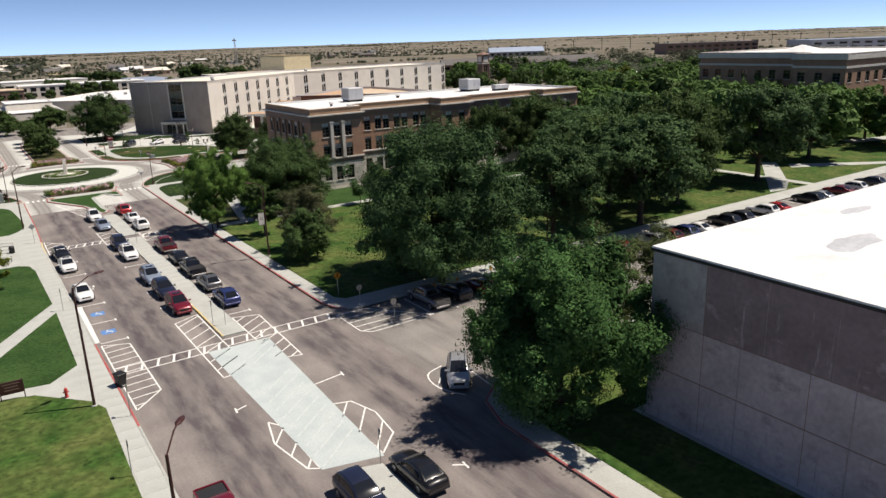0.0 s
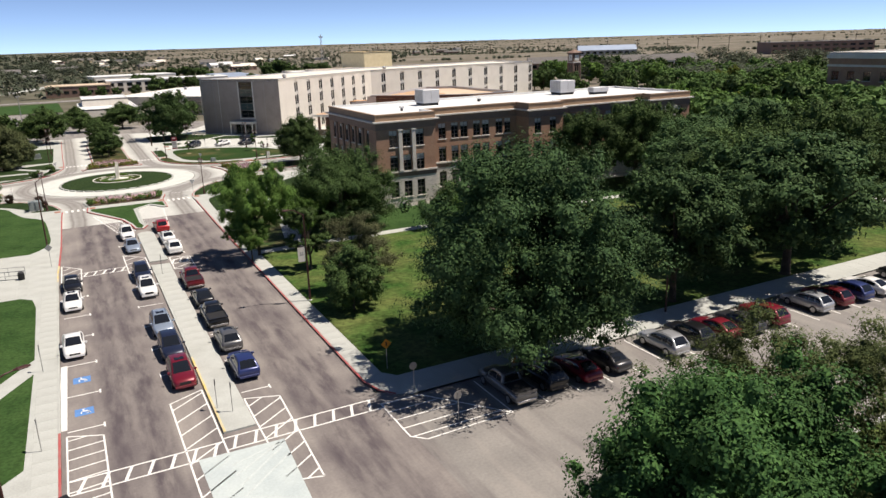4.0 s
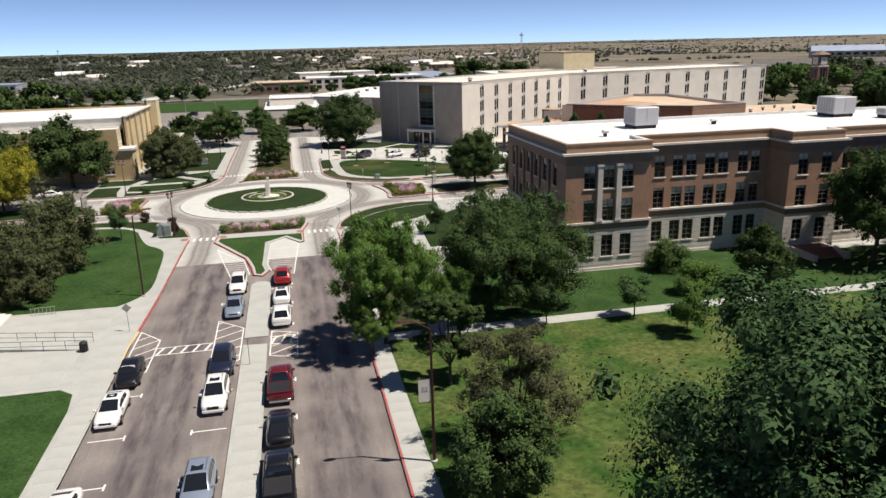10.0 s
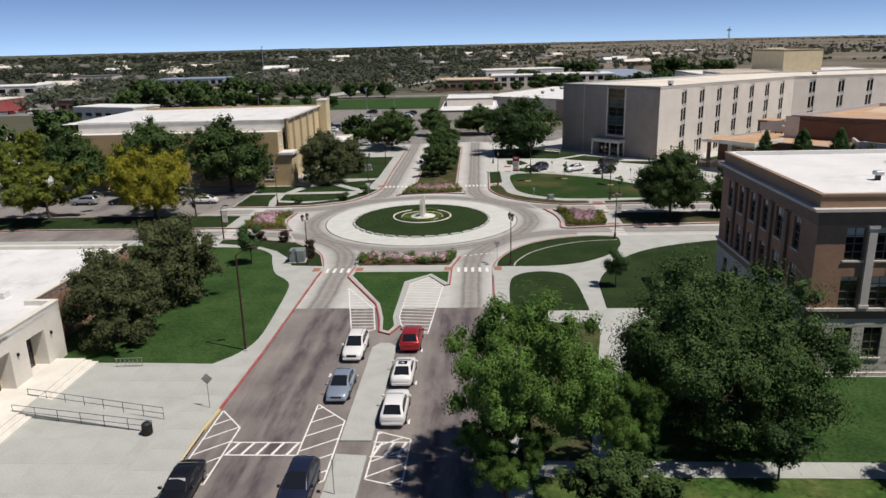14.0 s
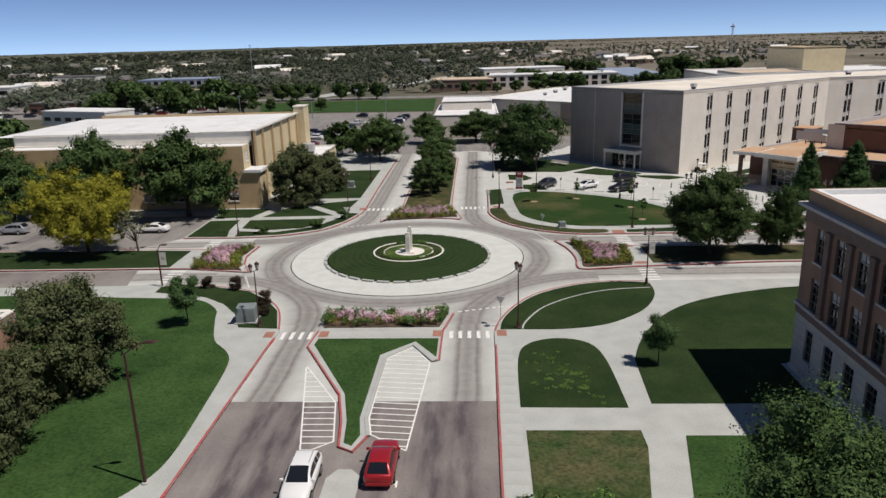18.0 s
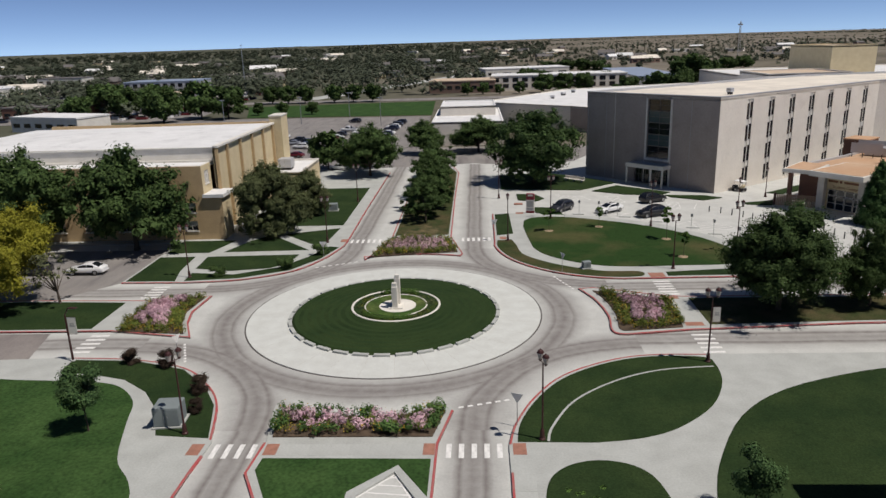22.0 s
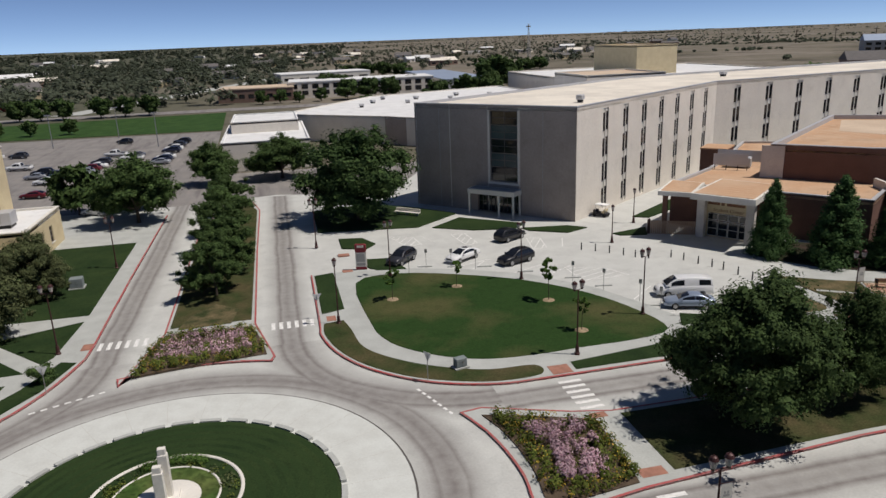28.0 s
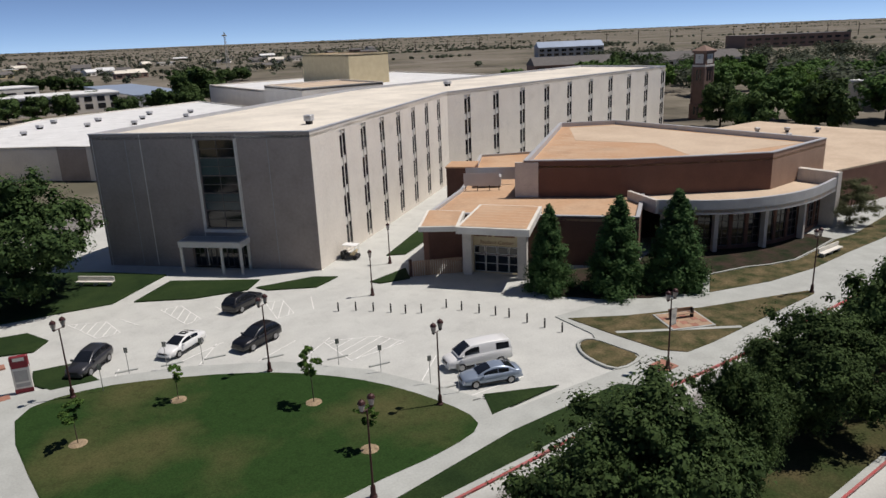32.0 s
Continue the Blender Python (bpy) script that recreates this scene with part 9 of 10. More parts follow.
M_ORANGE = material("orange_sign", (0.62, 0.24, 0.02), 0.5, var=0.05, bump=0.0)
for x, y, h, kd, yw in ((31.0, 67.2, 2.4, "diamond", 0), (31.4, 62.9, 2.1, "round", 180), (6.4, 115.2, 2.6, "back", 180), (29.3, 152.9, 2.3, "yield", -20), (0.2, 164.0, 2.3, "yield", 60), (36.4, 187.2, 2.2, "yield", 120), (7.0, 193.8, 2.2, "yield", 180),
                       (6.9, 53.0, 2.6, "plate", 90), (5.3, 44.6, 2.6, "plate", 90), (18.1, 104.4, 2.4, "plate", 90), (18.4, 66.5, 2.3, "plate", 90), (17.5, 67.6, 2.3, "plate", 90), (18.8, 36.3, 2.5, "plate", 90), (5.9, 81.5, 2.4, "plate", 90), (6.0, 67.5, 2.4, "plate", 90), (32.0, 56.9, 2.2, "round", 180), (28.9, 203.4, 2.3, "yield", 180)):
    sign_post(x, y, h, kd, yw)
for x, y in ((39.8, 213.2), (45.0, 214.3), (47.6, 213.0), (56.3, 205.2), (58.3, 201.8), (60.2, 197.6), (42.2, 215.2), (61.0, 195.0)):
    sign_post(x, y, 2.3, "plate", 150, 0.13)
# wheel stops
for x, y in ((42.2, 216.1), (48.9, 213.8), (52.8, 210.5), (57.0, 206.7), (59.0, 203.2), (45.6, 214.9), (60.9, 196.4), (61.9, 193.2)):
    ws = tagged(empty("wheel_stop", x, y, 0.0, 118 + 90 - 40), "concrete wheel stop in a parking bay", "wheel stop", "wheel stops")
    Geo().bevel_box(-0.9, -0.09, 0, 0.9, 0.09, 0.13, 0.03).make("bar", M_CONC, ws)
# bollards
for x, y in ((62.21, 216.3), (63.61, 215.25), (64.85, 213.94), (65.99, 212.52), (66.92, 211.3), (68.16, 210.38), (70.78, 209.84), (71.54, 208.35), (72.36, 206.64), (73.16, 205.14), (73.75, 203.86), (74.18, 201.82), (74.56, 199.89), (75.01, 198.12)):
    b = tagged(empty("bollard", x, y, 0), "slim dark bollard across the forecourt", "bollard", "bollards")
    Geo().lathe(0, 0, [(0.08, 0), (0.08, 0.86), (0.06, 0.92), (0.02, 0.94)], 8).make("post", M_BLACKM, b)
    Geo().lathe(0, 0, [(0.085, 0.72), (0.085, 0.8)], 8).make("band", M_STEEL, b)


def utility_cabinet(x, y, w, d, h, yaw, label):
    u = tagged(empty("utility_cabinet", x, y, 0.16, yaw), label, "cabinet")
    Geo().box(-w / 2 - 0.15, -d / 2 - 0.15, 0, w / 2 + 0.15, d / 2 + 0.15, 0.12).make("plinth", M_CONC, u)
    Geo().bevel_box(-w / 2, -d / 2, 0.12, w / 2, d / 2, h, 0.05).make("body", M_CABIN, u)
    for s in (-1, 1):
        dr = Geo().box(s * w / 4 - w / 4 + 0.04, -d / 2 - 0.02, 0.2, s * w / 4 + w / 4 - 0.04, -d / 2, h - 0.15).make("door", M_CABIN, u)
        Geo().box(s * 0.12 - 0.02, -d / 2 - 0.05, h * 0.5, s * 0.12 + 0.02, -d / 2 - 0.02, h * 0.5 + 0.2).make("handle", M_STEEL, dr)
    return u


M_CABIN = material("grey_cabinet_paint", (0.20, 0.23, 0.23), 0.6, var=0.06, bump=0.02)
utility_cabinet(3.9, 153.4, 1.9, 1.7, 1.6, 5, "grey-green metal utility cabinet on a lawn")
utility_cabinet(2.9, 221.5, 1.4, 1.2, 1.2, 5, "small grey utility cabinet on a lawn")
utility_cabinet(39.4, 188.6, 1.0, 0.6, 0.9, 15, "low grey plaque stand on a concrete pad")


def trash_can(x, y, label="round dark litter bin with a domed lid", z=0.15, r=0.33, h=0.85):
    t = tagged(empty("litter_bin", x, y, z), label, "bin")
    Geo().lathe(0, 0, [(r * 0.85, 0), (r, 0.05), (r, h - 0.1)], 14).make("drum", M_BLACKM, t)
    Geo().lathe(0, 0, [(r * 1.04, h - 0.1), (r, h), (r * 0.6, h + 0.1), (r * 0.55, h + 0.1)], 14).make("lid", M_TRIM, t)
    g = Geo()
    for i in range(14):
        a = 2 * math.pi * i / 14
        g.box(r * math.cos(a) - 0.02, r * math.sin(a) - 0.02, 0.05, r * math.cos(a) + 0.02, r * math.sin(a) + 0.02, h - 0.1)
    g.make("slats", M_BLACKM, t)


trash_can(3.3, 111.3)
# wheeled bin at the kerb
wb = tagged(empty("wheeled_bin", 7.35, 58.9, 0.16, 20), "dark grey wheeled bin on the kerb", "bin")
Geo().add([(-0.28, -0.3, 0.08), (0.28, -0.3, 0.08), (0.28, 0.3, 0.08), (-0.28, 0.3, 0.08), (-0.36, -0.4, 1.0), (0.36, -0.4, 1.0), (0.36, 0.4, 1.0), (-0.36, 0.4, 1.0)], [(3, 2, 1, 0), (4, 5, 6, 7), (0, 1, 5, 4), (1, 2, 6, 5), (2, 3, 7, 6), (3, 0, 4, 7)]).make("tub", M_TRIM, wb)
Geo().bevel_box(-0.4, -0.45, 1.0, 0.4, 0.45, 1.1, 0.03).make("lid", M_BLACKM, wb)
for s in (-1, 1):
    Geo().tube((s * 0.24, 0.34, 0.1), (s * 0.3, 0.34, 0.1), 0.1, n=12).make("wheel", M_TYRE, wb)
# hydrant
hy = tagged(empty("fire_hydrant", 3.4, 59.4, 0.18), "red fire hydrant on the lawn edge", "hydrant")
M_HYD = material("hydrant_red", (0.45, 0.03, 0.03), 0.5, var=0.08, bump=0.02)
Geo().lathe(0, 0, [(0.17, 0), (0.17, 0.06), (0.11, 0.08), (0.11, 0.55), (0.15, 0.57), (0.15, 0.62), (0.10, 0.72), (0.03, 0.78), (0.03, 0.84)], 12).make("barrel", M_HYD, hy)
Geo().tube((-0.22, 0, 0.42), (0.22, 0, 0.42), 0.06, n=8).make("outlet", M_HYD, hy)
Geo().tube((0, 0, 0.38), (0, -0.22, 0.38), 0.075, n=8).make("outlet", M_HYD, hy)
# maroon campus sign on the lawn
sg = tagged(empty("campus_sign", -0.1, 61.65, 0.16, -3), "dark maroon campus sign board on two posts", "sign")
for s in (-1, 1):
    Geo().box(s * 0.82 - 0.04, -0.04, 0, s * 0.82 + 0.04, 0.04, 1.6).make("post", M_DARKMETAL, sg)
Geo().bevel_box(-0.85, -0.05, 0.5, 0.85, 0.05, 1.55, 0.02).make("board", M_DARKMETAL, sg)
for k, w_ in enumerate((0.6, 0.45, 0.52)):
    Geo().box(-w_, -0.056, 1.3 - 0.25 * k, w_, -0.05, 1.37 - 0.25 * k).make("text_bar", M_BAND, sg)
# standing sign by the forecourt
mo = tagged(empty("information_sign", 34.9, 217.5, 0.1, -14), "standing red and white information sign", "sign")
M_SIGNR = material("sign_red", (0.22, 0.02, 0.03), 0.5, var=0.05, bump=0.0)
Geo().bevel_box(-0.64, -0.16, 0, 0.64, 0.16, 2.3, 0.03).make("panel", M_STONEW, mo)
Geo().bevel_box(-0.66, -0.17, 2.1, 0.66, 0.17, 3.1, 0.08).make("top", M_SIGNR, mo)
for z0, z1, x0, x1 in ((0.95, 1.9, -0.5, 0.45), (0.5, 0.8, -0.5, 0.5)):
    Geo().box(x0, -0.17, z0, x1, -0.16, z1).make("text_bar", M_GREYP, mo)
Geo().box(-0.4, -0.18, 2.68, 0.4, -0.165, 2.95).make("emblem", M_STONEW, mo)
Geo().box(-0.65, -0.17, 0, 0.65, -0.16, 0.35).make("foot_band", M_SIGNR, mo)
# low sign wall in the dry lawn
sw_ = tagged(empty("paved_seat", 84.8, 192.5, 0.19, -25), "brown paver pad with a tan slatted bench", "bench")
Geo().bevel_box(-2.1, -1.9, 0, 2.1, 1.9, 0.08, 0.02).make("border", M_CONC, sw_)
for ix in range(6):
    for iy in range(5):
        Geo().box(-1.9 + ix * 0.635, -1.7 + iy * 0.68, 0.08, -1.9 + ix * 0.635 + 0.62, -1.7 + iy * 0.68 + 0.665, 0.10).make("paver", M_BRICKRED if (ix + iy) % 3 == 0 else M_FENCE, sw_)
Geo().bevel_box(-1.2, 0.2, 0.45, 1.2, 0.65, 0.52, 0.02).make("seat", M_FENCE, sw_)
Geo().bevel_box(-1.2, 0.62, 0.6, 1.2, 0.68, 0.98, 0.02).make("backrest", M_FENCE, sw_)
for sx in (-1.05, 1.05):
    Geo().box(sx - 0.05, 0.22, 0.1, sx + 0.05, 0.66, 0.95).make("leg", M_BLACKM, sw_)
# benches
for x, y, yw in ((44.9, 241.8, -43), (113.4, 193.6, 0)):
    bn = tagged(empty("bench", x, y, 0.16, yw), "long pale concrete bench by the hall", "bench")
    Geo().bevel_box(-2.2, -0.35, 0.4, 2.2, 0.35, 0.52, 0.02).make("seat", M_STONEW, bn)
    Geo().bevel_box(-2.2, 0.2, 0.5, 2.2, 0.35, 1.0, 0.02).make("back", M_STONEW, bn)
    for s in (-1.7, 0, 1.7):
        Geo().box(s - 0.12, -0.25, 0, s + 0.12, 0.25, 0.4).make("leg", M_CONC, bn)
# golf cart
gc = tagged(empty("golf_cart", 71.8, 231.0, 0.0, 35), "dark golf cart with a white canopy", "cart")
Geo().bevel_box(-0.55, -1.15, 0.3, 0.55, 1.1, 0.62, 0.08).make("body", M_TRIM, gc)
Geo().bevel_box(-0.5, 0.55, 0.6, 0.5, 1.15, 0.95, 0.1).make("cowl", M_TRIM, gc)
Geo().bevel_box(-0.5, -0.75, 0.6, 0.5, -0.2, 0.85, 0.06).make("seat", M_CREAM, gc)
Geo().bevel_box(-0.5, -0.85, 0.85, 0.5, -0.72, 1.2, 0.04).make("backrest", M_CREAM, gc)
Geo().bevel_box(-0.62, -1.1, 1.78, 0.62, 0.8, 1.86, 0.03).make("canopy", M_ROOFW, gc)
for sx in (-1, 1):
    for y0 in (-1.0, 0.7):
        Geo().tube((sx * 0.5, y0, 0.6), (sx * 0.55, y0 * 0.9, 1.8), 0.02, n=5).make("strut", M_STEEL, gc)
    for y0 in (-0.8, 0.8):
        Geo().tube((sx * 0.45, y0, 0.24), (sx * 0.6, y0, 0.24), 0.24, n=12).make("wheel", M_TYRE, gc)


# monument in the middle of the circle: two stone pylons side by side on a plinth
mn = tagged(Geo().bevel_box(-0.75, -0.95, 0, 0.75, 0.95, 0.16, 0.03).bevel_box(-0.36, -0.85, 0.16, 0.22, -0.40, 2.35, 0.03).bevel_box(-0.31, -0.80, 2.35, 0.17, -0.45, 2.75, 0.03).bevel_box(-0.14, 0.15, 0.16, 0.42, 0.60, 2.9, 0.03).bevel_box(-0.09, 0.20, 2.9, 0.37, 0.55, 3.3, 0.03).bevel_box(-0.16, -0.40, 0.16, 0.10, 0.15, 2.0, 0.02).make("monument", M_STONEW), "pale stone monument of two tall pylons", "monument")
mn.location = (CX + 0.1, CY + 0.75, 0.47)


# handrails of the ramp by the stone building
def railing(name, pts, z, label, h=0.95, step=1.75):
    a, b = Vector((*pts[0], z)), Vector((*pts[1], z))
    r = tagged(empty(name, a.x, a.y, z), label, "railing")
    d = b - a
    n = max(2, int(d.length / step))
    for k in range(n + 1):
        p = d * (k / n)
        Geo().tube((p.x, p.y, 0), (p.x, p.y, h), 0.025, n=6).make("post", M_RAIL, r)
    for zz in (h, h * 0.5):
        Geo().tube((0, 0, zz), (d.x, d.y, zz), 0.025, n=6).make("rail", M_RAIL, r)


M_RAIL = material("grey_rail_paint", (0.15, 0.16, 0.18), 0.5, metal=0.4, var=0.05, bump=0.0)
railing("ramp_railing", [(-8.6, 116.4), (3.6, 113.4)], 0.16, "grey pipe railing along an access ramp")
railing("ramp_railing", [(-8.2, 113.8), (3.6, 111.5)], 0.16, "grey pipe railing along an access ramp")
tagged(Geo().add([(-8.3, 113.9, 0.1), (3.4, 111.6, 0.1), (3.6, 113.3, 0.1), (-8.3, 116.3, 0.1), (-8.3, 113.9, 0.52), (3.4, 111.6, 0.15), (3.6, 113.3, 0.15), (-8.3, 116.3, 0.52)], [(4, 5, 6, 7), (0, 1, 5, 4), (1, 2, 6, 5), (2, 3, 7, 6), (3, 0, 4, 7)]).make("ramp", M_CONC), "sloping concrete access ramp", "ramp", kind="structure")
rk = tagged(empty("bike_rack", -3.3, 122.4, 0.16, 5), "grey metal bicycle rack by the lawn", "bike rack")
for k in range(7):
    Geo().tube((-1.1 + 0.36 * k, 0, 0), (-1.1 + 0.36 * k, 0, 0.8), 0.02, n=5).make("bar", M_STEEL, rk)
Geo().tube((-1.2, 0, 0.8), (1.2, 0, 0.8), 0.025, n=6).tube((-1.2, 0, 0.1), (1.2, 0, 0.1), 0.025, n=6).make("rail", M_STEEL, rk)
# cones and small things by the lot
for x, y in ((40.6, 62.9), (43.8, 63.0), (49.0, 63.6)):
    cn = tagged(empty("marker_cone", x, y, 0.15), "small orange marker cone on the walk", "cone")
    Geo().lathe(0, 0, [(0.16, 0.03), (0.03, 0.5)], 10).make("body", M_ORANGE, cn)
    Geo().box(-0.18, -0.18, 0, 0.18, 0.18, 0.03).make("base", M_ORANGE, cn)
# red brick crossing pads at the kerbs
for x, y, w_, d_ in ((9.7 - 2.6, 149.75, 0.9, 1.4), (12.4, 149.75, 0.9, 1.4), (23.2, 149.75, 0.8, 1.4), (29.3, 149.75, 0.9, 1.4), (47, 185.9, 1.7, 1.5), (47, 171.2, 1.7, 0.9), (8.0, 202.8, 0.9, 1.5), (30.1, 202.8, 0.9, 1.3), (76.0, 188.0, 1.8, 1.6), (33.4, 224.0, 1.4, 1.0), (33.2, 217.2, 1.2, 0.9), (46.8, 178.4, 1.2, 0.7)):
    tagged(Geo().box(x - w_ / 2, y - d_ / 2, 0.02, x + w_ / 2, y + d_ / 2, 0.152).make("paving_pad", M_BRICKRED), "red brick paving pad at a crossing", "paving", kind="structure")
# sunshade behind the windscreen of the black car
tagged(Geo().add([(-0.6, 0, 0), (0.6, 0, 0), (0.5, 0.5, 0.3), (-0.5, 0.5, 0.3)], [(0, 1, 2, 3)]).make("sunshade", M_METAL), "folded silver sunshade behind a car windscreen", "sunshade").location = (8.55, 103.7, 1.06)

# ---- the town and plains beyond ----
def far_trees(name, spots, label, leaf, per=70, size=0.8):
    """A distant wood as one mass of leaf faces."""
    rng = np.random.default_rng(99 + len(spots))
    cs, rs = [], []
    for x, y, h, w, z in spots:
        for k in range(4):
            a = rng.random() * 6.283
            cs.append((x + math.cos(a) * w * 0.22, y + math.sin(a) * w * 0.22, z + h * (0.42 + 0.3 * rng.random())))
            rs.append(w * (0.22 + 0.1 * rng.random()))
    ob = new(name, leaf_cloud(name, cs, rs, per * len(spots), size, leaf, rng, 0.85, cap=0.3, up=1.0))
    tagged(ob, label, "trees", kind="stuff")
    return ob


def ground_z(x, y):
    r = math.hypot(x - CX, y - CY)
    return 0.0 if r < 600 else 13.5 * ((r - 600) / 4250) ** 1.2


frng = random.Random(21)


def scatter(n, a0, a1, r0, r1, h0, h1, keep=None, bias=1.0, wide=1.0):
    out = []
    while len(out) < n:
        a, r = radians(frng.uniform(a0, a1)), r0 + (r1 - r0) * frng.random() ** bias
        x, y = CX + r * math.cos(a), CY + r * math.sin(a)
        if keep and not keep(x, y):
            continue
        h = frng.uniform(h0, h1)
        out.append((x, y, h, h * wide * frng.uniform(1.0, 1.6), ground_z(x, y)))
    return out


def belts(n, a0, a1, r0, r1):
    """Tree rows and thickets drawn out across the plain."""
    out = []
    for _ in range(n):
        a, r = radians(frng.uniform(a0, a1)), frng.uniform(r0, r1)
        L, t = frng.uniform(80, 420), a + 1.57 + frng.uniform(-0.2, 0.2)
        for k in range(int(L / 3.2)):
            s, o = frng.uniform(-L, L), frng.gauss(0, 6)
            x, y = CX + r * math.cos(a) + s * math.cos(t) - o * math.sin(t), CY + r * math.sin(a) + s * math.sin(t) + o * math.cos(t)
            h = frng.uniform(1.6, 3.2)
            out.append((x, y, h, h * frng.uniform(1.1, 1.8), ground_z(x, y)))
    return out


def clear(x, y):
    """Leaves room for the campus itself, the field and the highway."""
    if -130 < x < 260 and -60 < y < 445:
        return False
    if abs(y - (455 + 0.0 * x)) < 16 and x > -400:
        return False
    d = abs((x + 60) * 0.94 + (y - 450) * -0.34)
    return d > 12


far_trees("town_trees", scatter(2600, 88, 180, 300, 1000, 5, 10, clear, 0.8) + scatter(260, 62, 88, 520, 1100, 4, 8, clear, 0.8), "dark green trees among the houses of the town", L_HAZY, 46, 1.05)
far_trees("shop_lot_trees", [(x_, y_, h_, h_ * 1.3, 0.0) for x_, y_, h_ in ((frng.uniform(-330, -84), frng.uniform(380, 560), frng.uniform(5, 10)) for _ in range(150))], "dark trees standing between distant shop lots", L_HAZY, 90, 0.75)
far_trees("distant_trees", scatter(3600, 84, 190, 850, 2900, 3.5, 6, None, 0.9, 2.0) + belts(22, 50, 86, 900, 2700), "dark tree belts on the far edge of town", L_HAZY, 26, 1.9)
far_trees("plains_trees", scatter(36, 5, 90, 470, 2600, 2.5, 5, clear, 1.0) + belts(17, 5, 88, 750, 3400), "scattered dark trees on the dry plains", L_HAZY, 34, 1.4)
far_trees("wood_trees", scatter(620, -30, 40, 250, 640, 8, 13, clear, 1.0), "dense dark green trees beyond the park", L_HAZY, 150, 0.75)
far_trees("horizon_trees", belts(70, 0, 190, 2800, 4700), "thin dark tree line along the horizon", L_HAZY, 9, 2.2)
for x, y, h, w in ((133, 476, 16, 22), (142, 486, 12, 14), (96, 685, 9, 16), (106, 668, 10, 16), (118, 655, 9, 15), (84, 690, 8, 13), (72, 500, 7, 8), (84, 501, 7, 8), (96, 502, 8, 9), (62, 510, 9, 12), (54, 516, 10, 14), (160, 560, 10, 14), (172, 575, 9, 14), (205, 640, 9, 16), (222, 655, 9, 15), (-80, 384, 14, 16), (-68, 380, 12, 14), (-90, 372, 13, 14), (-125, 375, 10, 12), (-70, 448, 8, 9), (-62, 447, 8, 9), (-54, 447, 8, 9), (-40, 446, 8, 9), (-31, 446, 8, 9), (-22, 446, 8, 9), (-60, 392, 5, 5), (-50, 391, 5, 5), (-38, 390, 5, 5), (-100, 400, 11, 14), (-115, 395, 12, 14), (-112, 415, 12, 15), (-128, 405, 13, 16), (-140, 420, 12, 14), (22, 470, 6, 6), (30, 471, 6, 6), (38, 470, 5, 5), (48, 471, 6, 6), (60, 472, 9, 12), (70, 474, 9, 12), (80, 473, 9, 11), (92, 430, 9, 12), (108, 440, 10, 14), (118, 436, 9, 12), (62, 410, 6, 7), (72, 402, 6, 7), (84, 405, 6, 7)):
    plant("oak_far", x, y, h, w, 0.0, label="round green tree by the field road")


def far_house(x, y, w, d, h, yaw, wall, roof, label, pitched=False, windows=0):
    """A distant building with its roof and a few openings."""
    r = tagged(empty("distant_building", x, y, ground_z(x, y) - 0.2, yaw), label, "building")
    Geo().box(-w / 2, -d / 2, 0, w / 2, d / 2, h).make("wall", wall, r)
    if pitched:
        Geo().add([(-w / 2 - 0.4, -d / 2 - 0.4, h), (w / 2 + 0.4, -d / 2 - 0.4, h), (w / 2 + 0.4, d / 2 + 0.4, h), (-w / 2 - 0.4, d / 2 + 0.4, h), (-w / 2, 0, h + d * 0.25), (w / 2, 0, h + d * 0.25)], [(0, 1, 5, 4), (2, 3, 4, 5), (0, 4, 3), (1, 2, 5)]).make("roof", roof, r)
    else:
        Geo().box(-w / 2 - 0.2, -d / 2 - 0.2, h, w / 2 + 0.2, d / 2 + 0.2, h + 0.5).make("roof", roof, r)
    for k in range(windows):
        s = -w / 2 + (k + 0.5) * w / windows
        for z in ([h * 0.35] if h < 7 else [h * 0.22, h * 0.62]):
            Geo().box(s - w / windows * 0.3, -d / 2 - 0.06, z, s + w / windows * 0.3, -d / 2, z + min(2.2, h * 0.28)).make("window", M_GLASS, r)
    return r


M_BLUER = material("blue_grey_roof", (0.30, 0.36, 0.46), 0.6, metal=0.3, var=0.05, scale=0.1, bump=0.0)
M_DARKR = material("shingle_roof", (0.14, 0.13, 0.125), 0.9, var=0.1, scale=0.5, bump=0.1)
far_house(70, 505, 70, 26, 7.5, -2, M_HALLW, M_ROOFW, "white two-storey building with an arcade of windows", windows=14)
far_house(20, 498, 34, 24, 6.0, -4, M_BAND, M_KROOF2, "low dark shopping building", windows=8)
far_house(60, 640, 60, 30, 6, 10, M_STONEW, M_ROOFW, "distant white flat-roofed commercial building", windows=6)
far_house(120, 533, 24, 105, 6, 0, M_METAL, M_BLUER, "long pale metal shed with blue roof", windows=0)
far_house(182, 452, 28, 16, 6, -28, M_METAL, M_BLUER, "pale metal shed with blue roof", windows=0)
far_house(-160, 545, 44, 26, 8, 4, M_METAL, M_BLUER, "blue and white car dealership", windows=10)
far_house(-236, 474, 30, 24, 9, 8, M_STONEW, M_ROOFW, "white shop with a red sign", windows=4)
far_house(-120, 356, 32, 14, 5, -20, M_STONEW, M_ROOFW, "low white building beyond the gymnasium", windows=6)
far_house(-262, 612, 30, 20, 9, 6, M_STONEW, M_DARKR, "white two-storey office with dark roof", windows=6)
far_house(-208, 404, 26, 20, 6, 0, M_RED, M_HALLR, "red-fronted restaurant beside shop lots", windows=5)
far_house(-150, 405, 36, 18, 5, -3, M_KBRICK, M_DARKR, "low dark brick shop row", windows=8)
far_house(-120, 470, 44, 16, 5, 2, M_HALLW, M_KROOF2, "low tan building along the highway", windows=8)
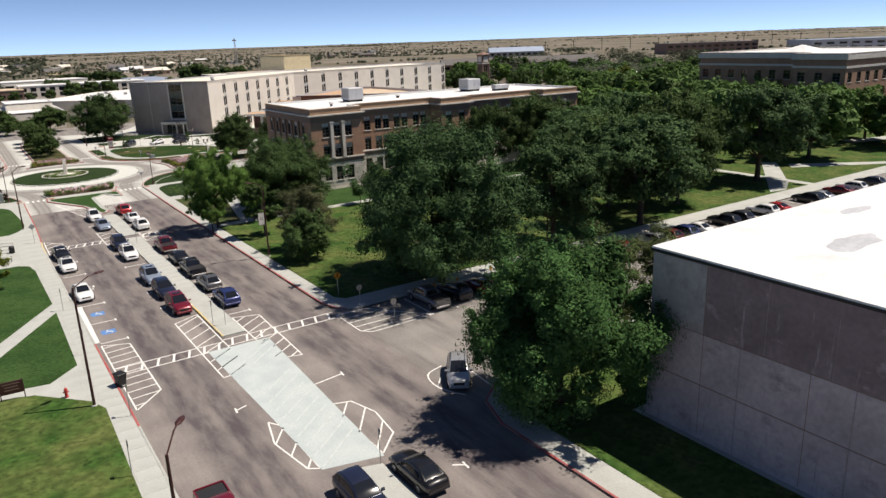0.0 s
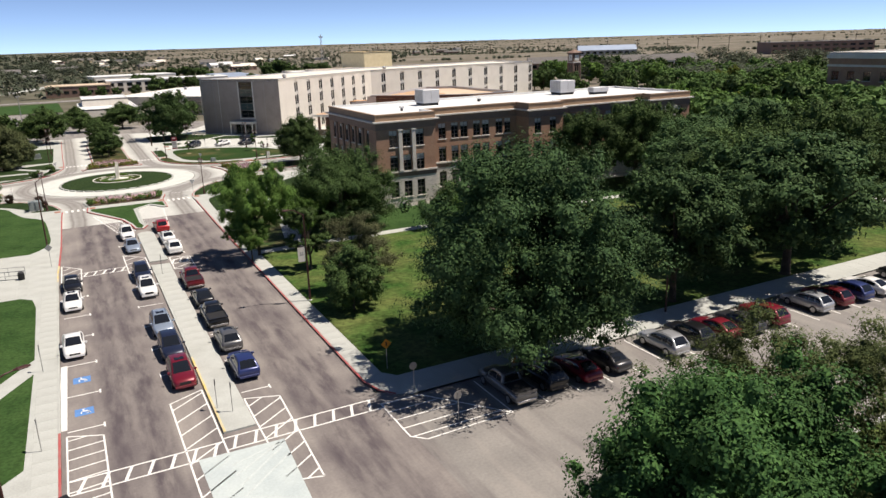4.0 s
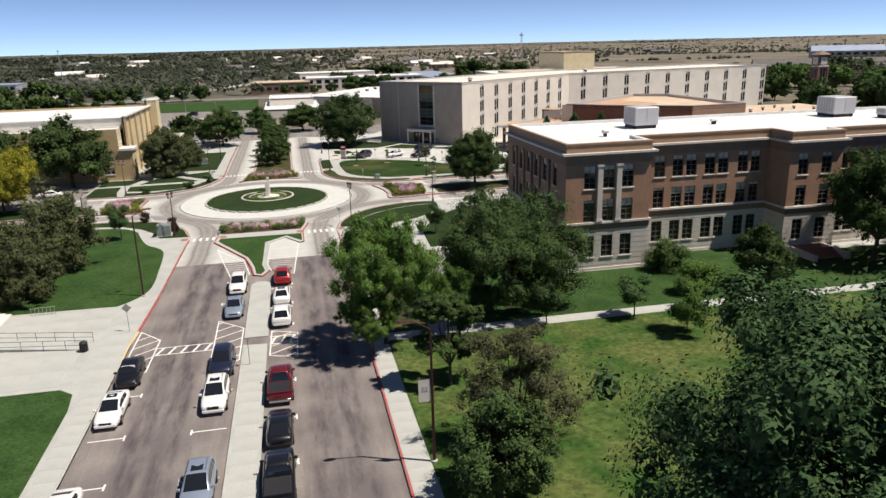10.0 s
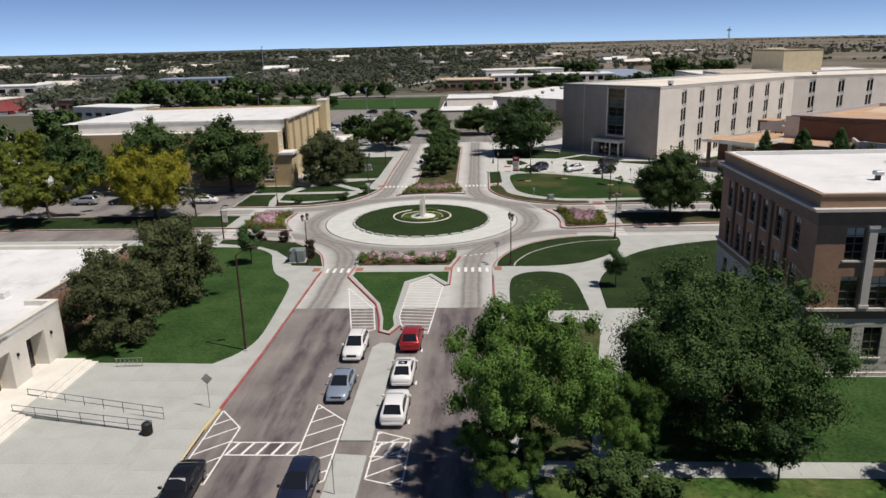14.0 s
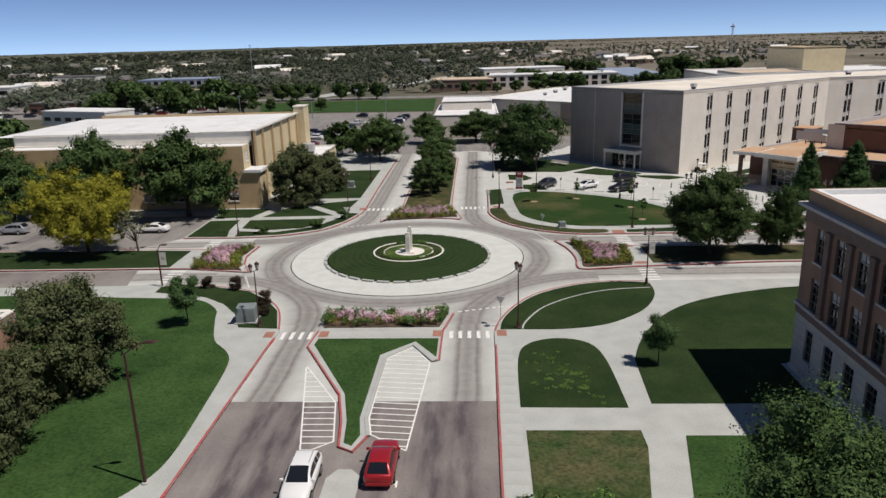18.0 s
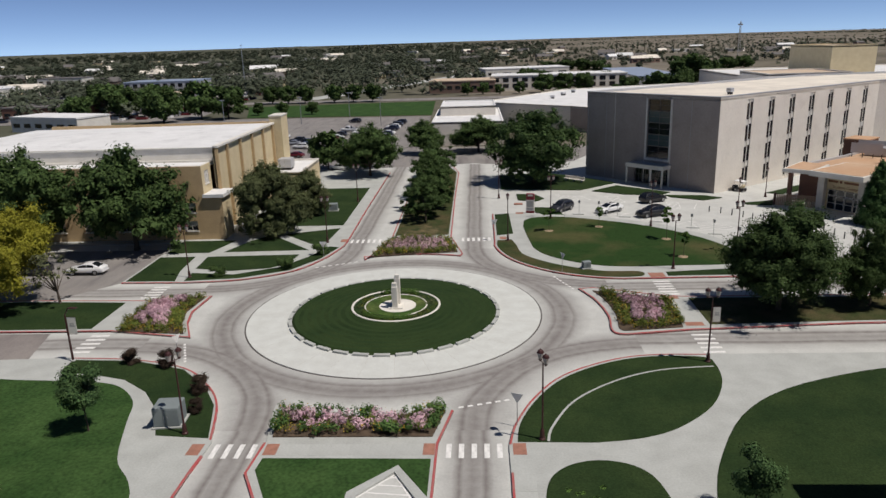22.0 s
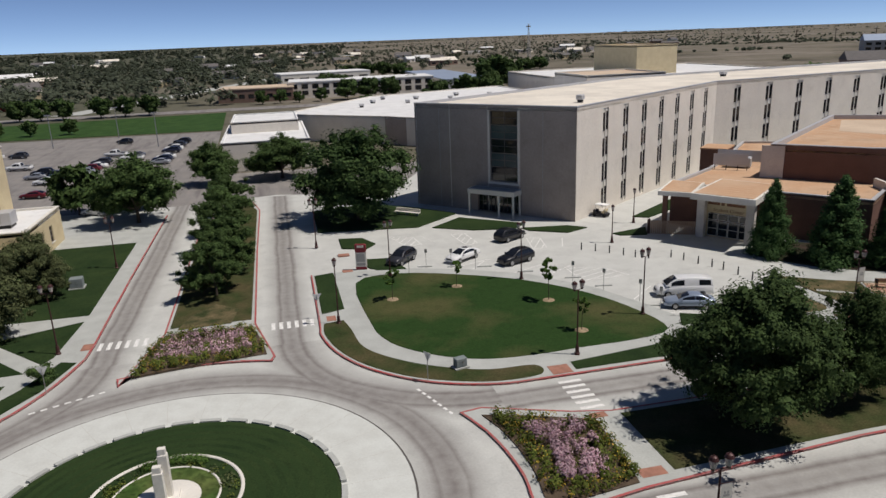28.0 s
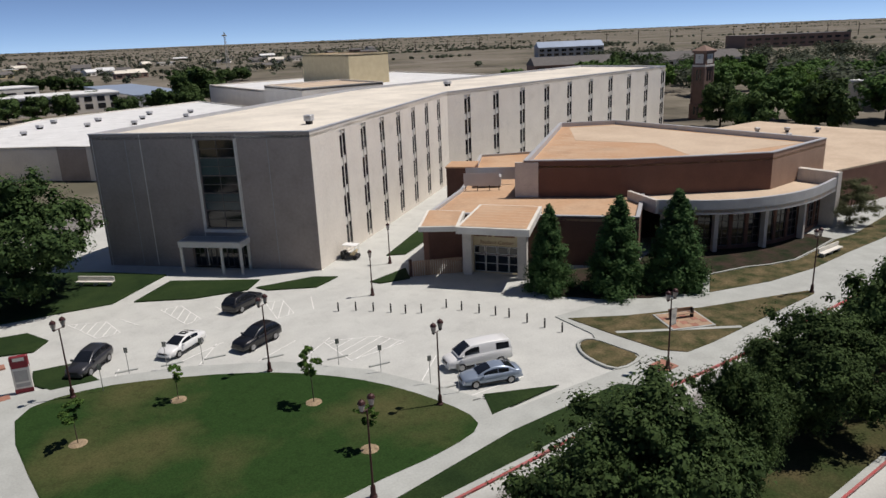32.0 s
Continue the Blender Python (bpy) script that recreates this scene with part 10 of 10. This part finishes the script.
far_house(545, 655, 62, 20, 10, -32, M_GREYP, M_BLUER, "grey apartment block with pale gables", True, 9)
far_house(372, 402, 60, 16, 8.5, -28, M_HALLW, M_DARKR, "apartment row with grey pitched roof", True, 8)
far_house(322, 428, 56, 16, 8.5, -28, M_BAND, M_DARKR, "apartment row with grey pitched roof", True, 8)
far_house(420, 160, 90, 50, 15, 8, M_BRICK, M_ROOFW, "large brown brick building with a white roof", False, 14)
far_house(760, 560, 110, 40, 12, -30, M_BAND, M_DARKR, "long dark flat-roofed campus building", False, 12)
far_house(840, 420, 140, 50, 12, -30, M_METAL, M_BLUER, "pale metal sports hall with blue roof", False, 10)
far_house(280, 255, 26, 18, 7, -10, M_HALLW, M_ROOFW, "pale roofed building among trees", False, 5)
for k in range(185):
    a, r = radians(frng.uniform(92, 176) if k < 150 else frng.uniform(58, 92)), frng.uniform(420 if k < 150 else 620, 1500)
    x, y = CX + r * math.cos(a), CY + r * math.sin(a)
    if clear(x, y):
        far_house(x, y, frng.uniform(10, 26), frng.uniform(8, 14), frng.uniform(3, 5), frng.uniform(-30, 30), frng.choice([M_HALLW, M_STONEW, M_BAND, M_CREAM]), frng.choice([M_DARKR, M_DARKR, M_HALLR, M_ROOFW]), "small house among town trees", frng.random() < 0.7, 3)
# cars on the shop lots, too many and too far to tell apart
g = Geo()
for k in range(760):
    x, y = frng.uniform(-330, -90), frng.uniform(385, 560)
    yw = frng.choice([0, 1.57])
    g.obox((x, y, 0.55), (0.9, 2.2, 0.45), yw, k % 4)
    g.obox((x, y, 1.2), (0.75, 1.2, 0.25), yw, 4)
ob = g.make("distant_cars", [PAINTS["white"], PAINTS["silver"], PAINTS["navy"], PAINTS["maroon"], M_GLASS])
tagged(ob, "rows of cars on distant shop lots", "cars", kind="stuff")
slab("road_shop_lots", [(-340, 378), (-82, 378), (-88, 440), (-115, 565), (-340, 565)], -0.05, 0.03, M_ASPH2, "grey asphalt shop lots full of cars", "road")
slab("road_out_of_town", [(-64, 466), (-52, 466), (250, 1310), (235, 1310)], -0.05, 0.05, M_CONC, "straight pale road running out of town", "road")
slab("lawn_far_field", [(300, 470), (460, 450), (480, 500), (320, 520)], -0.05, 0.1, M_GRASS, "distant green sports field", "field")
# radio mast and light masts
mast = tagged(empty("radio_mast", 307, 915, ground_z(307, 915)), "tall lattice radio mast on the horizon", "mast")
g = Geo()
for s in ((-1, -1), (1, -1), (0, 1)):
    g.tube((s[0] * 1.6, s[1] * 1.6, 0), (s[0] * 0.5, s[1] * 0.5, 36), 0.28, 0.18, 5)
for k in range(9):
    z = k * 4.0
    w_ = 1.6 - 1.1 * z / 36
    g.tube((-w_, -w_, z), (w_, -w_, z + 4), 0.14, n=4).tube((w_, -w_, z), (0, w_, z + 4), 0.14, n=4).tube((0, w_, z), (-w_, -w_, z + 4), 0.14, n=4)
g.make("lattice", M_GREYP, mast)
Geo().box(-2.5, -0.4, 32, 2.5, 0.4, 33.4).make("aerials", M_GREYP, mast)
for x, y, h in ((-118, 560, 27), (-34, 355, 9), (-60, 352, 9), (-5, 345, 9), (-20, 372, 9)):
    lm = tagged(empty("light_mast", x, y, 0), "tall thin steel light mast", "mast")
    Geo().tube((0, 0, 0), (0, 0, h), 0.16 if h < 20 else 0.35, 0.08 if h < 20 else 0.2, 6).make("pole", M_STEEL, lm)
    Geo().box(-0.8, -0.2, h, 0.8, 0.2, h + 0.3).make("head", M_STEEL, lm)
pg = Geo()
for k in range(26):
    x, y = 250 + k * 38, 1300 - k * 26
    z = ground_z(x, y)
    pg.tube((x, y, z), (x, y, z + 17), 0.5, 0.4, 4)
    pg.box(x - 4, y - 0.3, z + 14.5, x + 4, y + 0.3, z + 15.2)
tagged(pg.make("power_poles", M_BARK), "line of distant power poles on the plain", "power poles", kind="stuff")


# ---- paving slabs of the walks, laid with open joints ----
SLABS = {}


def slabs(x0, y0, x1, y1, nx, ny, parent, z=0.152, gap=0.018):
    """A field of concrete slabs on a pavement block."""
    w, d = (x1 - x0) / nx, (y1 - y0) / ny
    key = (round(w, 3), round(d, 3))
    if key not in SLABS:
        SLABS[key] = Geo().bevel_box(-w / 2 + gap / 2, -d / 2 + gap / 2, -0.02, w / 2 - gap / 2, d / 2 - gap / 2, 0.0, 0.008).mesh("slab", M_SLAB)
    for i in range(nx):
        for j in range(ny):
            ob = new("slab", SLABS[key])
            ob.parent = parent
            ob.location = (x0 + (i + 0.5) * w, y0 + (j + 0.5) * d, z)


M_SLAB = material("slab_concrete", (0.416, 0.428, 0.404), 0.88, var=0.09, scale=0.4, fine=6.0, tint=(0.373, 0.381, 0.358), bump=0.08, spread=0.025)
slabs(28.62, 66.5, 30.12, 146.5, 1, 54, se)
slabs(5.45, 21, 6.95, 81, 1, 40, sw)
slabs(5.45, 84, 6.95, 103, 1, 13, sw)
slabs(4.0, 104.2, 6.9, 122.4, 1, 7, sw)
slabs(-5.6, 116.9, 3.9, 122.4, 3, 2, sw)
slabs(-5.6, 104.2, 3.0, 110.8, 3, 2, sw)
slabs(32, 62.6, 104, 65.2, 40, 1, se)
slabs(31, 106.6, 79, 108.0, 27, 1, se)
slabs(12.2, 149.0, 23.4, 150.4, 8, 1, isl, z=0.15)
slabs(17.5, 80, 19.2, 108, 1, 16, se, z=0.158)
